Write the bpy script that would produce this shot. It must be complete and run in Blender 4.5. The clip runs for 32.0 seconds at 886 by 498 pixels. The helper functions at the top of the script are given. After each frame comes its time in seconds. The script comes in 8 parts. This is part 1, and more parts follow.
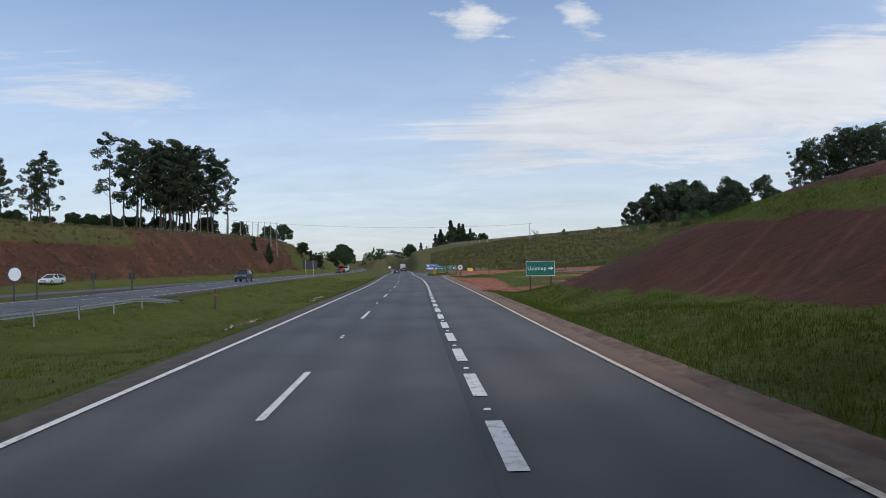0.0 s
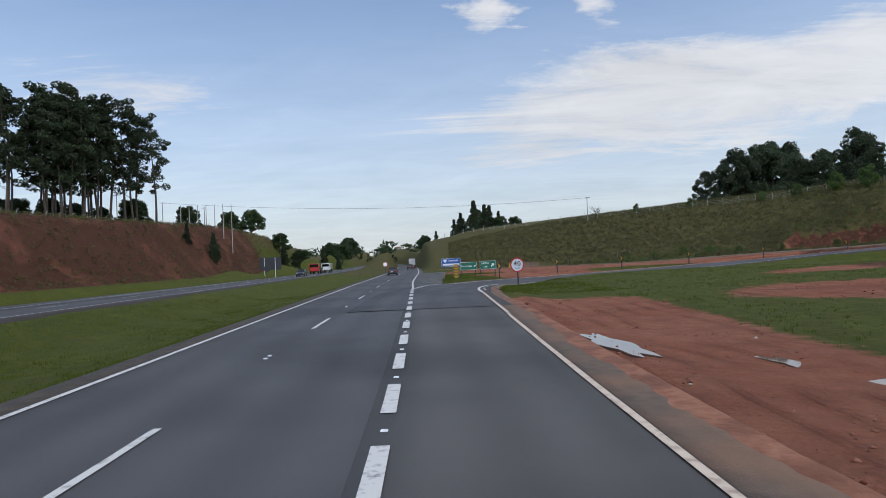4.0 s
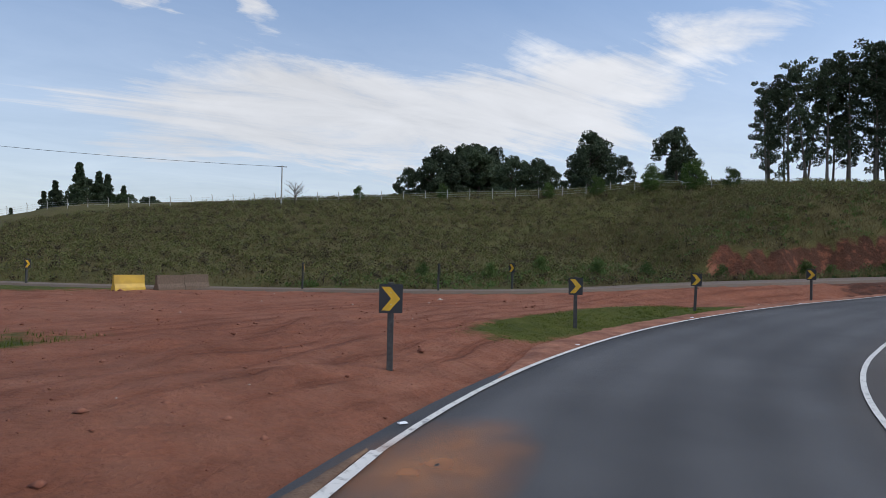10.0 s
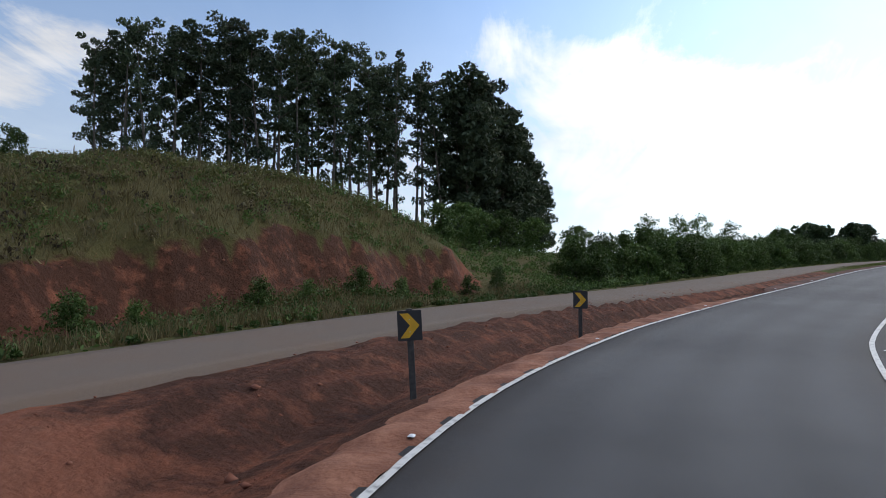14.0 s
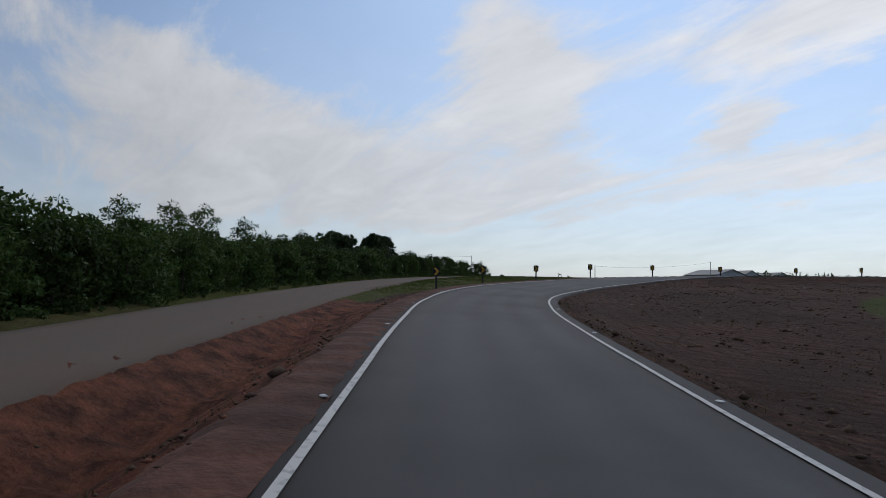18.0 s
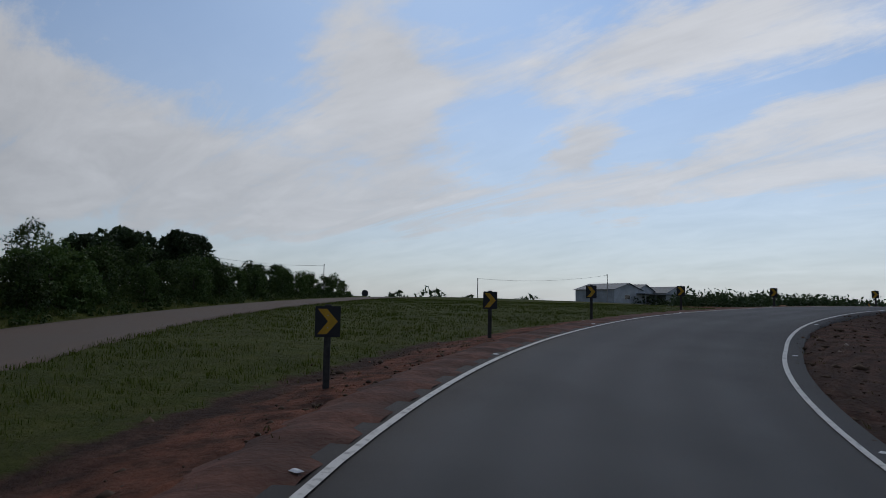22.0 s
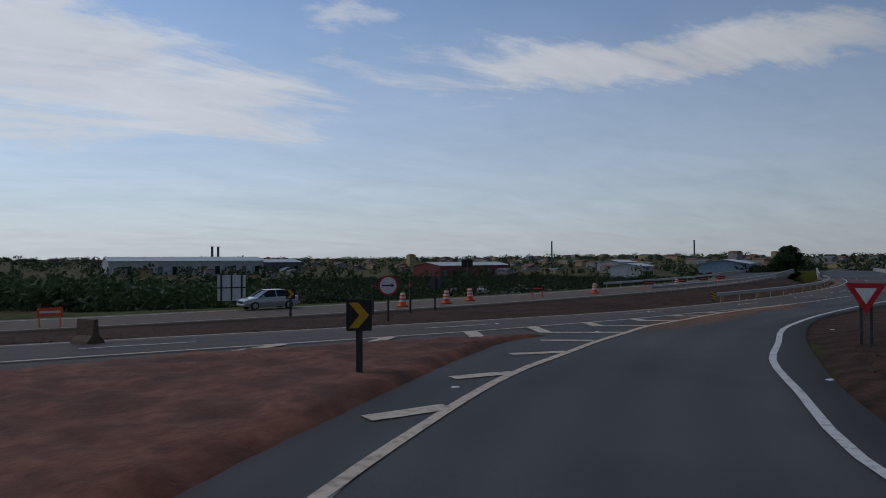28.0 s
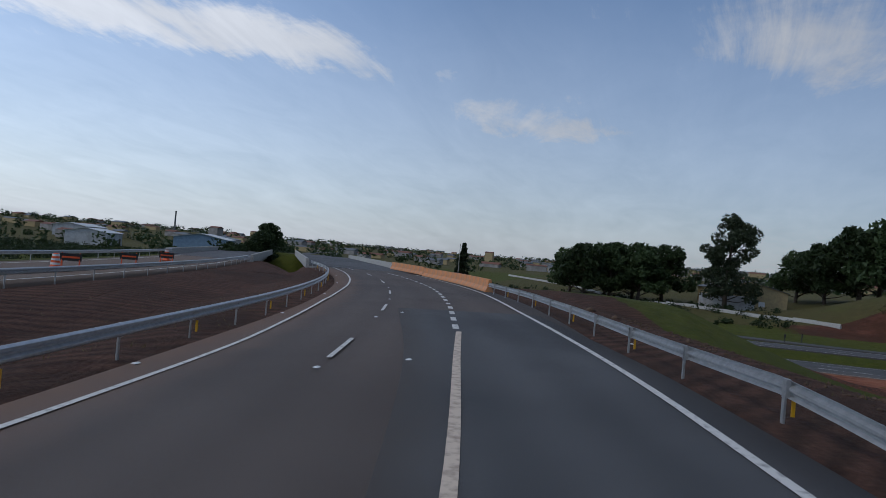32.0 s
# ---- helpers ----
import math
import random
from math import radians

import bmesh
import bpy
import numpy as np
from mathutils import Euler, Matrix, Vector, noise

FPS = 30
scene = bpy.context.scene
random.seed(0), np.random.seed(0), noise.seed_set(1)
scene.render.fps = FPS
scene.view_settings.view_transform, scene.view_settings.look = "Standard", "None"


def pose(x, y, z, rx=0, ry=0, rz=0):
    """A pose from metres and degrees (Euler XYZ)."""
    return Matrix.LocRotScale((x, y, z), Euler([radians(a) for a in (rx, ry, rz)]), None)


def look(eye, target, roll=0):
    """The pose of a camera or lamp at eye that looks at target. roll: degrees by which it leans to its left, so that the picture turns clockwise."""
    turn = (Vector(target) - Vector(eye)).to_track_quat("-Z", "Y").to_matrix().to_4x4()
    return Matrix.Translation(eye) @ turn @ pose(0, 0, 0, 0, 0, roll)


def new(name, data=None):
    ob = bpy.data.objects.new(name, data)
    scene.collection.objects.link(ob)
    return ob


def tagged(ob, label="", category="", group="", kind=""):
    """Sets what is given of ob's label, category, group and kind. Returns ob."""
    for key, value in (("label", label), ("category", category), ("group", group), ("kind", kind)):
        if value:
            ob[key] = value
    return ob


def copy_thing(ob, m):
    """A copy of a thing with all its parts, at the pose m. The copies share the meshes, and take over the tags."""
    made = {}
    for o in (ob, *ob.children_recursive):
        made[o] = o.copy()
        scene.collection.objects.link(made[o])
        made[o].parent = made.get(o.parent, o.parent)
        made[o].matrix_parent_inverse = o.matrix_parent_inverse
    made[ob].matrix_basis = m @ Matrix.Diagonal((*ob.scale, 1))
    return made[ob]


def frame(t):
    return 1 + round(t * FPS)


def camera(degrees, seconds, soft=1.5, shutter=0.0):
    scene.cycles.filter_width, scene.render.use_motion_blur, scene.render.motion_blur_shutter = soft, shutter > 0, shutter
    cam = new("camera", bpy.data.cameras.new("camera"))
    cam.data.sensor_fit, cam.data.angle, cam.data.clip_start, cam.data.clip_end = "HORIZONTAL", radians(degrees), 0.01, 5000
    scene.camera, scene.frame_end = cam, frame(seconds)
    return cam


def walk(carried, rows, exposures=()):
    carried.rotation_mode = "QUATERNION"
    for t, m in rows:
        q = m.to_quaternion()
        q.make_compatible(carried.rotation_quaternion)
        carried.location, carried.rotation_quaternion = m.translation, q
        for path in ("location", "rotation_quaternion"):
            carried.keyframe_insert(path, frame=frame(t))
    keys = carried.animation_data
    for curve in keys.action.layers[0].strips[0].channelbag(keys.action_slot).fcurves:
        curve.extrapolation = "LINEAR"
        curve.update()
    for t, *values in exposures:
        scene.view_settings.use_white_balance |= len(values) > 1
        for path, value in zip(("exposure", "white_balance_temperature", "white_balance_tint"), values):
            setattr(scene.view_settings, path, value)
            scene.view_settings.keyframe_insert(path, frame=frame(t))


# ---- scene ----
cam = camera(68.5, 32.0, 0.75)

PATH = [
    (0, (0.00, 0.00, 2.38), (0.186, 9.995, 2.643), -1.14),
    (0.5, (0.08, 10.75, 2.42), (0.296, 20.744, 2.660), -1.03),
    (1, (0.05, 21.34, 2.45), (0.274, 31.332, 2.710), -1.48),
    (1.5, (0.06, 31.97, 2.48), (0.267, 41.964, 2.746), -1.70),
    (2, (0.19, 42.55, 2.51), (0.352, 52.549, 2.758), -1.90),
    (2.5, (0.30, 52.97, 2.56), (0.399, 62.969, 2.817), -1.77),
    (3, (0.33, 63.09, 2.63), (0.370, 73.092, 2.842), -2.09),
    (3.5, (0.22, 72.74, 2.72), (0.185, 82.741, 2.893), -1.97),
    (4, (0.01, 81.79, 2.78), (-0.084, 91.789, 2.950), -2.51),
    (4.5, (-0.24, 90.33, 2.81), (-0.386, 100.323, 2.983), -2.68),
    (5, (-0.56, 98.51, 2.81), (-0.755, 108.509, 3.071), -1.96),
    (5.5, (-0.89, 106.45, 2.80), (-1.108, 116.442, 3.099), -1.53),
    (6, (-1.18, 114.16, 2.79), (-1.357, 124.151, 3.051), -1.72),
    (6.5, (-1.37, 121.60, 2.79), (-1.431, 131.594, 2.967), -2.16),
    (7, (-1.38, 128.67, 2.81), (-1.267, 138.668, 2.978), -1.71),
    (7.5, (-1.03, 135.22, 2.81), (-0.528, 145.205, 2.940), -1.53),
    (8, (-0.19, 141.44, 2.78), (0.936, 151.380, 2.895), -1.23),
    (8.5, (1.20, 147.66, 2.72), (3.089, 157.481, 2.803), -0.44),
    (9, (3.21, 153.63, 2.67), (6.070, 163.214, 2.752), 1.00),
    (9.5, (5.86, 159.07, 2.67), (9.838, 168.242, 2.834), 1.27),
    (10, (9.07, 163.90, 2.69), (14.071, 172.560, 2.908), 1.05),
    (10.5, (12.75, 168.30, 2.73), (18.725, 176.314, 2.926), 1.20),
    (11, (17.03, 172.22, 2.78), (23.924, 179.457, 3.044), 0.71),
    (11.5, (21.65, 175.62, 2.84), (29.330, 182.016, 3.176), 0.69),
    (12, (26.57, 178.47, 2.92), (34.903, 183.987, 3.280), 0.43),
    (12.5, (31.95, 180.84, 3.05), (40.841, 185.388, 3.449), 0.24),
    (13, (37.46, 182.59, 3.23), (46.795, 186.148, 3.682), 0.02),
    (13.5, (43.09, 183.68, 3.43), (52.759, 186.186, 3.955), -0.15),
    (14, (48.99, 184.08, 3.70), (58.885, 185.431, 4.303), -0.12),
    (14.5, (55.09, 183.66, 4.02), (65.068, 183.743, 4.677), -0.55),
    (15, (60.77, 182.52, 4.29), (70.672, 181.291, 5.001), -0.16),
    (15.5, (65.91, 180.73, 4.54), (75.554, 178.176, 5.245), -0.34),
    (16, (70.77, 178.56, 4.79), (80.094, 175.031, 5.571), -0.31),
    (16.5, (75.56, 176.11, 5.05), (84.582, 171.882, 5.884), -0.21),
    (17, (80.44, 173.39, 5.33), (89.225, 168.682, 6.147), -0.04),
    (17.5, (85.54, 170.42, 5.62), (94.160, 165.403, 6.369), 0.32),
    (18, (90.91, 167.26, 5.91), (99.437, 162.081, 6.624), 0.96),
    (18.5, (96.46, 163.99, 6.21), (104.889, 158.649, 6.886), 0.78),
    (19, (102.04, 160.66, 6.54), (110.380, 155.198, 7.365), 0.72),
    (19.5, (107.55, 157.29, 6.92), (115.804, 151.714, 7.820), 1.23),
    (20, (112.91, 153.79, 7.32), (121.093, 148.122, 8.226), 1.00),
    (20.5, (118.09, 150.23, 7.73), (126.163, 144.386, 8.607), 0.39),
    (21, (123.06, 146.51, 8.14), (130.963, 140.444, 9.014), 0.29),
    (21.5, (127.83, 142.64, 8.53), (135.451, 136.234, 9.438), 0.71),
    (22, (132.24, 138.22, 8.91), (139.437, 131.334, 9.803), 0.80),
    (22.5, (136.36, 133.29, 9.28), (142.973, 125.839, 10.147), 0.22),
    (23, (139.95, 127.82, 9.68), (145.824, 119.772, 10.515), -0.19),
    (23.5, (142.92, 122.18, 10.08), (147.916, 113.556, 10.913), -0.18),
    (24, (145.28, 116.17, 10.49), (149.317, 107.058, 11.329), -0.32),
    (24.5, (147.06, 109.59, 10.90), (150.057, 100.083, 11.729), -0.63),
    (25, (148.20, 102.76, 11.30), (150.076, 92.970, 12.109), -0.28),
    (25.5, (148.35, 96.21, 11.62), (148.988, 86.262, 12.367), -0.51),
    (26, (147.74, 90.30, 11.84), (147.195, 80.335, 12.507), -0.54),
    (26.5, (146.51, 84.89, 11.96), (144.832, 75.049, 12.516), -0.66),
    (27, (144.70, 79.67, 12.01), (141.932, 70.069, 12.421), -0.90),
    (27.5, (142.24, 74.38, 12.01), (138.453, 65.122, 12.272), -0.99),
    (28, (139.16, 69.05, 11.99), (134.348, 60.284, 12.160), -0.28),
    (28.5, (135.63, 64.31, 11.95), (129.860, 56.145, 12.102), 0.04),
    (29, (131.88, 60.24, 11.85), (125.209, 52.799, 11.997), 0.81),
    (29.5, (127.80, 56.79, 11.72), (120.316, 50.154, 11.751), 1.26),
    (30, (123.33, 53.59, 11.63), (115.151, 47.834, 11.614), 1.31),
    (30.5, (118.30, 50.72, 11.60), (109.607, 45.785, 11.684), 2.11),
    (31, (112.93, 48.21, 11.58), (103.855, 44.019, 11.749), 2.67),
    (31.5, (107.476, 45.975, 11.530), (98.122, 42.458, 11.650), 3.62),
    (32, (102.36, 43.95, 11.38), (92.848, 40.872, 11.470), 5.00),
]
EXPOSURES = [(0.0, -0.3, 6650, 10), (9.0, -0.35, 6650, 10), (13.0, -0.26, 6700, 10), (15.0, -0.88, 6750, 10), (18.0, -1.6, 6650, 10), (21.0, -1.85, 6550, 10), (23.0, -2.0, 6550, 10), (25.0, -2.15, 6450, 10), (28.0, -1.95, 6350, 10), (29.0, -1.85, 6300, 10), (30.0, -1.4, 6350, 10), (32.0, -1.35, 6250, 10)]
walk(cam, [(t, look(eye, target, roll)) for t, eye, target, roll in PATH], EXPOSURES)

# ---- world and sun ----
SUN_AZ, SUN_EL = 128.0, 48.0   # clockwise from +y
world = bpy.data.worlds.new("sky")
scene.world = world
world.use_nodes = True


# clouds as they hang round the horizon: azimuth, elevation, half length, half height, lean (degrees), thickness
CLOUDS_NORTH = [(3.3, 21.0, 2.4, 1.8, 20, 0.9), (12.2, 21.0, 2.4, 1.6, -30, 0.9), (13.8, 10.9, 16.5, 4.6, 0, 0.8), (18.1, 14.0, 8.1, 2.6, -5, 0.85), (-25.8, 13.7, 12.0, 4.9, -10, 0.5), (41.8, 15.4, 14.8, 2.9, 14, 0.85), (43.2, 12.0, 13.0, 3.0, -8, 0.5)]
CLOUDS_EAST = [(93.5, 11.9, 13.0, 6.5, 0, 0.7), (113.0, 11.0, 13.0, 6.0, 0, 0.55), (100.7, 15.5, 15.2, 2.8, -26, 0.8), (127.9, 19.5, 5.5, 9.5, 20, 1.0), (148.8, 10.0, 13.5, 2.0, 8, 0.6), (109.2, 9.3, 19.3, 2.9, -8, 0.5)]
CLOUDS_SOUTH = [(155.9, 22.1, 12.0, 3.2, 8, 1.0), (145.0, 13.4, 3.6, 1.4, 20, 0.9), (170.8, 15.4, 14.0, 1.9, 6, 0.85), (-164.7, 15.2, 11.2, 2.2, 4, 0.5), (160.0, 10.1, 30.0, 2.2, 0, 0.5), (177.4, 16.2, 7.2, 2.8, -5, 0.8), (-170.4, 12.2, 15.5, 2.1, -4, 0.65)]
CLOUDS_WEST = [(-128.4, 16.7, 17.5, 2.1, -2, 0.95), (-130.2, 10.6, 12.1, 2.1, 0, 0.45), (-159.1, 20.6, 5.4, 1.3, 0, 0.6), (-82.3, 18.5, 12.4, 4.0, -10, 0.75), (-98.3, 12.3, 9.8, 1.3, 0, 0.45)]


def build_sky():
    nt = world.node_tree
    nt.nodes.clear()
    N = nt.nodes.new
    L = nt.links.new
    out, bg = N("ShaderNodeOutputWorld"), N("ShaderNodeBackground")
    sky = N("ShaderNodeTexSky")
    sky.sky_type, sky.sun_disc = "NISHITA", False
    sky.sun_elevation, sky.sun_rotation = radians(SUN_EL), radians(SUN_AZ)
    sky.altitude, sky.air_density, sky.dust_density, sky.ozone_density = 500, 1.0, 1.2, 1.6
    tc, sep = N("ShaderNodeTexCoord"), N("ShaderNodeSeparateXYZ")
    L(tc.outputs["Generated"], sep.inputs[0])

    def m(op, a, b=None, clamp=False):
        n = N("ShaderNodeMath")
        n.operation, n.use_clamp = op, clamp
        for k, v in enumerate((a, b)):
            if v is None:
                continue
            if isinstance(v, (int, float)):
                n.inputs[k].default_value = v
            else:
                L(v, n.inputs[k])
        if op == "MULTIPLY_ADD":
            n.inputs[2].default_value = 0.5
        return n.outputs[0]

    up = m("MAXIMUM", sep.outputs[2], 0.0)
    den = m("ADD", up, 0.16)
    px, py = m("DIVIDE", sep.outputs[0], den), m("DIVIDE", sep.outputs[1], den)
    comb = N("ShaderNodeCombineXYZ")
    L(px, comb.inputs[0]), L(py, comb.inputs[1])
    turn = N("ShaderNodeMapping")
    turn.inputs["Rotation"].default_value = (0, 0, radians(24))
    turn.inputs["Scale"].default_value = (0.62, 1.0, 1.0)
    turn.inputs["Location"].default_value = (1.7, 0.4, 0.0)
    L(comb.outputs[0], turn.inputs["Vector"])

    def noise_node(scale, detail, rough, dist, vec):
        n = N("ShaderNodeTexNoise")
        n.inputs["Scale"].default_value = scale
        n.inputs["Detail"].default_value = detail
        n.inputs["Roughness"].default_value = rough
        n.inputs["Distortion"].default_value = dist
        L(vec, n.inputs["Vector"])
        return n.outputs[0]

    big = noise_node(0.85, 7.0, 0.55, 0.6, turn.outputs[0])
    fine = noise_node(3.2, 6.0, 0.6, 0.9, turn.outputs[0])
    mix = m("ADD", m("MULTIPLY", big, 0.78), m("MULTIPLY", fine, 0.22))
    # ragged edges: the direction is pushed about by noise before the clouds are looked up
    warp_in = N("ShaderNodeMapping")
    warp_in.inputs["Scale"].default_value = (1.0, 1.0, 2.6)
    L(tc.outputs["Generated"], warp_in.inputs["Vector"])
    pushed = tc.outputs["Generated"]
    for scale, amount in ((4.0, 0.20), (17.0, 0.08)):
        wn, off, sc, ad = N("ShaderNodeTexNoise"), N("ShaderNodeVectorMath"), N("ShaderNodeVectorMath"), N("ShaderNodeVectorMath")
        wn.inputs["Scale"].default_value, wn.inputs["Detail"].default_value, wn.inputs["Roughness"].default_value = scale, 6.0, 0.6
        L(warp_in.outputs[0], wn.inputs["Vector"])
        off.operation, sc.operation, ad.operation = "SUBTRACT", "MULTIPLY", "ADD"
        off.inputs[1].default_value, sc.inputs[1].default_value = (0.5, 0.5, 0.5), (amount, amount, amount * 0.5)
        L(wn.outputs["Color"], off.inputs[0]), L(off.outputs[0], sc.inputs[0]), L(pushed, ad.inputs[0]), L(sc.outputs[0], ad.inputs[1])
        pushed = ad.outputs[0]

    def dot_with(vec, socket):
        n = N("ShaderNodeVectorMath")
        n.operation = "DOT_PRODUCT"
        n.inputs[1].default_value = vec
        L(socket, n.inputs[0])
        return n.outputs["Value"]

    field = None
    for az_, el_, long_, high_, lean_, thick in CLOUDS_NORTH + CLOUDS_EAST + CLOUDS_SOUTH + CLOUDS_WEST:
        sa, ca, se, ce = math.sin(radians(az_)), math.cos(radians(az_)), math.sin(radians(el_)), math.cos(radians(el_))
        mid, side, rise = Vector((sa * ce, ca * ce, se)), Vector((ca, -sa, 0)), Vector((-sa * se, -ca * se, ce))
        cl, sl = math.cos(radians(lean_)), math.sin(radians(lean_))
        u = dot_with((side * cl + rise * sl) / math.sin(radians(long_)), pushed)
        v = dot_with((rise * cl - side * sl) / math.sin(radians(high_)), pushed)
        front = m("GREATER_THAN", dot_with(mid, pushed), 0.0)
        body = m("POWER", 2.718, m("MULTIPLY", m("ADD", m("MULTIPLY", u, u), m("MULTIPLY", v, v)), -0.75))
        blob = m("MULTIPLY", m("MULTIPLY", body, thick), front)
        field = blob if field is None else m("SUBTRACT", m("ADD", field, blob), m("MULTIPLY", field, blob))
    # a thin veil, streaked along the wind
    wisps = N("ShaderNodeMapping")
    wisps.inputs["Rotation"].default_value, wisps.inputs["Scale"].default_value = (0, 0, radians(24)), (0.5, 1.7, 1.0)
    L(comb.outputs[0], wisps.inputs["Vector"])
    streak = noise_node(1.5, 9.0, 0.68, 0.8, wisps.outputs[0])
    field = m("ADD", field, m("MULTIPLY", m("SUBTRACT", mix, 0.50), 1.3))
    field = m("ADD", field, m("MULTIPLY", m("SUBTRACT", streak, 0.51), 1.7))
    high = m("MULTIPLY", m("MAXIMUM", m("SUBTRACT", up, 0.45), 0.0), 1.6)
    field = m("ADD", field, m("MINIMUM", high, 0.5))
    ramp = N("ShaderNodeMapRange")
    ramp.interpolation_type = "SMOOTHSTEP"
    ramp.inputs[1].default_value, ramp.inputs[2].default_value = 0.08, 0.84
    L(field, ramp.inputs[0])
    cover = m("MULTIPLY", ramp.outputs[0], 0.92)
    # low haze towards the skyline
    haze = m("POWER", m("SUBTRACT", 1.0, m("MINIMUM", m("MULTIPLY", up, 2.0), 1.0)), 1.25)
    cover = m("MAXIMUM", cover, m("MULTIPLY", haze, 0.86))
    clouds = N("ShaderNodeMixRGB")
    clouds.inputs[1].default_value = (0, 0, 0, 1)
    tint = N("ShaderNodeMixRGB")
    tint.inputs[1].default_value, tint.inputs[2].default_value = (7.0, 7.15, 7.5, 1), (5.8, 6.05, 6.55, 1)
    L(haze, tint.inputs[0])
    # cloud and haze shine more towards the sun
    sdir = (math.sin(radians(SUN_AZ)) * math.cos(radians(SUN_EL)), math.cos(radians(SUN_AZ)) * math.cos(radians(SUN_EL)), math.sin(radians(SUN_EL)))
    dot = N("ShaderNodeVectorMath")
    dot.operation = "DOT_PRODUCT"
    dot.inputs[1].default_value = sdir
    L(tc.outputs["Generated"], dot.inputs[0])
    glow = m("ADD", 1.0, m("MULTIPLY", m("POWER", m("MAXIMUM", m("MULTIPLY_ADD", dot.outputs["Value"], 0.5), 0.0), 3.0), 0.62))
    shine = N("ShaderNodeVectorMath")
    shine.operation = "SCALE"
    L(tint.outputs[0], shine.inputs[0])
    blue = N("ShaderNodeMixRGB")
    blue.blend_type = "MULTIPLY"
    blue.inputs[0].default_value = 1.0
    blue.inputs[2].default_value = (1.15, 1.42, 1.62, 1)
    # the sky is paler and brighter towards the south and the low south-west
    def lobe(way, amount):
        return m("MULTIPLY", m("MAXIMUM", dot_with(way, tc.outputs["Generated"]), 0.0), amount)

    paler = m("ADD", lobe((-0.62, -0.74, 0.0), 0.5), lobe((0.26, -0.97, 0.0), 0.95))
    lift = N("ShaderNodeVectorMath")
    lift.operation = "SCALE"
    L(sky.outputs[0], lift.inputs[0])
    L(m("ADD", 1.0, paler), lift.inputs["Scale"])
    L(lift.outputs[0], blue.inputs[1])
    puffs = m("ADD", 0.62, m("ADD", m("MULTIPLY", streak, 0.42), m("MULTIPLY", fine, 0.38)))
    L(m("MULTIPLY", m("ADD", glow, paler), puffs), shine.inputs["Scale"])
    L(cover, clouds.inputs[0]), L(blue.outputs[0], clouds.inputs[1]), L(shine.outputs[0], clouds.inputs[2])
    L(clouds.outputs[0], bg.inputs[0])
    bg.inputs[1].default_value = 0.13
    L(bg.outputs[0], out.inputs[0])


build_sky()
sun_data = bpy.data.lights.new("sun", "SUN")
sun_data.energy, sun_data.angle, sun_data.color = 1.3, radians(10), (1.0, 0.89, 0.74)
sun = new("sun", sun_data)
az, el = radians(SUN_AZ), radians(SUN_EL)
sun.matrix_world = look((math.sin(az) * math.cos(el) * 300, math.cos(az) * math.cos(el) * 300, math.sin(el) * 300), (0, 0, 0))

# ---- mesh and material helpers ----
rng = np.random.default_rng(7)


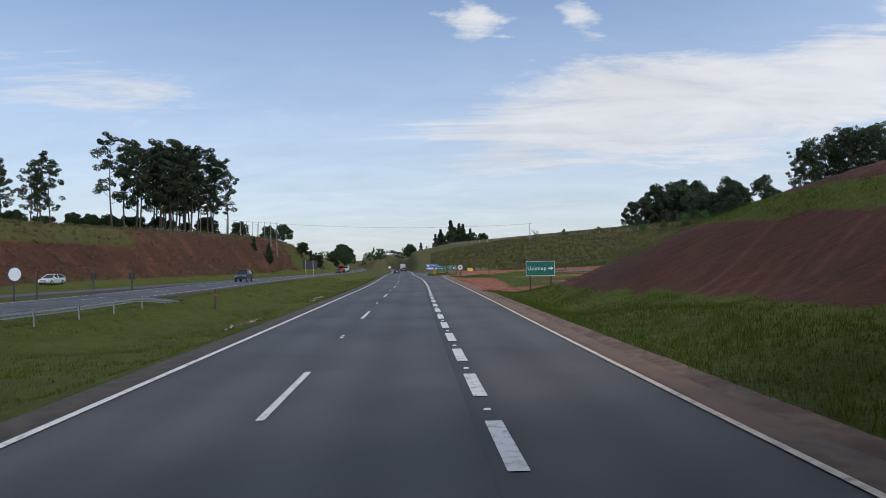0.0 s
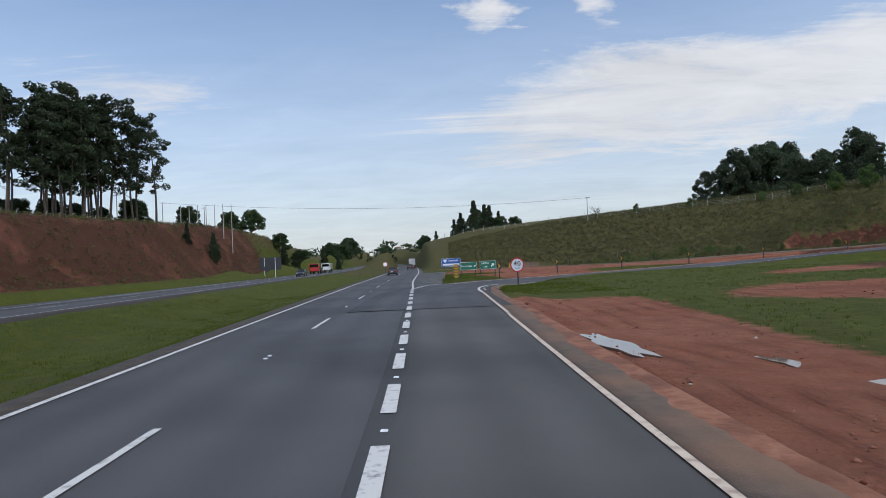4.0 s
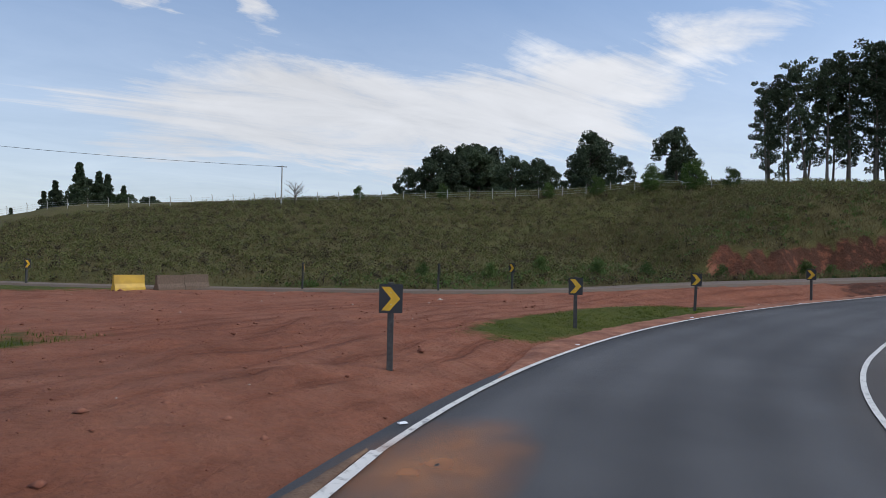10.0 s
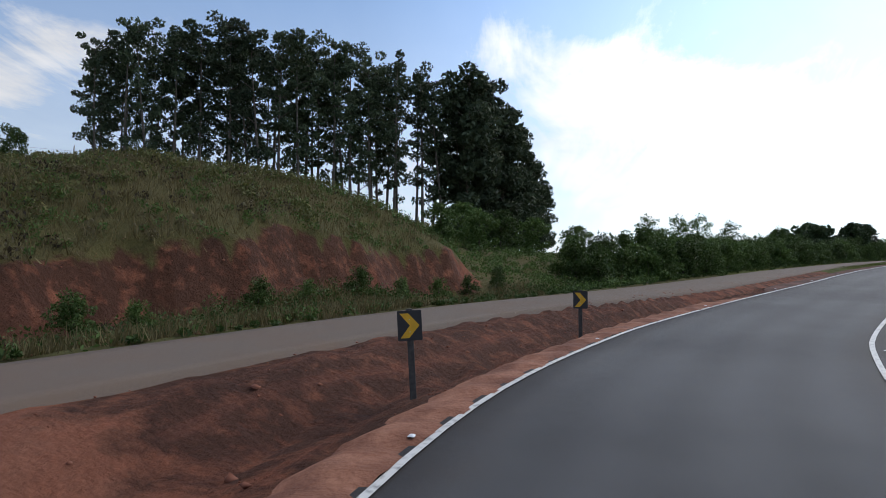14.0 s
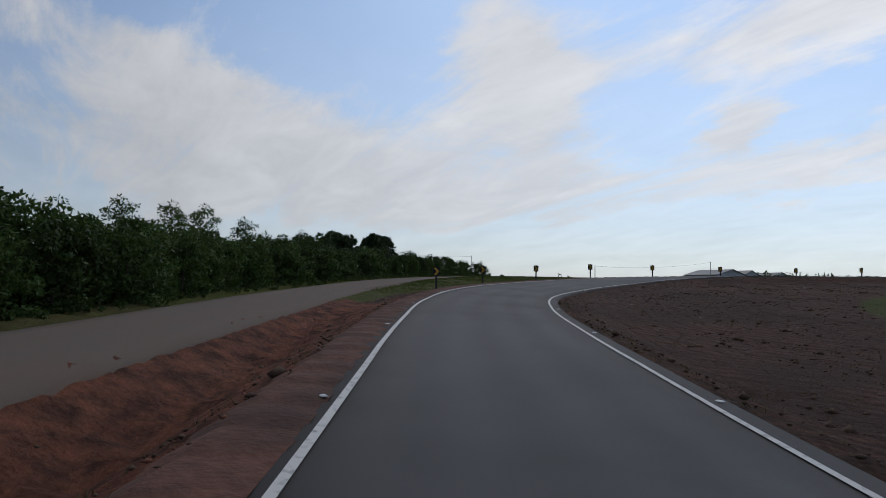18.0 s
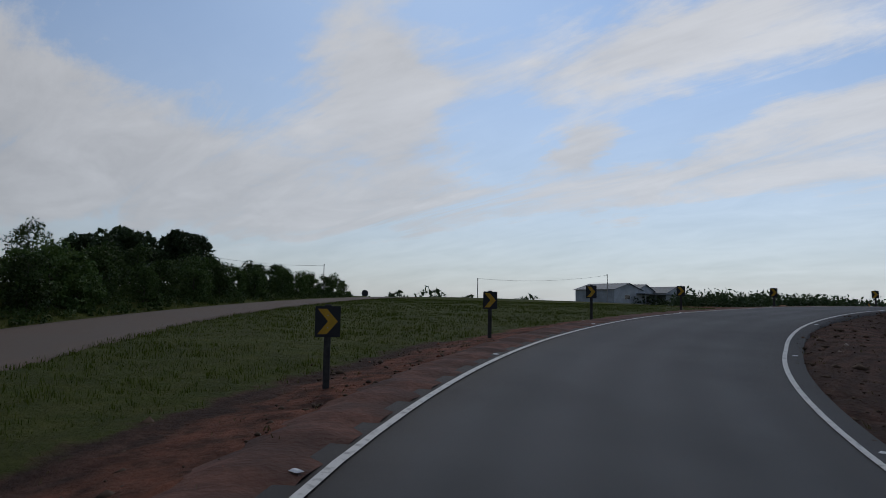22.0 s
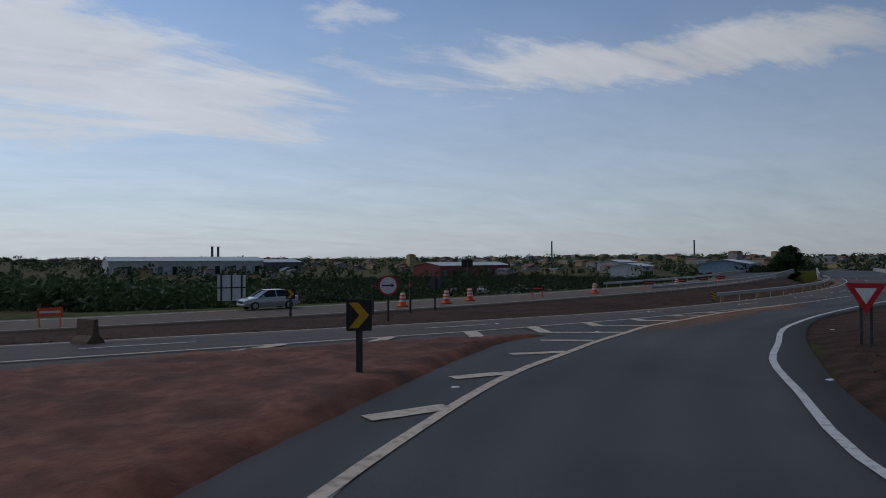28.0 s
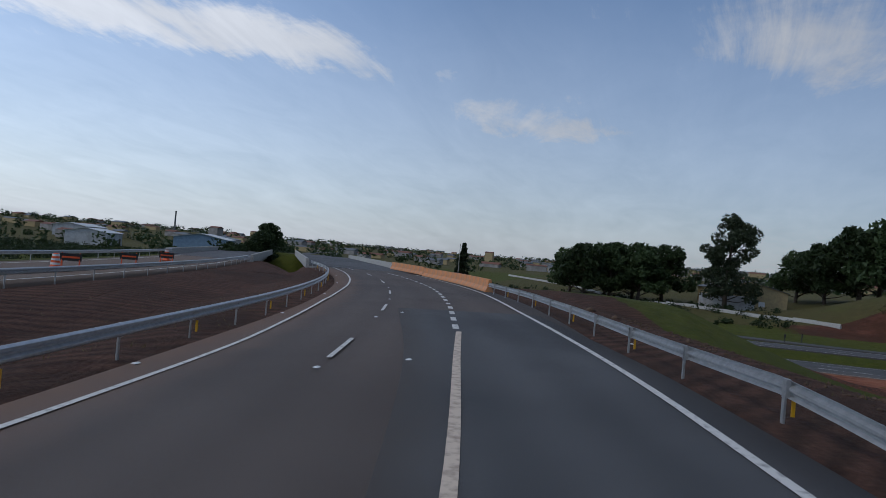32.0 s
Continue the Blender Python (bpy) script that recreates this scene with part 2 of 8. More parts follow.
class Mb:
    """Collects vertices and faces, with a material number per face."""

    def __init__(self):
        self.v, self.f, self.m = [], [], []

    def add(self, verts, faces, m=0):
        n = len(self.v)
        self.v += [tuple(p) for p in verts]
        self.f += [tuple(n + i for i in f) for f in faces]
        self.m += [m] * len(faces)
        return self

    def box(self, x0, y0, z0, x1, y1, z1, m=0, bev=0.0):
        if bev <= 0:
            v = [(x0, y0, z0), (x1, y0, z0), (x1, y1, z0), (x0, y1, z0), (x0, y0, z1), (x1, y0, z1), (x1, y1, z1), (x0, y1, z1)]
            return self.add(v, [(0, 3, 2, 1), (4, 5, 6, 7), (0, 1, 5, 4), (1, 2, 6, 5), (2, 3, 7, 6), (3, 0, 4, 7)], m)
        b = bev
        rings = []
        for z, i in ((z0, b), (z0 + b, 0), (z1 - b, 0), (z1, b)):
            a, c, d, e = x0 + i, x1 - i, y0 + i, y1 - i
            k = b if i == 0 else 0.0
            rings.append([(a + k, d, z), (c - k, d, z), (c, d + k, z), (c, e - k, z), (c - k, e, z), (a + k, e, z), (a, e - k, z), (a, d + k, z)])
        return self.loft(rings, m)

    def loft(self, rings, m=0, caps=True):
        n = len(rings[0])
        v = [p for r in rings for p in r]
        f = [(a * n + i, a * n + (i + 1) % n, (a + 1) * n + (i + 1) % n, (a + 1) * n + i) for a in range(len(rings) - 1) for i in range(n)]
        if caps:
            f += [tuple(reversed(range(n))), tuple((len(rings) - 1) * n + i for i in range(n))]
        return self.add(v, f, m)

    def cyl(self, p, q, r0, r1=None, n=10, m=0, caps=True):
        p, q = Vector(p), Vector(q)
        r1 = r0 if r1 is None else r1
        ax = (q - p).normalized()
        u = ax.orthogonal().normalized()
        w = ax.cross(u)
        ring = lambda c, r: [tuple(c + r * (math.cos(2 * math.pi * i / n) * u + math.sin(2 * math.pi * i / n) * w)) for i in range(n)]
        return self.loft([ring(p, r0), ring(q, r1)], m, caps)

    def tube(self, pts, radii, n=7, m=0):
        rings = []
        pts = [Vector(p) for p in pts]
        for i, p in enumerate(pts):
            d = (pts[min(i + 1, len(pts) - 1)] - pts[max(i - 1, 0)]).normalized()
            u = d.cross(Vector((0.31, 0.95, 0.05))).normalized()
            w = d.cross(u)
            rings.append([tuple(p + float(radii[i]) * (math.cos(2 * math.pi * k / n) * u + math.sin(2 * math.pi * k / n) * w)) for k in range(n)])
        return self.loft(rings, m)

    def prism(self, outline, axis_from, axis_to, m=0):
        """An outline of (a, b) extruded along y."""
        r0 = [(a, axis_from, b) for a, b in outline]
        r1 = [(a, axis_to, b) for a, b in outline]
        return self.loft([r0, r1], m)

    def mesh(self, name, mats=(), smooth=False):
        me = bpy.data.meshes.new(name)
        me.from_pydata(self.v, [], self.f)
        for a in mats:
            me.materials.append(a)
        if len(mats) > 1:
            me.polygons.foreach_set("material_index", self.m)
        if smooth:
            me.polygons.foreach_set("use_smooth", [True] * len(self.f))
        me.update()
        return me


def mesh_np(name, v, quads, mats=(), smooth=False, uv=None):
    """A mesh from arrays: v (n, 3), quads (m, 4)."""
    me = bpy.data.meshes.new(name)
    v, quads = np.asarray(v, np.float32), np.asarray(quads, np.int32)
    k = quads.shape[1]
    me.vertices.add(len(v)), me.loops.add(quads.size), me.polygons.add(len(quads))
    me.vertices.foreach_set("co", v.ravel())
    me.loops.foreach_set("vertex_index", quads.ravel())
    me.polygons.foreach_set("loop_start", np.arange(0, quads.size, k, dtype=np.int32))
    me.polygons.foreach_set("loop_total", np.full(len(quads), k, np.int32))
    if smooth:
        me.polygons.foreach_set("use_smooth", np.ones(len(quads), bool))
    for a in mats:
        me.materials.append(a)
    me.update(calc_edges=True)
    return me


def part(name, me, mat, parent, label="", at=None):
    """Links a mesh (or a builder) as one object under a thing or a part."""
    if isinstance(me, Mb):
        me = me.mesh(name, [mat] if mat else [])
    ob = new(name, me)
    ob.parent = parent
    if at is not None:
        ob.matrix_basis = at
    if label:
        ob["label"] = label
    return ob


def thing(name, label, category, group="", kind="", at=None):
    ob = tagged(new(name), label, category, group, kind)
    if at is not None:
        ob.matrix_basis = at
    return ob


def mat_of(name, a, b=None, scale=2.0, rough=0.7, metal=0.0, bump=0.0, bscale=30.0, detail=6.0, c=None, cscale=0.4, rand=0.0, spec=0.5, contrast=(0.35, 0.65)):
    """A surface of colour a varied to b by fine noise and to c by a broad one; rand varies it from piece to piece."""
    m = bpy.data.materials.new(name)
    m.use_nodes = True
    nt = m.node_tree
    N, L = nt.nodes.new, nt.links.new
    p = nt.nodes["Principled BSDF"]
    p.inputs["Roughness"].default_value, p.inputs["Metallic"].default_value = rough, metal
    p.inputs["Specular IOR Level"].default_value = spec
    p.inputs["Base Color"].default_value = (*a, 1)
    tc = N("ShaderNodeTexCoord")
    col = None
    if b is not None:
        n = N("ShaderNodeTexNoise")
        n.inputs["Scale"].default_value, n.inputs["Detail"].default_value = scale, detail
        L(tc.outputs["Object"], n.inputs["Vector"])
        r = N("ShaderNodeValToRGB")
        r.color_ramp.elements[0].position, r.color_ramp.elements[1].position = contrast
        r.color_ramp.elements[0].color, r.color_ramp.elements[1].color = (*a, 1), (*b, 1)
        L(n.outputs[0], r.inputs[0])
        col = r.outputs[0]
    if c is not None:
        n2 = N("ShaderNodeTexNoise")
        n2.inputs["Scale"].default_value, n2.inputs["Detail"].default_value = cscale, 4
        L(tc.outputs["Object"], n2.inputs["Vector"])
        r2 = N("ShaderNodeValToRGB")
        r2.color_ramp.elements[0].position, r2.color_ramp.elements[1].position = 0.42, 0.66
        L(n2.outputs[0], r2.inputs[0])
        mx = N("ShaderNodeMixRGB")
        mx.inputs[2].default_value = (*c, 1)
        L(r2.outputs[0], mx.inputs[0]), L(col, mx.inputs[1])
        col = mx.outputs[0]
    if rand > 0 and col is not None:
        oi, hs, mr = N("ShaderNodeObjectInfo"), N("ShaderNodeHueSaturation"), N("ShaderNodeMapRange")
        mr.inputs[3].default_value, mr.inputs[4].default_value = 1 - rand, 1 + rand
        L(oi.outputs["Random"], mr.inputs[0]), L(mr.outputs[0], hs.inputs["Value"]), L(col, hs.inputs["Color"])
        col = hs.outputs[0]
    if col is not None:
        L(col, p.inputs["Base Color"])
    if bump > 0:
        nb, bp = N("ShaderNodeTexNoise"), N("ShaderNodeBump")
        nb.inputs["Scale"].default_value, nb.inputs["Detail"].default_value = bscale, 8
        bp.inputs["Strength"].default_value, bp.inputs["Distance"].default_value = min(bump, 1.0), 0.05
        L(tc.outputs["Object"], nb.inputs["Vector"]), L(nb.outputs[0], bp.inputs["Height"]), L(bp.outputs[0], p.inputs["Normal"])
    return m


def leaf_mat(name, a, b, spread=0.35, rough=0.55):
    """Leaves: colour from clump to clump, with a little light coming through."""
    m = mat_of(name, a, rough=rough, spec=0.18)
    nt = m.node_tree
    N, L = nt.nodes.new, nt.links.new
    p = nt.nodes["Principled BSDF"]
    g, mx, oi, hs, mr = N("ShaderNodeNewGeometry"), N("ShaderNodeMixRGB"), N("ShaderNodeObjectInfo"), N("ShaderNodeHueSaturation"), N("ShaderNodeMapRange")
    mx.inputs[1].default_value, mx.inputs[2].default_value = (*a, 1), (*b, 1)
    L(g.outputs["Random Per Island"], mx.inputs[0])
    mr.inputs[3].default_value, mr.inputs[4].default_value = 1 - spread, 1 + spread
    L(oi.outputs["Random"], mr.inputs[0]), L(mr.outputs[0], hs.inputs["Value"]), L(mx.outputs[0], hs.inputs["Color"])
    L(hs.outputs[0], p.inputs["Base Color"])
    tr, ad = N("ShaderNodeBsdfTranslucent"), N("ShaderNodeMixShader")
    ad.inputs[0].default_value = 0.25
    L(hs.outputs[0], tr.inputs[0]), L(p.outputs[0], ad.inputs[1]), L(tr.outputs[0], ad.inputs[2])
    L(ad.outputs[0], nt.nodes["Material Output"].inputs[0])
    return m


# ---- plan: roads as centre lines (x, y, z) ----
def spline(points, step=1.5):
    """A smooth line through the points, at even steps."""
    p = np.array(points, float)
    d = np.r_[0, np.cumsum(np.hypot(*np.diff(p[:, :2], axis=0).T))]
    n = len(p)
    t = np.gradient(p, d, axis=0)
    s = np.linspace(0, d[-1], max(2, int(d[-1] / step) + 1))
    k = np.clip(np.searchsorted(d, s, side="right") - 1, 0, n - 2)
    h = (d[k + 1] - d[k])[:, None]
    u = ((s - d[k])[:, None]) / h
    return (2 * u**3 - 3 * u**2 + 1) * p[k] + (u**3 - 2 * u**2 + u) * h * t[k] + (-2 * u**3 + 3 * u**2) * p[k + 1] + (u**3 - u**2) * h * t[k + 1]


def rights(line):
    t = np.gradient(line[:, :2], axis=0)
    t /= np.hypot(*t.T)[:, None] + 1e-9
    return np.stack([t[:, 1], -t[:, 0]], 1)


def along(line):
    return np.r_[0, np.cumsum(np.hypot(*np.diff(line[:, :2], axis=0).T))]


def shifted(line, off):
    out = line.copy()
    out[:, :2] += rights(line) * (np.asarray(off)[..., None] if np.ndim(off) else off)
    return out


# the carriageway's right-hand lane line; the rest of the highway is set out from it
HW = spline([(7, -180, -0.3), (4.6, -100, -0.1), (3.2, -60, 0), (1.15, 0, 0), (0.42, 28, 0.03), (-0.05, 50, 0.1), (-0.4, 70, 0.2), (-1.0, 90, 0.3), (-2.1, 114, 0.34), (-3.3, 138, 0.34), (-4.1, 155, 0.34), (-4.7, 170, 0.34), (-6.8, 222, 0.34), (-11, 300, 0.34), (-18.5, 400, 0.5), (-38, 600, 1.0), (-82, 1000, 2.5), (-205, 2000, 6)], 3.0)
OPP = shifted(HW, -25.8)
OPP[:, 2] += 0.3
RAMP = spline([(-0.8, 114.2, 0.35), (-1.0, 128.7, 0.37), (0.3, 141.3, 0.34), (3.7, 153.4, 0.24), (9.7, 163.4, 0.27), (17.6, 171.5, 0.36), (27.0, 177.6, 0.49), (37.7, 181.6, 0.80), (49.0, 183.1, 1.27), (60.5, 181.7, 1.86), (70.4, 177.8, 2.36), (79.9, 172.5, 2.90), (90.2, 166.1, 3.49), (101.2, 159.3, 4.13), (112.0, 152.5, 4.91), (122.3, 145.5, 5.72), (131.4, 137.5, 6.48), (139.1, 127.3, 7.25), (144.5, 115.9, 8.05), (147.5, 102.7, 8.87), (147.1, 90.4, 9.40), (144.1, 79.9, 9.58), (138.6, 69.4, 9.55), (131.3, 60.8, 9.43), (122.7, 54.6, 9.23), (112.4, 49.6, 9.21), (101.6, 46.7, 9.07), (88, 42.3, 8.98), (74, 36.6, 8.9)])
# the ramp's edge lines along it: sideways place and height against the spline
KNOTS = [15, 40, 60, 80, 100, 120, 140, 160, 180, 200, 220, 240, 260, 285]
OUT_OFF, OUT_DZ = [-3.9, -4.08, -3.85, -3.82, -3.62, -3.6, -2.95, -3.18, -3.31, -3.44, -3.23, -2.83, -2.98, -3.1], [0, -0.21, -0.48, -0.53, -0.58, -0.23, 0.08, 0.10, -0.08, -0.06, -0.19, -0.28, -0.15, 0]
IN_OFF, IN_DZ = [3.3, 3.44, 3.83, 4.12, 4.2, 3.5, 3.6, 3.75, 4.05, 4.08, 4.5, 4.3, 3.6, 3.5], [0, -0.5, -0.67, -0.84, -0.62, -0.47, -0.3, -0.28, -0.49, -0.72, -0.74, -0.48, -0.3, 0]
S_RAMP = along(RAMP)
ramp_out_off, ramp_in_off = np.interp(S_RAMP, KNOTS, OUT_OFF), np.interp(S_RAMP, KNOTS, IN_OFF)
out_dz, in_dz = np.interp(S_RAMP, KNOTS, OUT_DZ), np.interp(S_RAMP, KNOTS, IN_DZ)
RAMP_FALL = 0.006 + (in_dz - out_dz) / (ramp_in_off - ramp_out_off)
RAMP[:, 2] += out_dz - (in_dz - out_dz) / (ramp_in_off - ramp_out_off) * ramp_out_off
MAIN = spline([(330, 50, 10.2), (230, 49.5, 9.7), (175, 47.6, 9.4), (141, 45.6, 9.2), (128, 44.8, 9.08), (116, 43.7, 8.98), (108, 42.2, 8.88), (100, 40.4, 8.8), (88, 36.9, 8.74), (75, 32.6, 8.7), (60, 26.5, 8.65), (45, 18.8, 8.65), (28, 7.5, 8.65)])
MAIN_W = spline([(-46, -38, 8.4), (-70, -54, 8.0), (-110, -76, 6.8), (-170, -108, 5.0), (-300, -172, 3.5), (-600, -310, 3.0), (-1200, -560, 8)], 4.0)
TWIN = spline([(330, 28, 9.4), (230, 27, 8.9), (175, 26.5, 8.5), (140, 24.8, 8.35), (116, 20.6, 8.3), (96, 16.0, 8.3), (80, 11.0, 8.3), (60, 3.0, 8.3), (42, -5.5, 8.3), (28, -13.0, 8.3)])
TWIN_W = spline([(-46, -57, 8.2), (-70, -73, 7.8), (-110, -95, 6.6), (-170, -127, 4.8), (-300, -191, 3.3), (-600, -329, 2.8)], 4.0)
SERVICE = spline([(-2, 232, 0.6), (12, 218, 0.6), (24, 208.5, 0.7), (36, 200.5, 0.9), (50, 198.0, 1.4), (64, 194.3, 1.9), (80, 188.5, 2.55), (98, 178.3, 3.4), (118, 165.6, 4.6), (134, 154.5, 5.7), (150, 141.5, 6.8), (168, 126.5, 8.0), (186, 106, 9.2), (205, 80, 10.2), (228, 52, 10.4)])
FIELD_ROAD = spline([(-60, -20, 0.4), (-45, 20, 0.4), (-37, 60, 0.5), (-33.5, 100, 0.6), (-33, 140, 0.6), (-33.5, 180, 0.6)])

EXIT = spline([(3.2, -8, 0), (3.0, 0, 0), (2.7, 28, 0.0), (2.0, 60, 0.1), (1.5, 90, 0.25), (0.7, 118, 0.34), (0.2, 132, 0.34), (0.3, 142, 0.34)])
SERVICE_HALF = (2.0, 3.3)

CORRIDORS = [  # line, left half-width, right half-width, side slope run, cross fall (up to the right)
    (HW, 7.5, 1.2, 3.0, -0.004), (OPP, 5.2, 5.2, 6.0, 0.0), (RAMP, 4.2, 4.5, 4.0, RAMP_FALL), (MAIN, 4.6, 11.0, 15.0, 0.045),
    (MAIN_W, 6.0, 6.0, 14.0, 0.0), (TWIN, 5.5, 5.5, 15.0, 0.0), (TWIN_W, 6.0, 6.0, 14.0, 0.0), (SERVICE, 3.4, 3.4, 4.0, 0.0), (FIELD_ROAD, 2.6, 2.6, 4.0, 0.0), (EXIT, 2.6, 2.6, 4.0, -0.012)]

SPOTS_NEAR = [  # island, loop's inside and verges
    (40, 120, 0.4), (70, 120, 0.9), (95, 112, 2.6), (60, 85, 0.5), (60, 150, 0.5), (88, 142, 2.1), (112, 125, 4.7), (118, 98, 6.3), (30, 80, 0.2), (85, 88, 2.2),
    (14, 90, 0.1), (8, 54, 0.0), (30, 61, 2.6), (30, 150, 0.3), (20, 110, 0.2), (11, 60, 0.3), (10.6, 47, 0.3), (12.2, 37, 0.5), (13.8, 28, 0.7), (15, 18, 1.0), (16.4, 57.7, 2.4), (19.6, 51.4, 4.2), (25.2, 48.9, 6.0), (31, 47, 8.0), (16.2, 44, 3.9), (19, 37, 5.0), (22.4, 33.6, 6.8), (19.5, 24, 4.5), (24, 14, 6.0), (22, 72, 0.5), (34, 72, 1.0), (10, 28, 0.4), (9, 12, 0.5), (9, 17, 0.45), (11, 8, 0.7), (12, 21, 0.7), (9, 3, 0.5), (40, 34, 8.4), (100, 80, 4.5), (110, 70, 7.0), (60, 60, 1.2), (-15, 60, -0.5), (-15, 150, -0.3), (3, 173, 0.38), (6, 166, 0.32), (0.5, 185, 0.36), (10, 182, 0.38), (-1, 205, 0.4), (11, 198, 0.5), (1, 160, 0.34), (24, 193, 0.6), (136, 54, 9.2), (131, 51.8, 9.15), (127.5, 50.8, 9.15), (142, 57, 9.25), (150, 58, 9.3)]
SPOTS_BANK = [  # the bank beyond the ramp, its toe, its crest and the land behind
    (26, 214, 0.9), (48, 207, 1.5), (74, 204, 2.5), (98, 194, 3.6), (116, 184, 4.8), (-6, 345, 11), (10, 320, 13.5), (45, 292, 14.4), (75, 268, 15.3), (98, 246, 16.8),
    (114, 226, 16.6), (82, 210, 8.0), (89, 211, 10.3), (100, 204, 10.2), (106, 197, 8.2), (110, 211, 13.2), (124, 210, 15.0), (135, 200, 11.8), (20, 255, 5.6), (50, 245, 6.8), (80, 230, 7.4), (60, 340, 18), (120, 320, 20), (150, 280, 19.5), (170, 235, 18)]
SPOTS_EAST = [(190, 200, 13), (160, 175, 8.2), (180, 150, 9.2), (205, 130, 10.2), (230, 100, 11.2), (255, 60, 11.8), (262, 0, 11.8), (260, -80, 11.5), (200, 60, 9.8), (180, 10, 9.0), (180, -40, 8.0), (175, 85, 9.4), (220, 20, 10.6), (320, 100, 12), (320, -100, 10)]
SPOTS_SOUTH = [(140, 0, 7.2), (110, -15, 5.0), (60, -45, 1.5), (25, -60, 0.0), (-40, -90, -0.2), (120, -80, 2.5), (0, -140, -0.4), (120, -200, -1.0), (220, -160, 4), (60, 8, 6.0)]
SPOTS_WEST = [(-46, 0, 0.6), (-46, 120, 0.5), (-50, 220, 0.6), (-61, 160, 1.0), (-61, 110, 1.0), (-61, 190, 1.0), (-60, 220, 1.0), (-58.5, 260, 1.0), (-61, 130, 1.0), (-75, 110, 11.3), (-74, 135, 12.2), (-73, 160, 13.0), (-73, 190, 13.6), (-73, 220, 14.2), (-72, 255, 15.4), (-70, 290, 15.8), (-66, 330, 14.6), (-64, 370, 11.0), (-57, 300, 1.6), (-55, 340, 1.8), (-58, 400, 2.5), (-110, 120, 12.5), (-110, 260, 15), (-90, 290, 15.5), (-95, 190, 14), (-130, 80, 1.4), (-70, 40, 0.8), (-60, 70, 0.8), (-270, -35, 2.6), (-175, 15, 2.6), (-104, 53, 2.5), (-84, 73, 2.2), (-66, 90, 1.8), (-120, 30, 0.8), (-90, -30, 1.5), (-180, -60, 1), (-180, 200, 13)]
SPOTS_FAR = [(-90, 520, 7), (60, 480, 14), (200, 420, 24), (330, 300, 20), (-250, -200, 0), (-400, 0, 4), (-300, 400, 12), (0, -400, -2), (300, -350, 4), (420, 0, 12)]
SPOTS = np.array(SPOTS_NEAR + SPOTS_BANK + SPOTS_EAST + SPOTS_SOUTH + SPOTS_WEST + SPOTS_FAR, float)


def solve_spots():
    d = np.sqrt((SPOTS[:, None, 0] - SPOTS[None, :, 0]) ** 2 + (SPOTS[:, None, 1] - SPOTS[None, :, 1]) ** 2 + 4.0)
    n = len(SPOTS)
    a = np.zeros((n + 1, n + 1))
    a[:n, :n] = d + np.eye(n) * 0.02
    a[:n, n] = a[n, :n] = 1
    return np.linalg.solve(a, np.r_[SPOTS[:, 2], 0])


SPOT_W = solve_spots()


def smooth01(u):
    u = np.clip(u, 0, 1)
    return u * u * (3 - 2 * u)


def cut_face(x, y):
    """Distance behind the foot of the raw cut in the bank, and how far the cut is formed there (0 to 1)."""
    ax, ay, bx, by = 56.0, 207.5, 107.0, 188.0
    n = math.hypot(bx - ax, by - ay)
    u = ((x - ax) * (bx - ax) + (y - ay) * (by - ay)) / n
    s = ((x - ax) * -(by - ay) + (y - ay) * (bx - ax)) / n
    s = s + 0.7 * np.sin(u * 0.55) + 0.3 * np.sin(u * 1.7 + 1)
    return s, smooth01((u - 5) / 5) * smooth01((n + 2 - u) / 8)


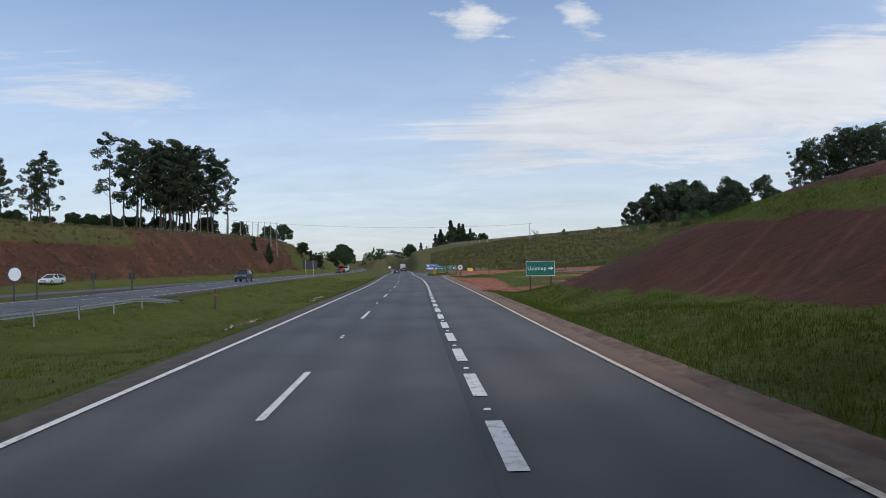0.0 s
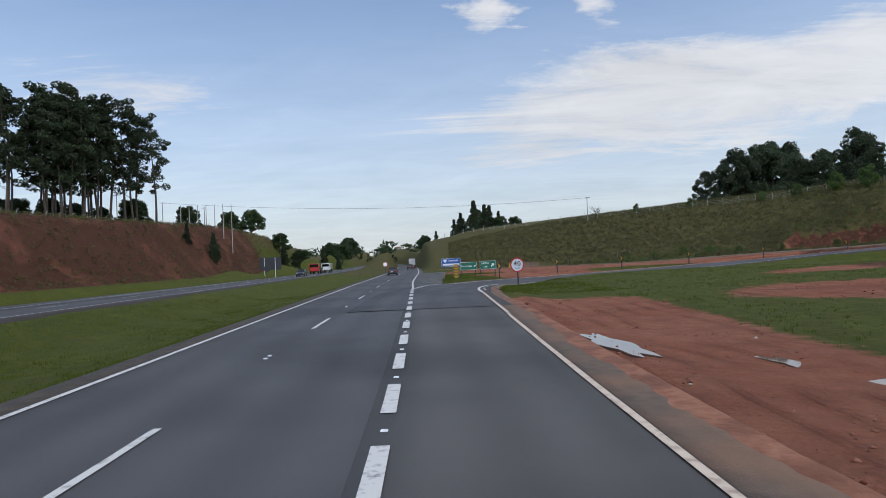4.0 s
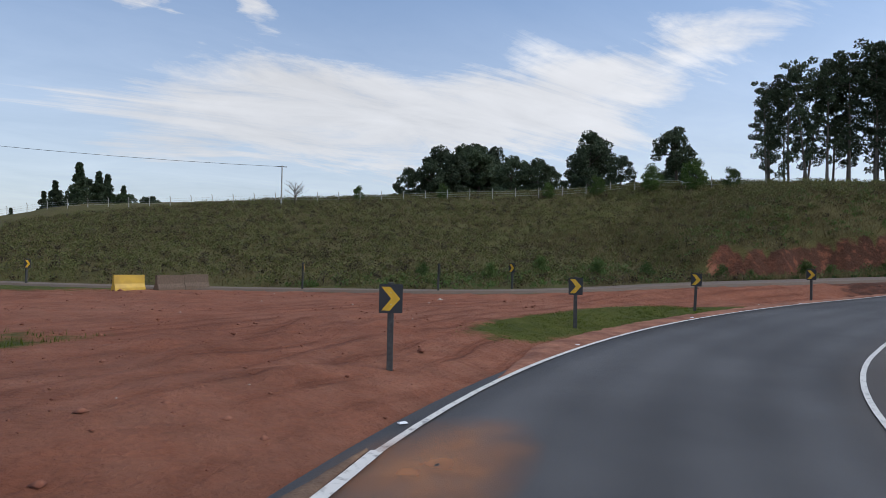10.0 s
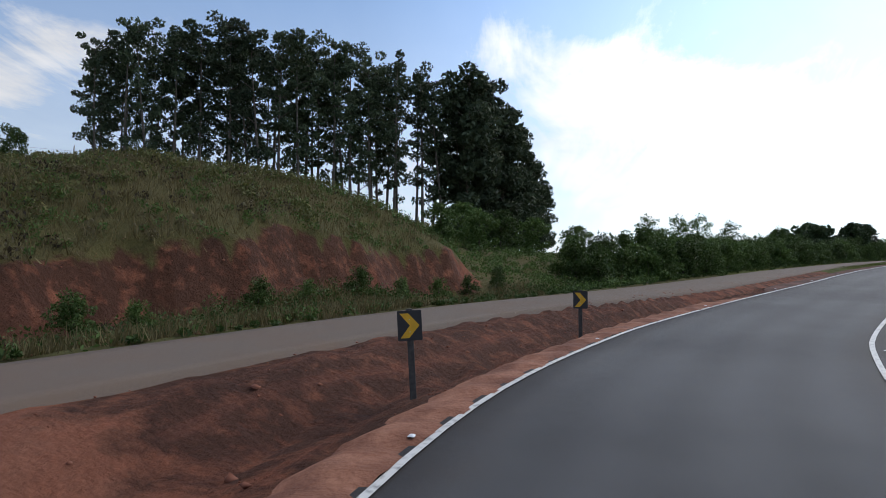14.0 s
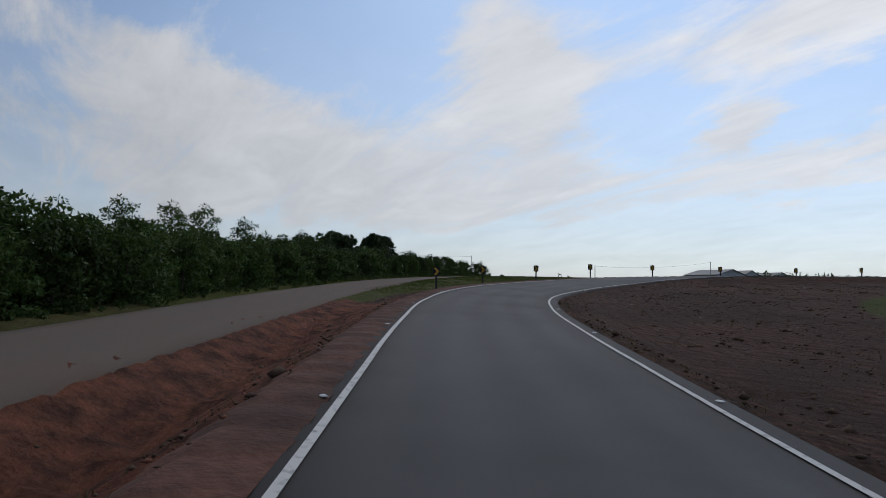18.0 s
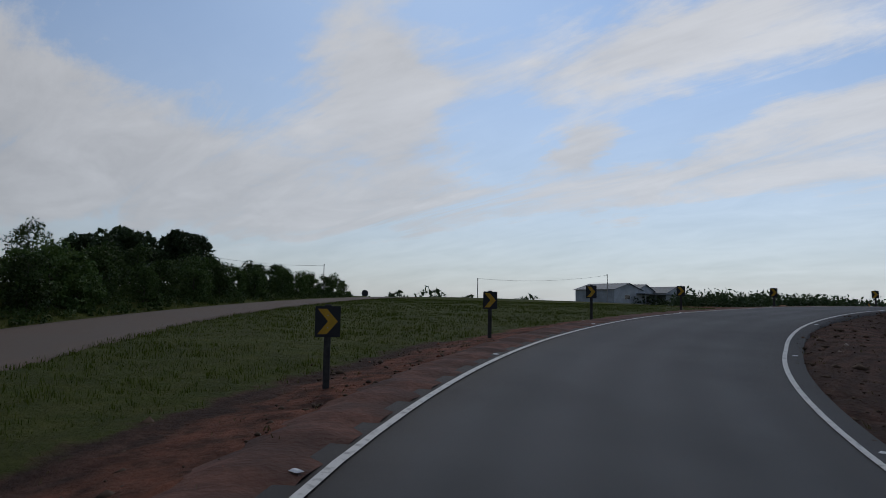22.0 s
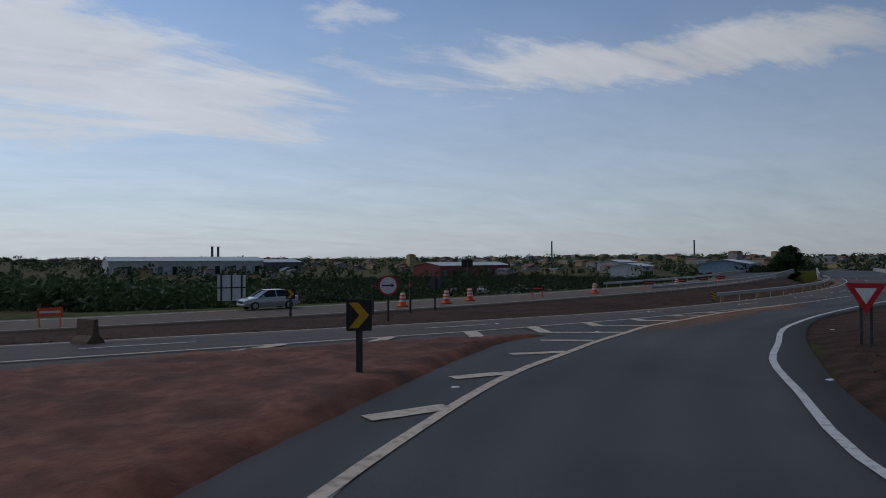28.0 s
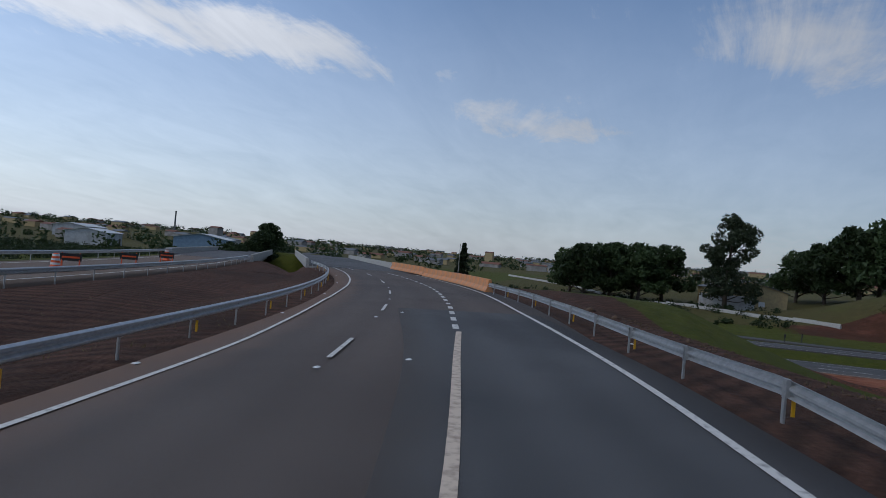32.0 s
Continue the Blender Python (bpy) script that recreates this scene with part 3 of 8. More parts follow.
def fields(x, y):
    """Height of the land and, by road, the nearness (1 on it) and the sideways place, for arrays of x and y."""
    x, y = np.asarray(x, float).ravel(), np.asarray(y, float).ravel()
    base = np.full(len(x), SPOT_W[-1])
    for (sx, sy, _), w in zip(SPOTS, SPOT_W):
        base += w * np.sqrt((x - sx) ** 2 + (y - sy) ** 2 + 4.0)
    far = smooth01((np.hypot(x - 60, y - 80) - 480) / 700)
    dist = np.hypot(x, y)
    ang = np.arctan2(y, x)
    hills = 14 + 10 * np.sin(ang * 5 + 0.7) * np.sin(dist / 410.0) + 0.006 * dist
    south = smooth01((-(y + 120) - 0.2 * x) / 500)
    hills = hills * (1 - 0.45 * south)
    base = base * (1 - far) + hills * far
    # the long red cutting beside the opposite carriageway
    bank_w = smooth01((y - 85) / 25) * smooth01((430 - y) / 60) * smooth01((-52 - x) / 4) * smooth01((x + 115) / 25)
    crest = np.interp(y, [60, 110, 190, 290, 330, 420], [9, 11.3, 13.6, 16.2, 15.0, 9.0])
    base = base * (1 - bank_w) + (1.0 + (crest - 1.0) * smooth01((-60 - x) / 12.0)) * bank_w
    step_s, step_w = cut_face(x, y)
    base = base + step_w * 2.9 * smooth01(step_s / 2.0) * (1 - smooth01((step_s - 3) / 34))
    top, total, near, side = np.zeros(len(x)), np.zeros(len(x)), [], []
    for line, hl, hr, run, fall in CORRIDORS:
        near_c, side_c = np.zeros(len(x)), np.full(len(x), 99.0)
        lo, hi = line[:, :2].min(0) - 30, line[:, :2].max(0) + 30
        pick = np.where((x > lo[0]) & (x < hi[0]) & (y > lo[1]) & (y < hi[1]))[0]
        rt = rights(line)
        for s in range(0, len(pick), 20000):
            q = pick[s : s + 20000]
            dx, dy = x[q, None] - line[None, :, 0], y[q, None] - line[None, :, 1]
            i = (dx * dx + dy * dy).argmin(1)
            k = np.arange(len(q))
            ddx, ddy = dx[k, i], dy[k, i]
            lat = ddx * rt[i, 0] + ddy * rt[i, 1]
            ahead = -ddx * rt[i, 1] + ddy * rt[i, 0]
            over = np.where(np.abs(ahead) > 3.1, (np.abs(ahead) - 3.1) * 1.9, 0.0)
            wide, toe = hr, run
            if line is MAIN:
                wide, toe = np.interp(line[i, 0], [28, 45, 60], [9.0, 9.5, hr]), np.interp(line[i, 0], [28, 40, 60], [5.0, 8.0, run])
            out = np.maximum(np.where(lat < 0, -lat - hl, lat - wide), over)
            w = 1 - smooth01(out / toe)
            fade = fall[i] if np.ndim(fall) else fall if fall < 0.03 else fall * smooth01((line[i, 0] - 30) / 50) * smooth01((150 - line[i, 0]) / 40)
            z = line[i, 2] + np.clip(lat, -hl, min(hr, 6.5)) * fade
            top[q] += w * z
            total[q] += w
            near_c[q], side_c[q] = w, lat
        near.append(near_c), side.append(side_c)
    m = np.max(near, 0)
    z = base * (1 - m) + np.where(total > 1e-6, top / np.maximum(total, 1e-6), 0) * m
    return z, near, side


def surf(x, y):
    return fields(x, y)[0]


def surf1(x, y):
    return float(surf([x], [y])[0])

# ---- materials ----
def hex_mat(name, rgb, rough=0.5, metal=0.0, b=None, scale=6.0, bump=0.0):
    return mat_of(name, rgb, b or tuple(c * 0.82 for c in rgb), scale, rough, metal, bump)


def asphalt_material(name, a, b, dust, amount, film):
    """Rolled asphalt: aggregate, paler and darker wheel tracks, dust along the edges and a thin film of it all over."""
    m = mat_of(name, a, b, 60.0, 0.76, bump=0.35, bscale=160, c=tuple(v * 0.85 for v in a), cscale=0.16, spec=0.4)
    nt = m.node_tree
    N, L = nt.nodes.new, nt.links.new
    p = nt.nodes["Principled BSDF"]
    col = p.inputs["Base Color"].links[0].from_socket
    at, sep, tc = N("ShaderNodeVertexColor"), N("ShaderNodeSeparateColor"), N("ShaderNodeTexCoord")
    at.layer_name = "lane"
    L(at.outputs[0], sep.inputs[0])

    def math_(op, u, v):
        n = N("ShaderNodeMath")
        n.operation, n.use_clamp = op, op in ("ADD", "SUBTRACT") and False
        for k, w in enumerate((u, v)):
            if isinstance(w, (int, float)):
                n.inputs[k].default_value = w
            else:
                L(w, n.inputs[k])
        return n.outputs[0]

    def noise_(scale, detail):
        n = N("ShaderNodeTexNoise")
        n.inputs["Scale"].default_value, n.inputs["Detail"].default_value = scale, detail
        L(tc.outputs["Object"], n.inputs["Vector"])
        return n.outputs[0]

    broad, stain = noise_(0.09, 4), noise_(0.7, 7)
    wave = math_("SINE", math_("ADD", math_("MULTIPLY", sep.outputs[0], 20 * 2 * math.pi / 1.8), math_("MULTIPLY", broad, 3.0)), 0.0)
    track = math_("ADD", 1.0, math_("MULTIPLY", wave, 0.11))
    track = math_("MULTIPLY", track, math_("ADD", 0.92, math_("MULTIPLY", stain, 0.16)))
    sc = N("ShaderNodeVectorMath")
    sc.operation = "SCALE"
    L(col, sc.inputs[0]), L(track, sc.inputs["Scale"])
    rr = N("ShaderNodeMapRange")
    rr.inputs[1].default_value, rr.inputs[2].default_value, rr.inputs[4].default_value = 0.62, 1.0, amount
    L(math_("ADD", sep.outputs[1], math_("MULTIPLY", math_("SUBTRACT", stain, 0.5), 0.35)), rr.inputs[0])
    mx = N("ShaderNodeMixRGB")
    mx.inputs[2].default_value = (*dust, 1)
    L(math_("MINIMUM", math_("ADD", rr.outputs[0], math_("MULTIPLY", broad, film)), 1.0), mx.inputs[0])
    L(sc.outputs[0], mx.inputs[1]), L(mx.outputs[0], p.inputs["Base Color"])
    return m


ASPHALT = asphalt_material("asphalt", (0.054, 0.054, 0.057), (0.092, 0.092, 0.095), (0.040, 0.031, 0.026), 0.75, 0.05)
GREY_ASPHALT = asphalt_material("grey_asphalt", (0.062, 0.060, 0.058), (0.104, 0.100, 0.096), (0.090, 0.066, 0.052), 0.7, 0.08)
DUSTY_ASPHALT = asphalt_material("dusty_asphalt", (0.060, 0.052, 0.048), (0.092, 0.080, 0.073), (0.150, 0.085, 0.055), 0.7, 0.34)
OLD_ASPHALT = mat_of("worn_asphalt", (0.105, 0.078, 0.060), (0.155, 0.116, 0.088), 40.0, 0.9, bump=0.35, bscale=120, c=(0.135, 0.092, 0.066), cscale=0.3)
PAINT = mat_of("road_paint", (0.58, 0.57, 0.54), (0.20, 0.195, 0.185), 7.0, 0.6, contrast=(0.52, 0.74), detail=9.0)
DUSTY_PAINT = mat_of("dusty_road_paint", (0.58, 0.48, 0.38), (0.26, 0.19, 0.145), 5.0, 0.7, contrast=(0.46, 0.74), detail=9.0)
WORN_PAINT = mat_of("worn_road_paint", (0.46, 0.45, 0.43), (0.14, 0.14, 0.14), 7.0, 0.7)
CONCRETE = mat_of("concrete", (0.42, 0.41, 0.38), (0.30, 0.29, 0.27), 4.0, 0.85, bump=0.2)
STEEL = mat_of("galvanised_steel", (0.50, 0.51, 0.52), (0.40, 0.41, 0.42), 7.0, 0.42, metal=0.75)
BARK = mat_of("bark", (0.045, 0.034, 0.026), (0.090, 0.072, 0.056), 5.0, 0.9, bump=0.4)
PALE_BARK = mat_of("pale_bark", (0.15, 0.125, 0.10), (0.065, 0.052, 0.042), 3.0, 0.85, bump=0.3)
LEAF_EUC = leaf_mat("eucalyptus_leaves", (0.038, 0.056, 0.030), (0.078, 0.100, 0.054))
LEAF_PINE = leaf_mat("pine_needles", (0.022, 0.036, 0.018), (0.046, 0.060, 0.030))
LEAF_BUSH = leaf_mat("bush_leaves", (0.040, 0.075, 0.017), (0.080, 0.120, 0.031))
LEAF_DARK = leaf_mat("dark_leaves", (0.028, 0.048, 0.018), (0.050, 0.075, 0.030))


def ground_material():
    m = bpy.data.materials.new("ground")
    m.use_nodes = True
    nt = m.node_tree
    N, L = nt.nodes.new, nt.links.new
    p = nt.nodes["Principled BSDF"]
    p.inputs["Roughness"].default_value = 0.95
    p.inputs["Specular IOR Level"].default_value = 0.2
    tc = N("ShaderNodeTexCoord")

    def noise_(scale, detail=6.0, rough=0.6):
        n = N("ShaderNodeTexNoise")
        n.inputs["Scale"].default_value, n.inputs["Detail"].default_value, n.inputs["Roughness"].default_value = scale, detail, rough
        L(tc.outputs["Object"], n.inputs["Vector"])
        return n.outputs[0]

    def ramp(fac, *stops):
        r = N("ShaderNodeValToRGB")
        while len(r.color_ramp.elements) < len(stops):
            r.color_ramp.elements.new(0.5)
        for e, (pos, c) in zip(r.color_ramp.elements, stops):
            e.position, e.color = pos, (*c, 1)
        L(fac, r.inputs[0])
        return r.outputs[0]

    def mix(fac, a, b):
        n = N("ShaderNodeMixRGB")
        L(fac, n.inputs[0]), L(a, n.inputs[1]), L(b, n.inputs[2])
        return n.outputs[0]

    fine, mid, broad = noise_(9.0, 8), noise_(1.3, 6), noise_(0.11, 5)

    def rings(x, y, scale, dist):
        """Wheel tracks that run round a point."""
        w, mp = N("ShaderNodeTexWave"), N("ShaderNodeMapping")
        w.wave_type, w.rings_direction = "RINGS", "Z"
        mp.inputs["Location"].default_value = (-x, -y, 0)
        w.inputs["Scale"].default_value, w.inputs["Distortion"].default_value = scale, dist
        w.inputs["Detail"].default_value, w.inputs["Detail Scale"].default_value, w.inputs["Detail Roughness"].default_value = 4.0, 0.35, 0.65
        L(tc.outputs["Object"], mp.inputs["Vector"]), L(mp.outputs[0], w.inputs["Vector"])
        return w.outputs["Fac"]

    def patchy(w, lo, hi, scale):
        """Keeps the tracks to some stretches only."""
        a, b = N("ShaderNodeMapRange"), N("ShaderNodeMath")
        a.inputs[1].default_value, a.inputs[2].default_value = lo, hi
        L(noise_(scale, 4), a.inputs[0])
        b.operation = "MULTIPLY"
        L(w, b.inputs[0]), L(a.outputs[0], b.inputs[1])
        return b.outputs[0]

    ruts, swirls = patchy(rings(78, 118, 0.26, 22.0), 0.36, 0.56, 0.12), patchy(rings(116, 112, 0.42, 10.0), 0.38, 0.55, 0.10)
    # wheel tracks that keep their distance from the ramp
    beside = N("ShaderNodeVertexColor")
    beside.layer_name = "beside"
    bsep = N("ShaderNodeSeparateColor")
    L(beside.outputs[0], bsep.inputs[0])

    def num(op, u, v=0.0):
        n = N("ShaderNodeMath")
        n.operation = op
        for k, w in enumerate((u, v)):
            if isinstance(w, (int, float)):
                n.inputs[k].default_value = w
            else:
                L(w, n.inputs[k])
        return n.outputs[0]

    wander = num("MULTIPLY", noise_(0.045, 2), 5.0)
    lateral = num("ADD", num("MULTIPLY", bsep.outputs[0], 40.0), wander)
    wheel = num("POWER", num("ADD", num("MULTIPLY", num("SINE", num("MULTIPLY", lateral, 2 * math.pi / 1.25)), 0.5), 0.5), 3.0)
    tread = num("ADD", num("MULTIPLY", num("SINE", num("MULTIPLY", lateral, 2 * math.pi / 0.21)), 0.5), 0.5)
    tracks = patchy(num("MULTIPLY", wheel, num("ADD", 0.6, num("MULTIPLY", tread, 0.4))), 0.40, 0.58, 0.17)
    ridge = N("ShaderNodeTexNoise")
    ridge.noise_type = "RIDGED_MULTIFRACTAL"
    ridge.inputs["Scale"].default_value, ridge.inputs["Detail"].default_value = 0.9, 5.0
    L(tc.outputs["Object"], ridge.inputs["Vector"])
    grass = mix(broad, ramp(fine, (0.3, (0.030, 0.046, 0.004)), (0.7, (0.074, 0.090, 0.009))), ramp(mid, (0.3, (0.050, 0.065, 0.006)), (0.7, (0.104, 0.098, 0.018))))
    red = mix(mid, ramp(fine, (0.3, (0.160, 0.046, 0.022)), (0.7, (0.26, 0.084, 0.044))), ramp(broad, (0.3, (0.24, 0.092, 0.052)), (0.7, (0.34, 0.165, 0.108))))
    red = mix(tracks, red, ramp(fine, (0.3, (0.120, 0.036, 0.018)), (0.7, (0.200, 0.068, 0.037))))
    # darker red; on the mound and the raw cut it stands for their shade
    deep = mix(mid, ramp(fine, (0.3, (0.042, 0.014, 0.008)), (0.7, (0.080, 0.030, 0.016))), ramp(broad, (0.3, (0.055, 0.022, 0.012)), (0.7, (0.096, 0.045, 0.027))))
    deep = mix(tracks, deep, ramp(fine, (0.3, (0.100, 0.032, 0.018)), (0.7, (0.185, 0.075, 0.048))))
    dark = mix(mid, ramp(fine, (0.3, (0.030, 0.013, 0.008)), (0.7, (0.068, 0.032, 0.020))), ramp(fine, (0.35, (0.042, 0.021, 0.013)), (0.7, (0.086, 0.050, 0.031))))
    dark = mix(swirls, dark, ramp(fine, (0.3, (0.075, 0.034, 0.022)), (0.7, (0.140, 0.070, 0.048))))
    dry = mix(mid, ramp(fine, (0.3, (0.048, 0.048, 0.012)), (0.72, (0.125, 0.104, 0.034))), ramp(broad, (0.3, (0.085, 0.060, 0.027)), (0.7, (0.066, 0.078, 0.017))))
    at = N("ShaderNodeVertexColor")
    at.layer_name = "cover"
    sep = N("ShaderNodeSeparateColor")
    L(at.outputs[0], sep.inputs[0])

    def edge(v):
        a, b = N("ShaderNodeMath"), N("ShaderNodeMath")
        a.operation = "MULTIPLY_ADD"
        L(mid, a.inputs[0])
        a.inputs[1].default_value, a.inputs[2].default_value = 0.9, -0.45
        b.operation, b.use_clamp = "ADD", True
        L(v, b.inputs[0]), L(a.outputs[0], b.inputs[1])
        r = N("ShaderNodeMapRange")
        r.inputs[1].default_value, r.inputs[2].default_value = 0.38, 0.62
        L(b.outputs[0], r.inputs[0])
        return r.outputs[0]

    col = mix(edge(sep.outputs[2]), grass, dry)
    col = mix(edge(sep.outputs[1]), col, dark)
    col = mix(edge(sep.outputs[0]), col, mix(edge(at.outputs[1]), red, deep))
    shade = N("ShaderNodeVectorMath")
    shade.operation = "SCALE"
    val = N("ShaderNodeMapRange")
    val.inputs[1].default_value, val.inputs[2].default_value, val.inputs[3].default_value, val.inputs[4].default_value = 0.3, 0.7, 0.74, 1.2
    L(noise_(0.55, 10, 0.72), val.inputs[0])
    L(col, shade.inputs[0]), L(val.outputs[0], shade.inputs["Scale"])
    L(shade.outputs[0], p.inputs["Base Color"])
    bp = N("ShaderNodeBump")
    bp.inputs["Strength"].default_value, bp.inputs["Distance"].default_value = 1.0, 0.32
    height = num("ADD", num("MULTIPLY", noise_(4.0, 10, 0.65), 0.75), num("MULTIPLY", num("MINIMUM", ridge.outputs[0], 2.0), 0.13))
    height = num("SUBTRACT", height, num("ADD", num("MULTIPLY", tracks, 0.30), num("MULTIPLY", ruts, 0.18)))
    L(height, bp.inputs["Height"])
    L(bp.outputs[0], p.inputs["Normal"])
    return m


GROUND = ground_material()


# ---- the ground, one sheet to the skyline ----
def steps(a, b, fine, far):
    """Even steps from a to b, then growing ones out to far on either side."""
    mid = np.arange(a, b + 0.01, fine)
    out, s, v = [], fine, b
    while v < far:
        s *= 1.13
        v += s
        out.append(v)
    low, s, v = [], fine, a
    while v > -far:
        s *= 1.13
        v -= s
        low.append(v)
    return np.r_[low[::-1], mid, out]


def tri_noise(x, y, s, seed):
    r = np.random.default_rng(seed)
    out = np.zeros(len(x))
    for k in range(6):
        a = r.uniform(0, 2 * math.pi)
        f = r.uniform(0.6, 1.6) / s
        out += np.sin((x * math.cos(a) + y * math.sin(a)) * f * 2 * math.pi + r.uniform(0, 7)) * np.sin((x * math.sin(a) * 0.7 - y * math.cos(a)) * f * 4.4 + r.uniform(0, 7))
    return out / 3.0


def zone(x, y, cx, cy, rx, ry, turn=0.0, soft=0.35):
    a = radians(turn)
    u, v = ((x - cx) * math.cos(a) + (y - cy) * math.sin(a)) / rx, (-(x - cx) * math.sin(a) + (y - cy) * math.cos(a)) / ry
    return 1 - smooth01((np.sqrt(u * u + v * v) - (1 - soft)) / (2 * soft))


def line_zone(x, y, line, left, right, soft=1.5):
    """1 within a band beside a road's line, between two sideways distances."""
    out = np.zeros(len(x))
    lo, hi = line[:, :2].min(0) - 40, line[:, :2].max(0) + 40
    pick = np.where((x > lo[0]) & (x < hi[0]) & (y > lo[1]) & (y < hi[1]))[0]
    rt = rights(line)
    for s in range(0, len(pick), 20000):
        q = pick[s : s + 20000]
        dx, dy = x[q, None] - line[None, :, 0], y[q, None] - line[None, :, 1]
        i = (dx * dx + dy * dy).argmin(1)
        k = np.arange(len(q))
        lat = dx[k, i] * rt[i, 0] + dy[k, i] * rt[i, 1]
        ahead = np.abs(-dx[k, i] * rt[i, 1] + dy[k, i] * rt[i, 0])
        out[q] = smooth01((lat - left) / soft + 0.5) * smooth01((right - lat) / soft + 0.5) * (ahead < 4)
    return out


def cover_of(x, y, z, shades=False):
    """Red soil, dark soil and dry bank growth, each from 0 to 1; the rest is green grass. With shades, also where the
    red is darkened.
    """
    red, dark, dry, deep = np.zeros(len(x)), np.zeros(len(x)), np.zeros(len(x)), np.zeros(len(x))
    up = lambda a, b: np.maximum(a, b)
    # dirt yard between ramp and service road, and the strip beside them
    red = up(red, zone(x, y, 16, 196, 22, 13, -25) * 1.0)
    red = up(red, zone(x, y, 52, 192, 26, 6.5, -5))
    red = up(red, line_zone(x, y, RAMP, -9.5, -3.4) * (x > 40) * (y > 150))
    red = up(red, line_zone(x, y, RAMP, -5.6, -3.4) * (y > 135) * (x > 20))
    red = up(red, line_zone(x, y, RAMP, -7.0, -3.4) * (x > 135) * (y < 140))
    red = up(red, zone(x, y, 150, 60, 20, 12, 40))
    red = up(red, line_zone(x, y, SERVICE, 1.0, 9.0) * (x > 44) * (x < 128))
    red = up(red, zone(x, y, 13.5, 179.5, 12.5, 7, 42, 0.25) * 0.97)
    red = up(red, line_zone(x, y, RAMP, -5.0, -3.4, 0.8) * (y > 150) * (x < 30) * 0.75)
    red = up(red, zone(x, y, 135, 54.5, 14, 4.6, 28))
    # island by the exit lane
    red = up(red, smooth01((x - 2.5) / 1.0) * smooth01((11.5 + 0.05 * (y - 90) - x) / 3) * smooth01((y - 58) / 5) * smooth01((128 - y) / 10))
    red = up(red, zone(x, y, 22, 68, 16, 9, 10))
    red = up(red, zone(x, y, 26, 118, 10, 8)) ; red = up(red, zone(x, y, 36, 92, 22, 6, 20))
    red = up(red, zone(x, y, 45, 150, 18, 5, 30))
    red = up(red, line_zone(x, y, HW, 3.6, 5.0, 0.8) * (y < 70) * (y > -60) * 0.62)
    red = red * (1 - zone(x, y, 30.5, 186.2, 10, 2.0, 22, 0.4)) * (1 - 0.8 * zone(x, y, 38, 187.6, 6, 1.6, 5, 0.3))
    # raw cuts
    s, w = cut_face(x, y)
    red = up(red, w * smooth01((s + 1.2) / 0.8) * smooth01((2.3 - s) / 0.7))
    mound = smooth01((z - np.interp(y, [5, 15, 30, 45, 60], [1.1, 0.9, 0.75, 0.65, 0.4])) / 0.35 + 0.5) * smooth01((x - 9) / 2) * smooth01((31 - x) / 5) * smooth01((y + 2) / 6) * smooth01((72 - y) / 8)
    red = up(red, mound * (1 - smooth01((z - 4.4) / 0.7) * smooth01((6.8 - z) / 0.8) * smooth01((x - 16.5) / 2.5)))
    bank_w = smooth01((x + 74.5) / 2.5) * smooth01((-57.5 - x) / 3) * smooth01((y - 60) / 30) * smooth01((345 - y) / 50)
    bank_w = bank_w * (1 - 0.85 * smooth01((z - 6.5) / 2.5) * smooth01((165 - y) / 25)) * (1 - 0.6 * smooth01((y - 285) / 30))
    red = up(red, bank_w)
    # the mound's shaded face, put into the soil colour
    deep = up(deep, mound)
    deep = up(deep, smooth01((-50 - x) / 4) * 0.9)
    # shade on the cut face, painted as darker red
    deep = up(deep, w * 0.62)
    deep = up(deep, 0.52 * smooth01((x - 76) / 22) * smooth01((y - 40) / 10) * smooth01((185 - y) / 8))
    # dark soil inside the loop and on the embankments
    dark = up(dark, line_zone(x, y, RAMP, 3.8, 26, 4) * (y > 70) * (x > 62))
    dark = up(dark, line_zone(x, y, RAMP, 3.8, 14, 3) * (y < 72) * (x > 60))
    dark = up(dark, line_zone(x, y, RAMP, -8, -3.6, 2) * (x > 88) * (y > 120))
    dark = up(dark, line_zone(x, y, MAIN, -16, -4.4, 2)); dark = up(dark, line_zone(x, y, TWIN, -5, 26, 2) * (x < 165) * (x > 15))
    dark = up(dark, line_zone(x, y, MAIN, 6.3, 24, 1.2) * (x < 118) * (x > 34))
    # rough growth on the bank and the land behind
    bank = smooth01((y - 201.5 + 0.42 * (x - 60)) / 3) * (x > -30) * (x < 260)
    dry = up(dry, bank)
    dry = up(dry, line_zone(x, y, SERVICE, -30, -2.6, 1.0) * (x < 130))
    dry = up(dry, smooth01((8 - y) / 6) * smooth01((x - 95) / 10))
    dry = up(dry, smooth01((-64 - x) / 6) * (y > -20))
    far = smooth01((np.hypot(x - 60, y - 80) - 300) / 200)
    dry = up(dry, far * 0.8)
    return (red, dark, dry, deep) if shades else (red, dark, dry)


PUDDLES = [(5.6, 62.2, 0.9, 2.4, 8), (4.6, 100.5, 0.45, 2.6, 6), (8.6, 96, 0.35, 3.0, 12), (-12.4, 46, 0.45, 6.5, 2), (-11.6, 65, 0.40, 5.5, 2)]


def merge_width(x):
    """Sideways distance of the edge line from the ramp's middle where it merges."""
    return np.interp(x, [70, 88, 99, 106, 116, 124, 130], [2.2, 1.7, 1.1, 1.3, 2.2, 3.0, 3.3])


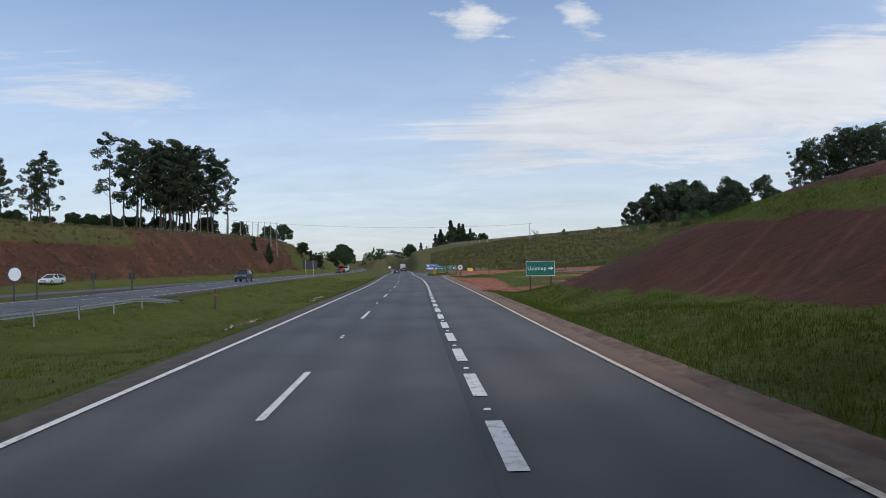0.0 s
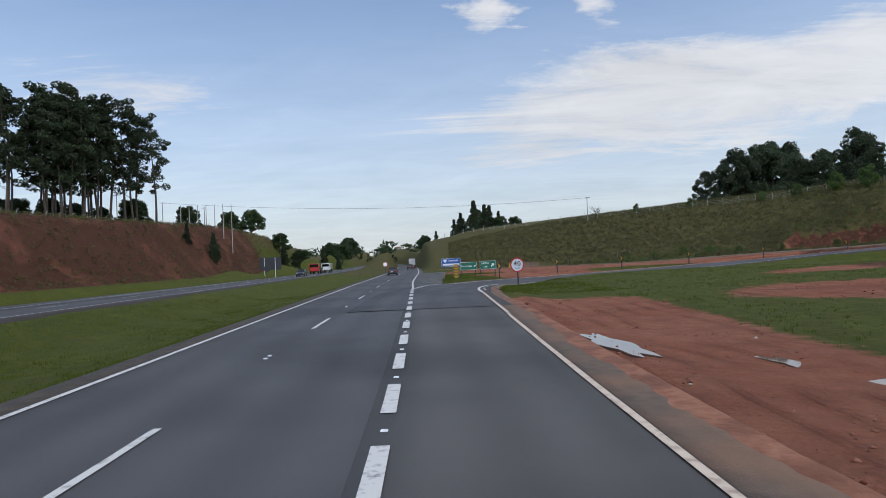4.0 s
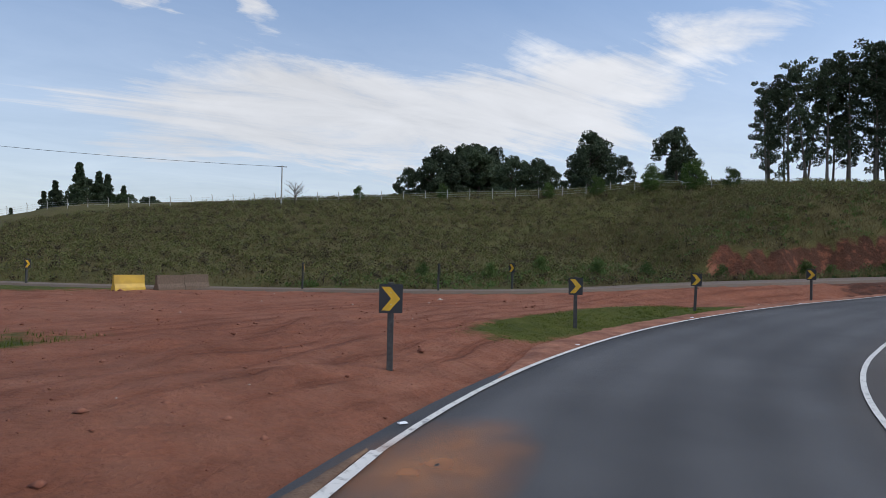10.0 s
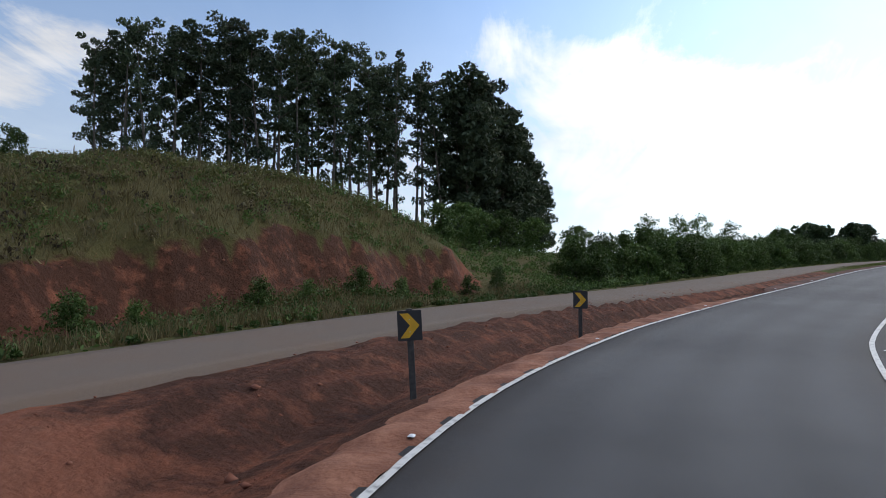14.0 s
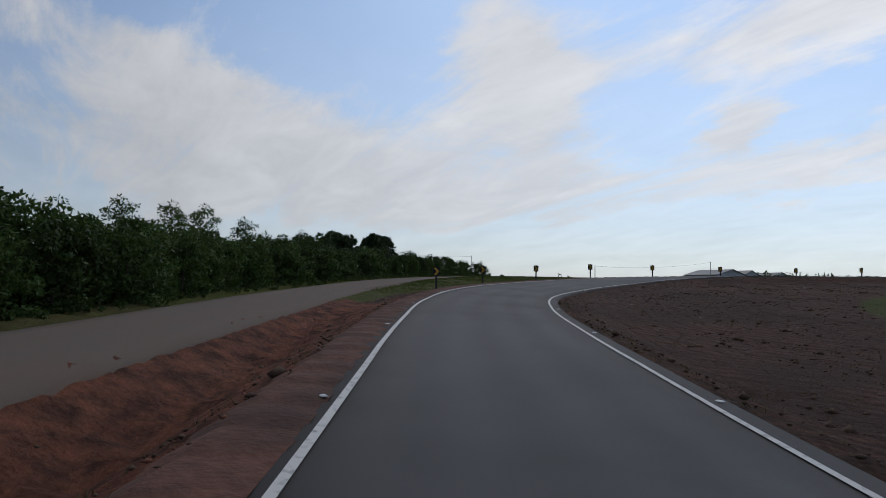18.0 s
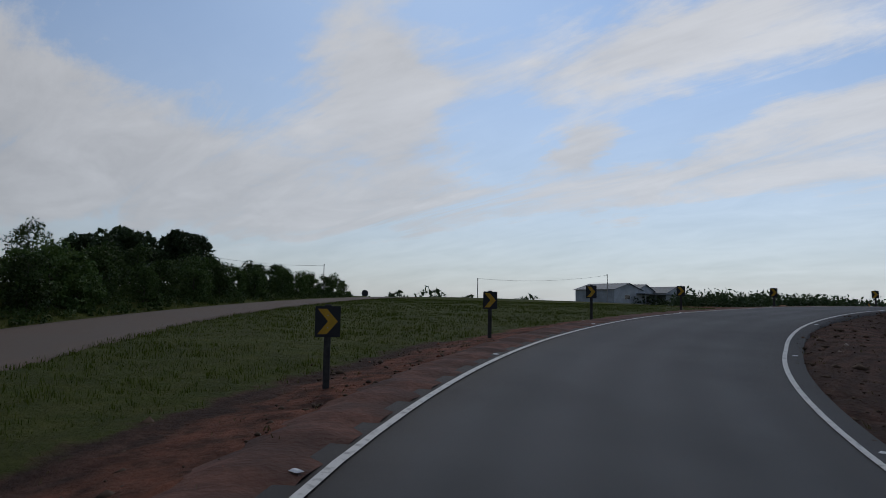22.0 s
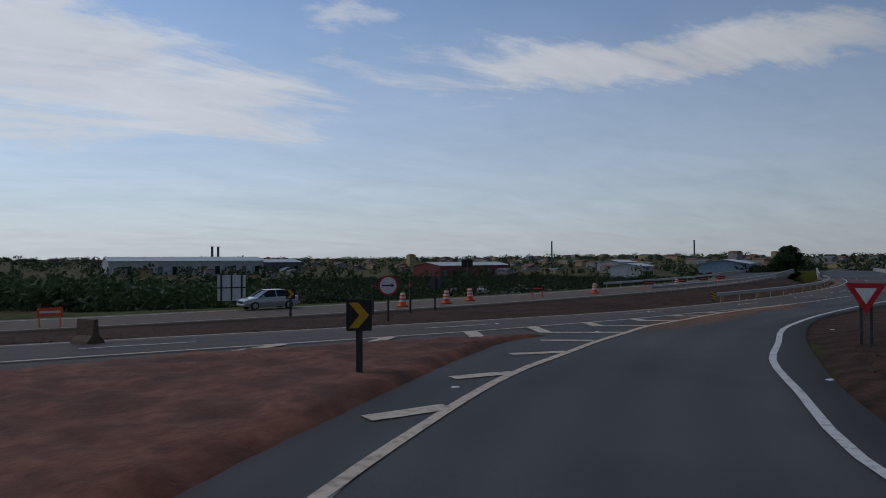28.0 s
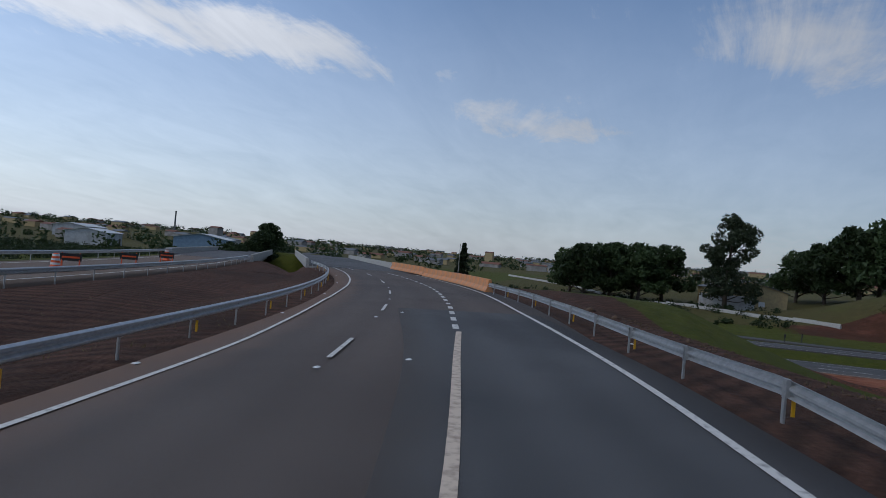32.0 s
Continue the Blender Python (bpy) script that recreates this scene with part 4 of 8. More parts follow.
def build_ground():
    xs, ys = steps(-80, 170, 1.1, 4300), steps(-6, 300, 1.1, 4300)
    gx, gy = np.meshgrid(xs, ys)
    x, y = gx.ravel(), gy.ravel()
    z, near, side = fields(x, y)
    on = np.max(near, 0)
    rough = 1 - on
    bump = tri_noise(x, y, 9.0, 3) * 0.06 + tri_noise(x, y, 3.1, 4) * 0.035
    inner = (np.abs(x - 70) < 130) & (np.abs(y - 120) < 160)
    z = z + bump * rough * (1.0 + 1.5 * smooth01((y - 208) / 30)) + rng.normal(0, 0.02, len(x)) * rough * inner
    for px, py, rx, ry, turn in PUDDLES:
        a = radians(turn)
        u, v = (x - px) * math.cos(a) + (y - py) * math.sin(a), -(x - px) * math.sin(a) + (y - py) * math.cos(a)
        w = 1 - smooth01((np.sqrt((u / rx) ** 2 + (v / ry) ** 2) - 0.6) / 0.9)
        z = z * (1 - w) + (surf1(px, py) - 0.10) * w
    # roads lie in the sheet, so it dips below them
    sunk = np.zeros(len(x))
    for (line, hl, hr, run, fall), s, n in zip(CORRIDORS, side, near):
        paved = 6.6 if line is MAIN else hr
        if line is RAMP:
            paved = np.where((y < 68) & (x < 130) & (x > 60), merge_width(x) + 0.1, hr)
        sunk = np.maximum(sunk, ((s > -hl - 0.2) & (s < paved + 0.2) & (n > 0.98)) * 1.0)
    gore = (x < -0.75) & (x > -9) & (y > 138) & (y < 217)
    z = np.where(gore, surf(x, y), z)
    sunk = np.maximum(sunk, gore * 1.0)
    heap = zone(x, y, 16, 183.5, 9, 5, 40)
    z = z + heap * (0.16 * tri_noise(x, y, 4.2, 9) + 0.10 * tri_noise(x, y, 2.3, 10)) * (1 - sunk)
    z = z - 0.16 * sunk
    nx, ny = len(xs), len(ys)
    i = np.arange(nx * ny).reshape(ny, nx)
    quads = np.stack([i[:-1, :-1], i[:-1, 1:], i[1:, 1:], i[1:, :-1]], -1).reshape(-1, 4)
    me = mesh_np("ground", np.stack([x, y, z], 1), quads, [GROUND], smooth=True)
    red, dark, dry, deep = cover_of(x, y, z, True)
    col = me.color_attributes.new("cover", "FLOAT_COLOR", "POINT")
    col.data.foreach_set("color", np.stack([np.clip(red, 0, 1), np.clip(dark, 0, 1), np.clip(dry, 0, 1), np.clip(deep, 0, 1)], 1).astype(np.float32).ravel())
    lat = np.clip(side[2] / 40 + 0.5, 0, 1)
    by = me.color_attributes.new("beside", "FLOAT_COLOR", "POINT")
    by.data.foreach_set("color", np.stack([lat, lat, lat, lat * 0 + 1], 1).astype(np.float32).ravel())
    tagged(new("ground", me), "grassy roadside land with red earth and brown tilled soil", "ground", kind="structure")


build_ground()


# ---- roads ----
def ribbon(line, left, right, lift, cols=6, skirt=0.3):
    """A strip that follows the land along a line; left and right may vary along it."""
    n = len(line)
    left, right = np.broadcast_to(left, n), np.broadcast_to(right, n)
    rt = rights(line)
    u = np.linspace(0, 1, cols)
    off = left[:, None] + (right - left)[:, None] * u[None]
    x, y = line[:, None, 0] + rt[:, None, 0] * off, line[:, None, 1] + rt[:, None, 1] * off
    z = surf(x, y).reshape(n, cols) + lift
    v = np.stack([x, y, z], -1)
    if skirt:
        lo, hi = v[:, :1].copy(), v[:, -1:].copy()
        lo[..., 2] -= skirt
        hi[..., 2] -= skirt
        lo[..., :2] -= rt[:, None] * 0.10
        hi[..., :2] += rt[:, None] * 0.10
        v = np.concatenate([lo, v, hi], 1)
    c = v.shape[1]
    i = np.arange(n * c).reshape(n, c)
    quads = np.stack([i[:-1, :-1], i[:-1, 1:], i[1:, 1:], i[1:, :-1]], -1).reshape(-1, 4)
    return v.reshape(-1, 3), quads


def cut(line, a, b):
    """The stretch of a line between two distances along it."""
    s = along(line)
    return line[(s >= a) & (s <= b)]


def window(line, axis, a, b):
    return line[(line[:, axis] >= a) & (line[:, axis] <= b)]


def road(name, label, line, left, right, mat, lift, cols=6, dusty=(1.0, 1.0)):
    v, q = ribbon(line, left, right, lift, cols)
    me = mesh_np(name, v, q, [mat], smooth=False)
    n = len(line)
    lo, hi = np.broadcast_to(left, n), np.broadcast_to(right, n)
    u = np.r_[0, np.linspace(0, 1, cols), 1]
    lat = lo[:, None] + (hi - lo)[:, None] * u[None]
    rim_l, rim_r = (np.broadcast_to(d, n)[:, None] for d in dusty)
    edge = np.abs(u * 2 - 1)[None] * np.where(u[None] < 0.5, rim_l, rim_r) + 0 * lat
    at = me.color_attributes.new("lane", "FLOAT_COLOR", "POINT")
    at.data.foreach_set("color", np.stack([lat / 20 + 0.5, edge, 0 * lat, 1 + 0 * lat], -1).astype(np.float32).ravel())
    return tagged(new(name, me), label, "road", kind="structure")


def stripe(parent, name, line, off, width, mat, lift=0.046):
    v, q = ribbon(line, np.asarray(off) - width / 2, np.asarray(off) + width / 2, lift, 2, 0)
    return part(name, mesh_np(name, v, q, [mat]), None, parent)


def dashes(parent, name, line, off, width, long, gap, mat, first=0.0, lift=0.046):
    s = along(line)
    at = first
    while at + long < s[-1]:
        seg = np.array([[np.interp(d, s, line[:, k]) for k in range(3)] for d in np.linspace(at, at + long, 4)])
        stripe(parent, name, seg, off, width, mat, lift)
        at += long + gap


hw_near = window(HW, 1, -120, 420)
highway = road("road_highway", "dark two-lane asphalt highway with white lane markings", HW, -7.55, 0.9, ASPHALT, 0.030, 6, (1.0, 0.0))
exit_line = spline([(1.15, 0, 0), (-0.9, 60, 0.15), (-2.2, 100, 0.2), (-3.4, 138, 0.3), (-4.1, 168, 0.3), (-5.0, 205, 0.3), (-5.4, 216, 0.3)], 1.5)
exit_line[:, 0] = np.interp(exit_line[:, 1], HW[:, 1], HW[:, 0])
exit_right = np.interp(exit_line[:, 1], [0, 28, 60, 90, 128, 136, 142, 146, 150, 152, 154, 170, 205, 216], [3.8, 4.0, 4.1, 4.1, 5.6, 6.6, 7.6, 7.6, 5.6, 4.2, 3.2, 3.7, 5.0, 5.2])
approach = window(HW, 1, -120, 4)
road("road_shoulder", "dark asphalt exit lane beside the highway", np.r_[approach[:-1], exit_line], -0.3, np.r_[np.full(len(approach) - 1, 3.8), exit_right], GREY_ASPHALT, np.interp(np.r_[approach[:-1], exit_line][:, 1], [118, 132], [0.036, 0.004])[:, None], 6, (0.0, 0.7))
opposite = road("road_opposite", "grey two-lane asphalt carriageway of the opposite direction", OPP, -4.6, 4.6, ASPHALT, 0.030)
ramp_edge_off = np.where((RAMP[:, 1] < 62) & (RAMP[:, 0] > 60), np.minimum(ramp_in_off + 0.55, merge_width(RAMP[:, 0]) + 0.75), ramp_in_off + 0.55)
ramp_road = road("road_ramp", "dark asphalt loop ramp with white edge lines", RAMP, ramp_out_off - np.interp(S_RAMP, [60, 75, 150, 165, 252, 262, 270, 278, 292, 312], [0.5, 0.22, 0.22, 0.42, 0.42, 1.3, 1.8, 2.2, 2.6, 0.4]), ramp_edge_off, ASPHALT, np.interp(along(RAMP), [40, 60, 266, 276], [0.062, 0.042, 0.042, 0.064])[:, None], 8, (np.interp(S_RAMP, [55, 80], [0.0, 1.0]), 1.0))
main_line = np.r_[MAIN]
mr = np.interp(main_line[:, 0], [20, 60, 95, 112, 125, 140], [8.4, 8.0, 7.0, 6.5, 6.3, 6.3])
main_road = road("road_overpass_approach", "wide brownish asphalt road climbing to the overpass", main_line, -3.9, mr, DUSTY_ASPHALT, 0.036, 6, (1.0, 0.0))
road("road_main_west", "grey asphalt road beyond the overpass", MAIN_W, -5.5, 5.5, ASPHALT, 0.03)
twin_road = road("road_twin", "grey asphalt second carriageway beside a soil bank", TWIN, -4.8, 4.8, OLD_ASPHALT, 0.03)
road("road_twin_west", "grey asphalt second carriageway beyond the overpass", TWIN_W, -4.8, 4.8, ASPHALT, 0.03)
service = road("road_service", "narrow dusty brown service road", SERVICE, np.interp(SERVICE[:, 0], [45, 55, 75, 90, 106, 130, 152, 170], [-1.1, -2.4, -2.5, -2.3, -1.5, -1.7, -2.8, -2.5]), np.interp(SERVICE[:, 0], [45, 55, 75, 90, 106, 130, 152, 170], [1.6, 2.6, 3.3, 4.0, 4.6, 4.8, 4.0, 3.3]), OLD_ASPHALT, 0.03, 8)
road("road_field", "narrow grey side road beside the grass", FIELD_ROAD, -2.4, 2.4, ASPHALT, 0.036, 4)

# highway paint
stripe(highway, "edge_line", hw_near, -6.75, 0.16, PAINT)
for k in range(-2, 16):
    stripe(highway, "lane_dash", np.array([[np.interp(d, HW[:, 1], HW[:, 0]), d, 0.0] for d in np.linspace(10.2 + 19.3 * k, 14.8 + 19.3 * k, 4)]), -3.55, 0.14, PAINT)
for k in range(0, 32):
    stripe(highway, "exit_dash", np.array([[np.interp(d, HW[:, 1], HW[:, 0]), d, 0.0] for d in np.linspace(3.1 + 4.25 * k, 5.5 + 4.25 * k, 3)]), 0.0, 0.26, PAINT, 0.052 if k < 24 else 0.078)
stripe(highway, "edge_line", window(HW, 1, 194, 420), 0.05, 0.18, PAINT)
stripe(opposite, "edge_line", window(OPP, 1, -120, 420), 3.5, 0.15, PAINT)
stripe(opposite, "edge_line", window(OPP, 1, -120, 420), -3.6, 0.15, PAINT)
dashes(opposite, "lane_dash", window(OPP, 1, 20, 330), 0.0, 0.13, 4.0, 9.0, PAINT, 2.0)
# ramp paint
s_ramp = along(RAMP)
EDGE_RIGHT = spline([(5.0, -60, 0), (4.5, 0, 0), (4.3, 12, 0), (4.1, 28, 0), (3.95, 41, 0), (3.65, 56, 0), (3.3, 72, 0), (2.75, 90, 0), (2.4, 112, 0), (2.25, 126, 0), (2.2, 133, 0), (2.85, 139.6, 0), (3.8, 143.4, 0), (4.9, 147.2, 0), (7.4, 152.6, 0), (10.6, 157.8, 0), (13.8, 162.3, 0), (16.6, 165.0, 0)], 1.2)
stripe(highway, "edge_line", window(EDGE_RIGHT, 1, -60, 111), 0.0, 0.14, DUSTY_PAINT, 0.056)
stripe(highway, "edge_line", window(EDGE_RIGHT, 1, 109, 128), 0.0, 0.16, DUSTY_PAINT, 0.078)
apron_line = window(EDGE_RIGHT, 1, 116, 166)
road("road_apron", "dark asphalt along the inner edge of the exit bend", apron_line, -0.25, 0.95, ASPHALT, 0.044, 4, (0.0, 1.0))
stripe(ramp_road, "edge_line", window(EDGE_RIGHT, 1, 127, 166), 0.0, 0.20, PAINT, 0.074)
GORE_LEFT = spline([(-3.25, 138.4, 0), (-3.85, 148, 0), (-4.3, 156, 0), (-4.75, 168, 0), (-5.7, 195, 0)], 1.5)
GORE_RIGHT = spline([(-3.2, 138.7, 0), (-2.45, 144.6, 0), (-1.5, 150.4, 0), (-0.4, 153.5, 0), (1.6, 157.9, 0), (3.2, 160.9, 0), (4.6, 163.1, 0), (5.8, 164.7, 0), (9.2, 168.6, 0), (13.1, 172.7, 0)], 1.2)
stripe(highway, "edge_line", GORE_LEFT, 0.0, 0.18, PAINT, 0.084)
stripe(ramp_road, "edge_line", GORE_RIGHT, 0.0, 0.20, PAINT, 0.086)
RAMP_OUT, RAMP_IN = shifted(RAMP, ramp_out_off), shifted(RAMP, ramp_in_off)
stripe(ramp_road, "edge_line", RAMP_OUT[(RAMP_OUT[:, 0] > 13.1) & (S_RAMP > 40) & ((RAMP[:, 1] > 63) | (RAMP[:, 0] > 134.5))], 0.0, 0.14, PAINT, 0.066)
stripe(ramp_road, "edge_line", RAMP_IN[(RAMP_IN[:, 0] > 19.2) & (S_RAMP > 40) & (RAMP_IN[:, 1] > 67.5)], 0.0, 0.14, PAINT, 0.066)
stripe(main_road, "edge_line", spline([tuple(RAMP_IN[(S_RAMP > 150) & (RAMP_IN[:, 1] > 67.5)][-1]), (130.6, 64.5, 0), (126.8, 61.1, 0), (123.5, 58.3, 0), (120, 56.1, 0), (116, 53.6, 0), (112.4, 52.0, 0), (105.8, 49.4, 0), (99, 47.1, 0), (88.7, 44.1, 0), (70, 37.4, 0), (55, 31.5, 0), (42, 24.8, 0), (30, 17.4, 0)], 1.5), 0.0, 0.18, PAINT, 0.076)
stripe(main_road, "edge_line", spline([(200, 45.4, 0), (165, 44.2, 0), (141, 43.0, 0), (129.4, 42.2, 0), (119.9, 41.5, 0), (115.2, 40.8, 0), (108.9, 39.5, 0), (99, 36.95, 0), (94.5, 35.8, 0), (88, 34.0, 0), (82, 31.9, 0), (70, 27.3, 0), (57.5, 22.2, 0), (42, 14.2, 0), (30, 6.6, 0)]), 0.0, 0.14, PAINT, 0.076)
lane_line = MAIN[(MAIN[:, 0] < 200) & (MAIN[:, 0] > 29)]
s_lane = along(lane_line)
dashes(main_road, "lane_dash", lane_line, 0.0, 0.12, 3.5, 9.2, PAINT, float(s_lane[int(np.abs(lane_line[:, 0] - 102).argmin())] % 12.7), 0.070)
MID = spline([(175, 50.2, 0), (160, 49.2, 0), (141, 47.8, 0), (130, 47.45, 0), (123, 47.2, 0), (117, 46.8, 0), (112, 45.9, 0), (106.8, 44.8, 0), (97.2, 42.5, 0), (86.4, 39.4, 0), (82.2, 38.2, 0)], 1.5)
stripe(main_road, "gore_line", MID, 0.0, 0.18, DUSTY_PAINT, 0.078)
stripe(main_road, "gore_line", spline([(138.6, 63.9, 0), (137, 62.2, 0), (134.3, 59.7, 0), (130.4, 56.5, 0), (127.4, 54.6, 0), (124.5, 52.8, 0), (121.9, 51.4, 0), (119.3, 50.0, 0), (116.3, 48.9, 0), (113.1, 47.6, 0), (110.1, 46.45, 0), (106.5, 45.2, 0), (99.5, 43.2, 0)], 1.2), 0.0, 0.22, DUSTY_PAINT, 0.080)
dashes(main_road, "merge_dash", spline([(81.8, 38.0, 0), (70, 34.0, 0), (57, 28.8, 0), (42, 20.9, 0), (30, 13.2, 0)], 1.0), 0.0, 0.22, 1.4, 1.4, PAINT, 0.3, 0.078)
# chevron bars in the gore between the ramp and the main road
def bar(a, b, w, lift):
    stripe(main_road, "gore_bar", spline([(*a, 0), ((a[0] + b[0]) / 2, (a[1] + b[1]) / 2, 0), (*b, 0)], 0.5), 0.0, w, DUSTY_PAINT, lift)


for a, b, c in (((123.1, 47.3), (124.2, 49.7), (121.9, 51.3)), ((120.0, 47.1), (120.8, 48.8), (119.2, 49.9)), ((117, 46.9), (117.5, 48.1), (116.2, 48.8)), ((113.8, 46.4), (114.1, 47.2), (113.1, 47.5)), ((110.6, 45.8), (110.8, 46.3), (110.1, 46.4))):
    bar(a, b, 0.5, 0.083)
    bar(b, c, 0.32, 0.085)
for a, b, w in (((126.1, 47.4), (127.4, 50.2), 0.55), ((129.6, 47.6), (131.4, 49.6), 0.5), ((133.5, 47.7), (136.2, 49.6), 0.5), ((125.9, 51.6), (124.5, 52.6), 0.32), ((128.7, 53.9), (127.0, 54.3), 0.36), ((132, 56.4), (130.4, 56.5), 0.4), ((135.1, 59.0), (133.5, 58.9), 0.45)):
    bar(a, b, w, 0.083)
stripe(twin_road, "edge_line", TWIN, 3.6, 0.15, PAINT)
stripe(twin_road, "edge_line", TWIN, -3.6, 0.15, PAINT)


# worn scraps of hatching in the exit gore
hatch_rng = np.random.default_rng(77)
for k in range(12):
    yy = 148.5 + 4.3 * k + hatch_rng.uniform(-0.4, 0.4)
    x0, x1 = float(np.interp(yy, HW[:, 1], HW[:, 0])) + 0.9, -1.5
    for q in range(hatch_rng.integers(7, 12)):
        a = hatch_rng.uniform(x0, x1 - 0.2)
        b = min(x1, a + hatch_rng.uniform(0.15, 0.6))
        dy = -0.12 * (a - x0) + hatch_rng.normal(0, 0.06)
        stripe(highway, "hatch_scrap", np.array([[a, yy + dy, 0.0], [(a + b) / 2, yy + dy - 0.03, 0.0], [b, yy + dy - 0.05, 0.0]]), 0.0, hatch_rng.uniform(0.05, 0.15), WORN_PAINT, 0.020)


# orange dust spilt on the asphalt
def spill_material():
    m = mat_of("spilt_dust", (0.42, 0.180, 0.075), (0.33, 0.135, 0.058), 1.5, 0.95)
    nt = m.node_tree
    N, L = nt.nodes.new, nt.links.new
    at, no, tc, mu, mr = N("ShaderNodeVertexColor"), N("ShaderNodeTexNoise"), N("ShaderNodeTexCoord"), N("ShaderNodeMath"), N("ShaderNodeMapRange")
    at.layer_name = "thick"
    no.inputs["Scale"].default_value, no.inputs["Detail"].default_value = 1.4, 8
    L(tc.outputs["Object"], no.inputs["Vector"])
    mu.operation = "MULTIPLY"
    L(at.outputs[0], mu.inputs[0]), L(no.outputs[0], mu.inputs[1])
    mr.inputs[1].default_value, mr.inputs[2].default_value, mr.inputs[4].default_value = 0.05, 0.60, 0.62
    L(mu.outputs[0], mr.inputs[0]), L(mr.outputs[0], nt.nodes["Principled BSDF"].inputs["Alpha"])
    return m


SPILT = spill_material()


def spill(label, x, y, long, wide, turn, lift=0.075):
    c, s = math.cos(radians(turn)), math.sin(radians(turn))
    n, k = 36, 10
    rr, aa = np.meshgrid(np.linspace(0.02, 1, k), np.arange(n) * 2 * math.pi / n, indexing="ij")
    u, v = rr * np.cos(aa) * long, rr * np.sin(aa) * wide
    px, py = (x + u * c - v * s).ravel(), (y + u * s + v * c).ravel()
    i = np.arange(n * k).reshape(k, n)
    quads = np.stack([i[:-1], np.roll(i[:-1], -1, 1), np.roll(i[1:], -1, 1), i[1:]], -1).reshape(-1, 4)
    me = mesh_np("dust", np.stack([px, py, surf(px, py) + lift], 1), quads, [SPILT])
    at = me.color_attributes.new("thick", "FLOAT_COLOR", "POINT")
    w = 1 - rr.ravel() ** 1.5
    at.data.foreach_set("color", np.stack([w, w, w, w * 0 + 1], 1).astype(np.float32).ravel())
    tagged(new("spilt_dust", me), label, "dust", kind="structure")


spill("orange dust spilt along the gore on the asphalt", 114.5, 48.6, 9.0, 1.9, 21)
spill("orange dust spilt along the gore on the asphalt", 104.5, 45.2, 8.5, 1.6, 16)
spill("orange dust spilt on the ramp's edge", 13.6, 171.8, 3.4, 1.5, 38)
# ---- trees ----
def leaves(points, size, r, squash=1.0):
    """Small leaf quads of random turn at the points."""
    n = len(points)
    a = r.normal(size=(n, 3))
    a /= np.linalg.norm(a, axis=1)[:, None]
    b = np.cross(a, r.normal(size=(n, 3)))
    b /= np.linalg.norm(b, axis=1)[:, None] + 1e-9
    s = (size * r.uniform(0.6, 1.4, n))[:, None]
    p = np.asarray(points)
    v = np.stack([p - a * s - b * s * 0.3 * squash, p + a * s * 0.2 - b * s * 0.5 * squash, p + a * s * 1.2, p + a * s * 0.1 + b * s * 0.5 * squash], 1).reshape(-1, 3)
    return v, np.arange(4 * n).reshape(n, 4)


def clump_points(centres, radii, per, r, shell=0.45):
    out = []
    for c, rad in zip(centres, radii):
        d = r.normal(size=(per, 3))
        d /= np.linalg.norm(d, axis=1)[:, None]
        k = shell + (1 - shell) * r.random(per) ** 0.6
        out.append(np.asarray(c) + d * (k * rad)[:, None] * np.array([1, 1, 0.72]))
    return np.concatenate(out)


def tree(name, label, height, crown, seed, leaf, bark, per=90, clumps=26, size=0.4, trunk=0.28, bare=0.35, group="", clump=(0.22, 0.42), wobble=0.15):
    """A tapered trunk, limbs that carry leaf clumps, and the clumps themselves; crown = (half-width, shape)."""
    r = np.random.default_rng(seed)
    half, shape = crown
    t = thing(name, label, "tree", group)
    lean = r.normal(0, 0.025, 2)
    hs = np.linspace(0, 1, 8)
    pts = [(lean[0] * h * height + wobble * math.sin(h * 5 + seed), lean[1] * h * height + wobble * math.cos(h * 4 + seed), h * height * 0.95) for h in hs]
    wood = Mb().tube([(pts[0][0], pts[0][1], -0.8)] + pts[1:], [trunk * (1.2 - h * 1.08) for h in hs], 8)
    cs, rs = [], []
    for k in range(clumps):
        g = (k + r.random()) / clumps
        if shape in ("euc", "pine"):
            g = g ** (0.62 if shape == "euc" else 0.8)
        f = bare + (1 - bare) * g
        if shape == "dome":
            w = half * math.sqrt(max(0.04, 1 - (g * 0.98) ** 2.4))
        elif shape == "pine":
            w = half * (0.30 + 0.70 * math.sin(math.pi * min(1.0, g * 0.80 + 0.16)))
        elif shape == "euc":
            w = half * (0.40 + 0.60 * math.sin(math.pi * min(1.0, g * 0.66 + 0.14)))
        elif shape == "cone":
            w = half * (1.02 - g)
        else:
            w = half * (0.35 + 0.65 * math.sin(math.pi * min(1.0, g * 0.78 + 0.17)))
        a = r.uniform(0, 2 * math.pi)
        d = w * math.sqrt(r.random()) * 0.9
        px, py = float(np.interp(f, hs, [p[0] for p in pts])), float(np.interp(f, hs, [p[1] for p in pts]))
        c = (px + d * math.cos(a), py + d * math.sin(a), f * height + float(r.normal(0, 0.2)))
        cs.append(c)
        rs.append(half * r.uniform(*clump) * (0.6 if shape == "cone" and g > 0.7 else 1.0))
        if d > half * 0.2 and k % 2 == 0:
            z0 = c[2] - d * r.uniform(0.35, 0.7)
            wood.tube([(px, py, max(z0, height * 0.10)), ((px + c[0]) / 2, (py + c[1]) / 2, (z0 + c[2]) / 2 + 0.15), c], [trunk * 0.30, trunk * 0.20, trunk * 0.07], 5)
    part("trunk", wood.mesh("trunk", [bark], True), None, t)
    v, q = leaves(clump_points(cs, rs, per, r), size, r)
    part("crown", mesh_np("crown", v, q, [leaf]), None, t)
    return t


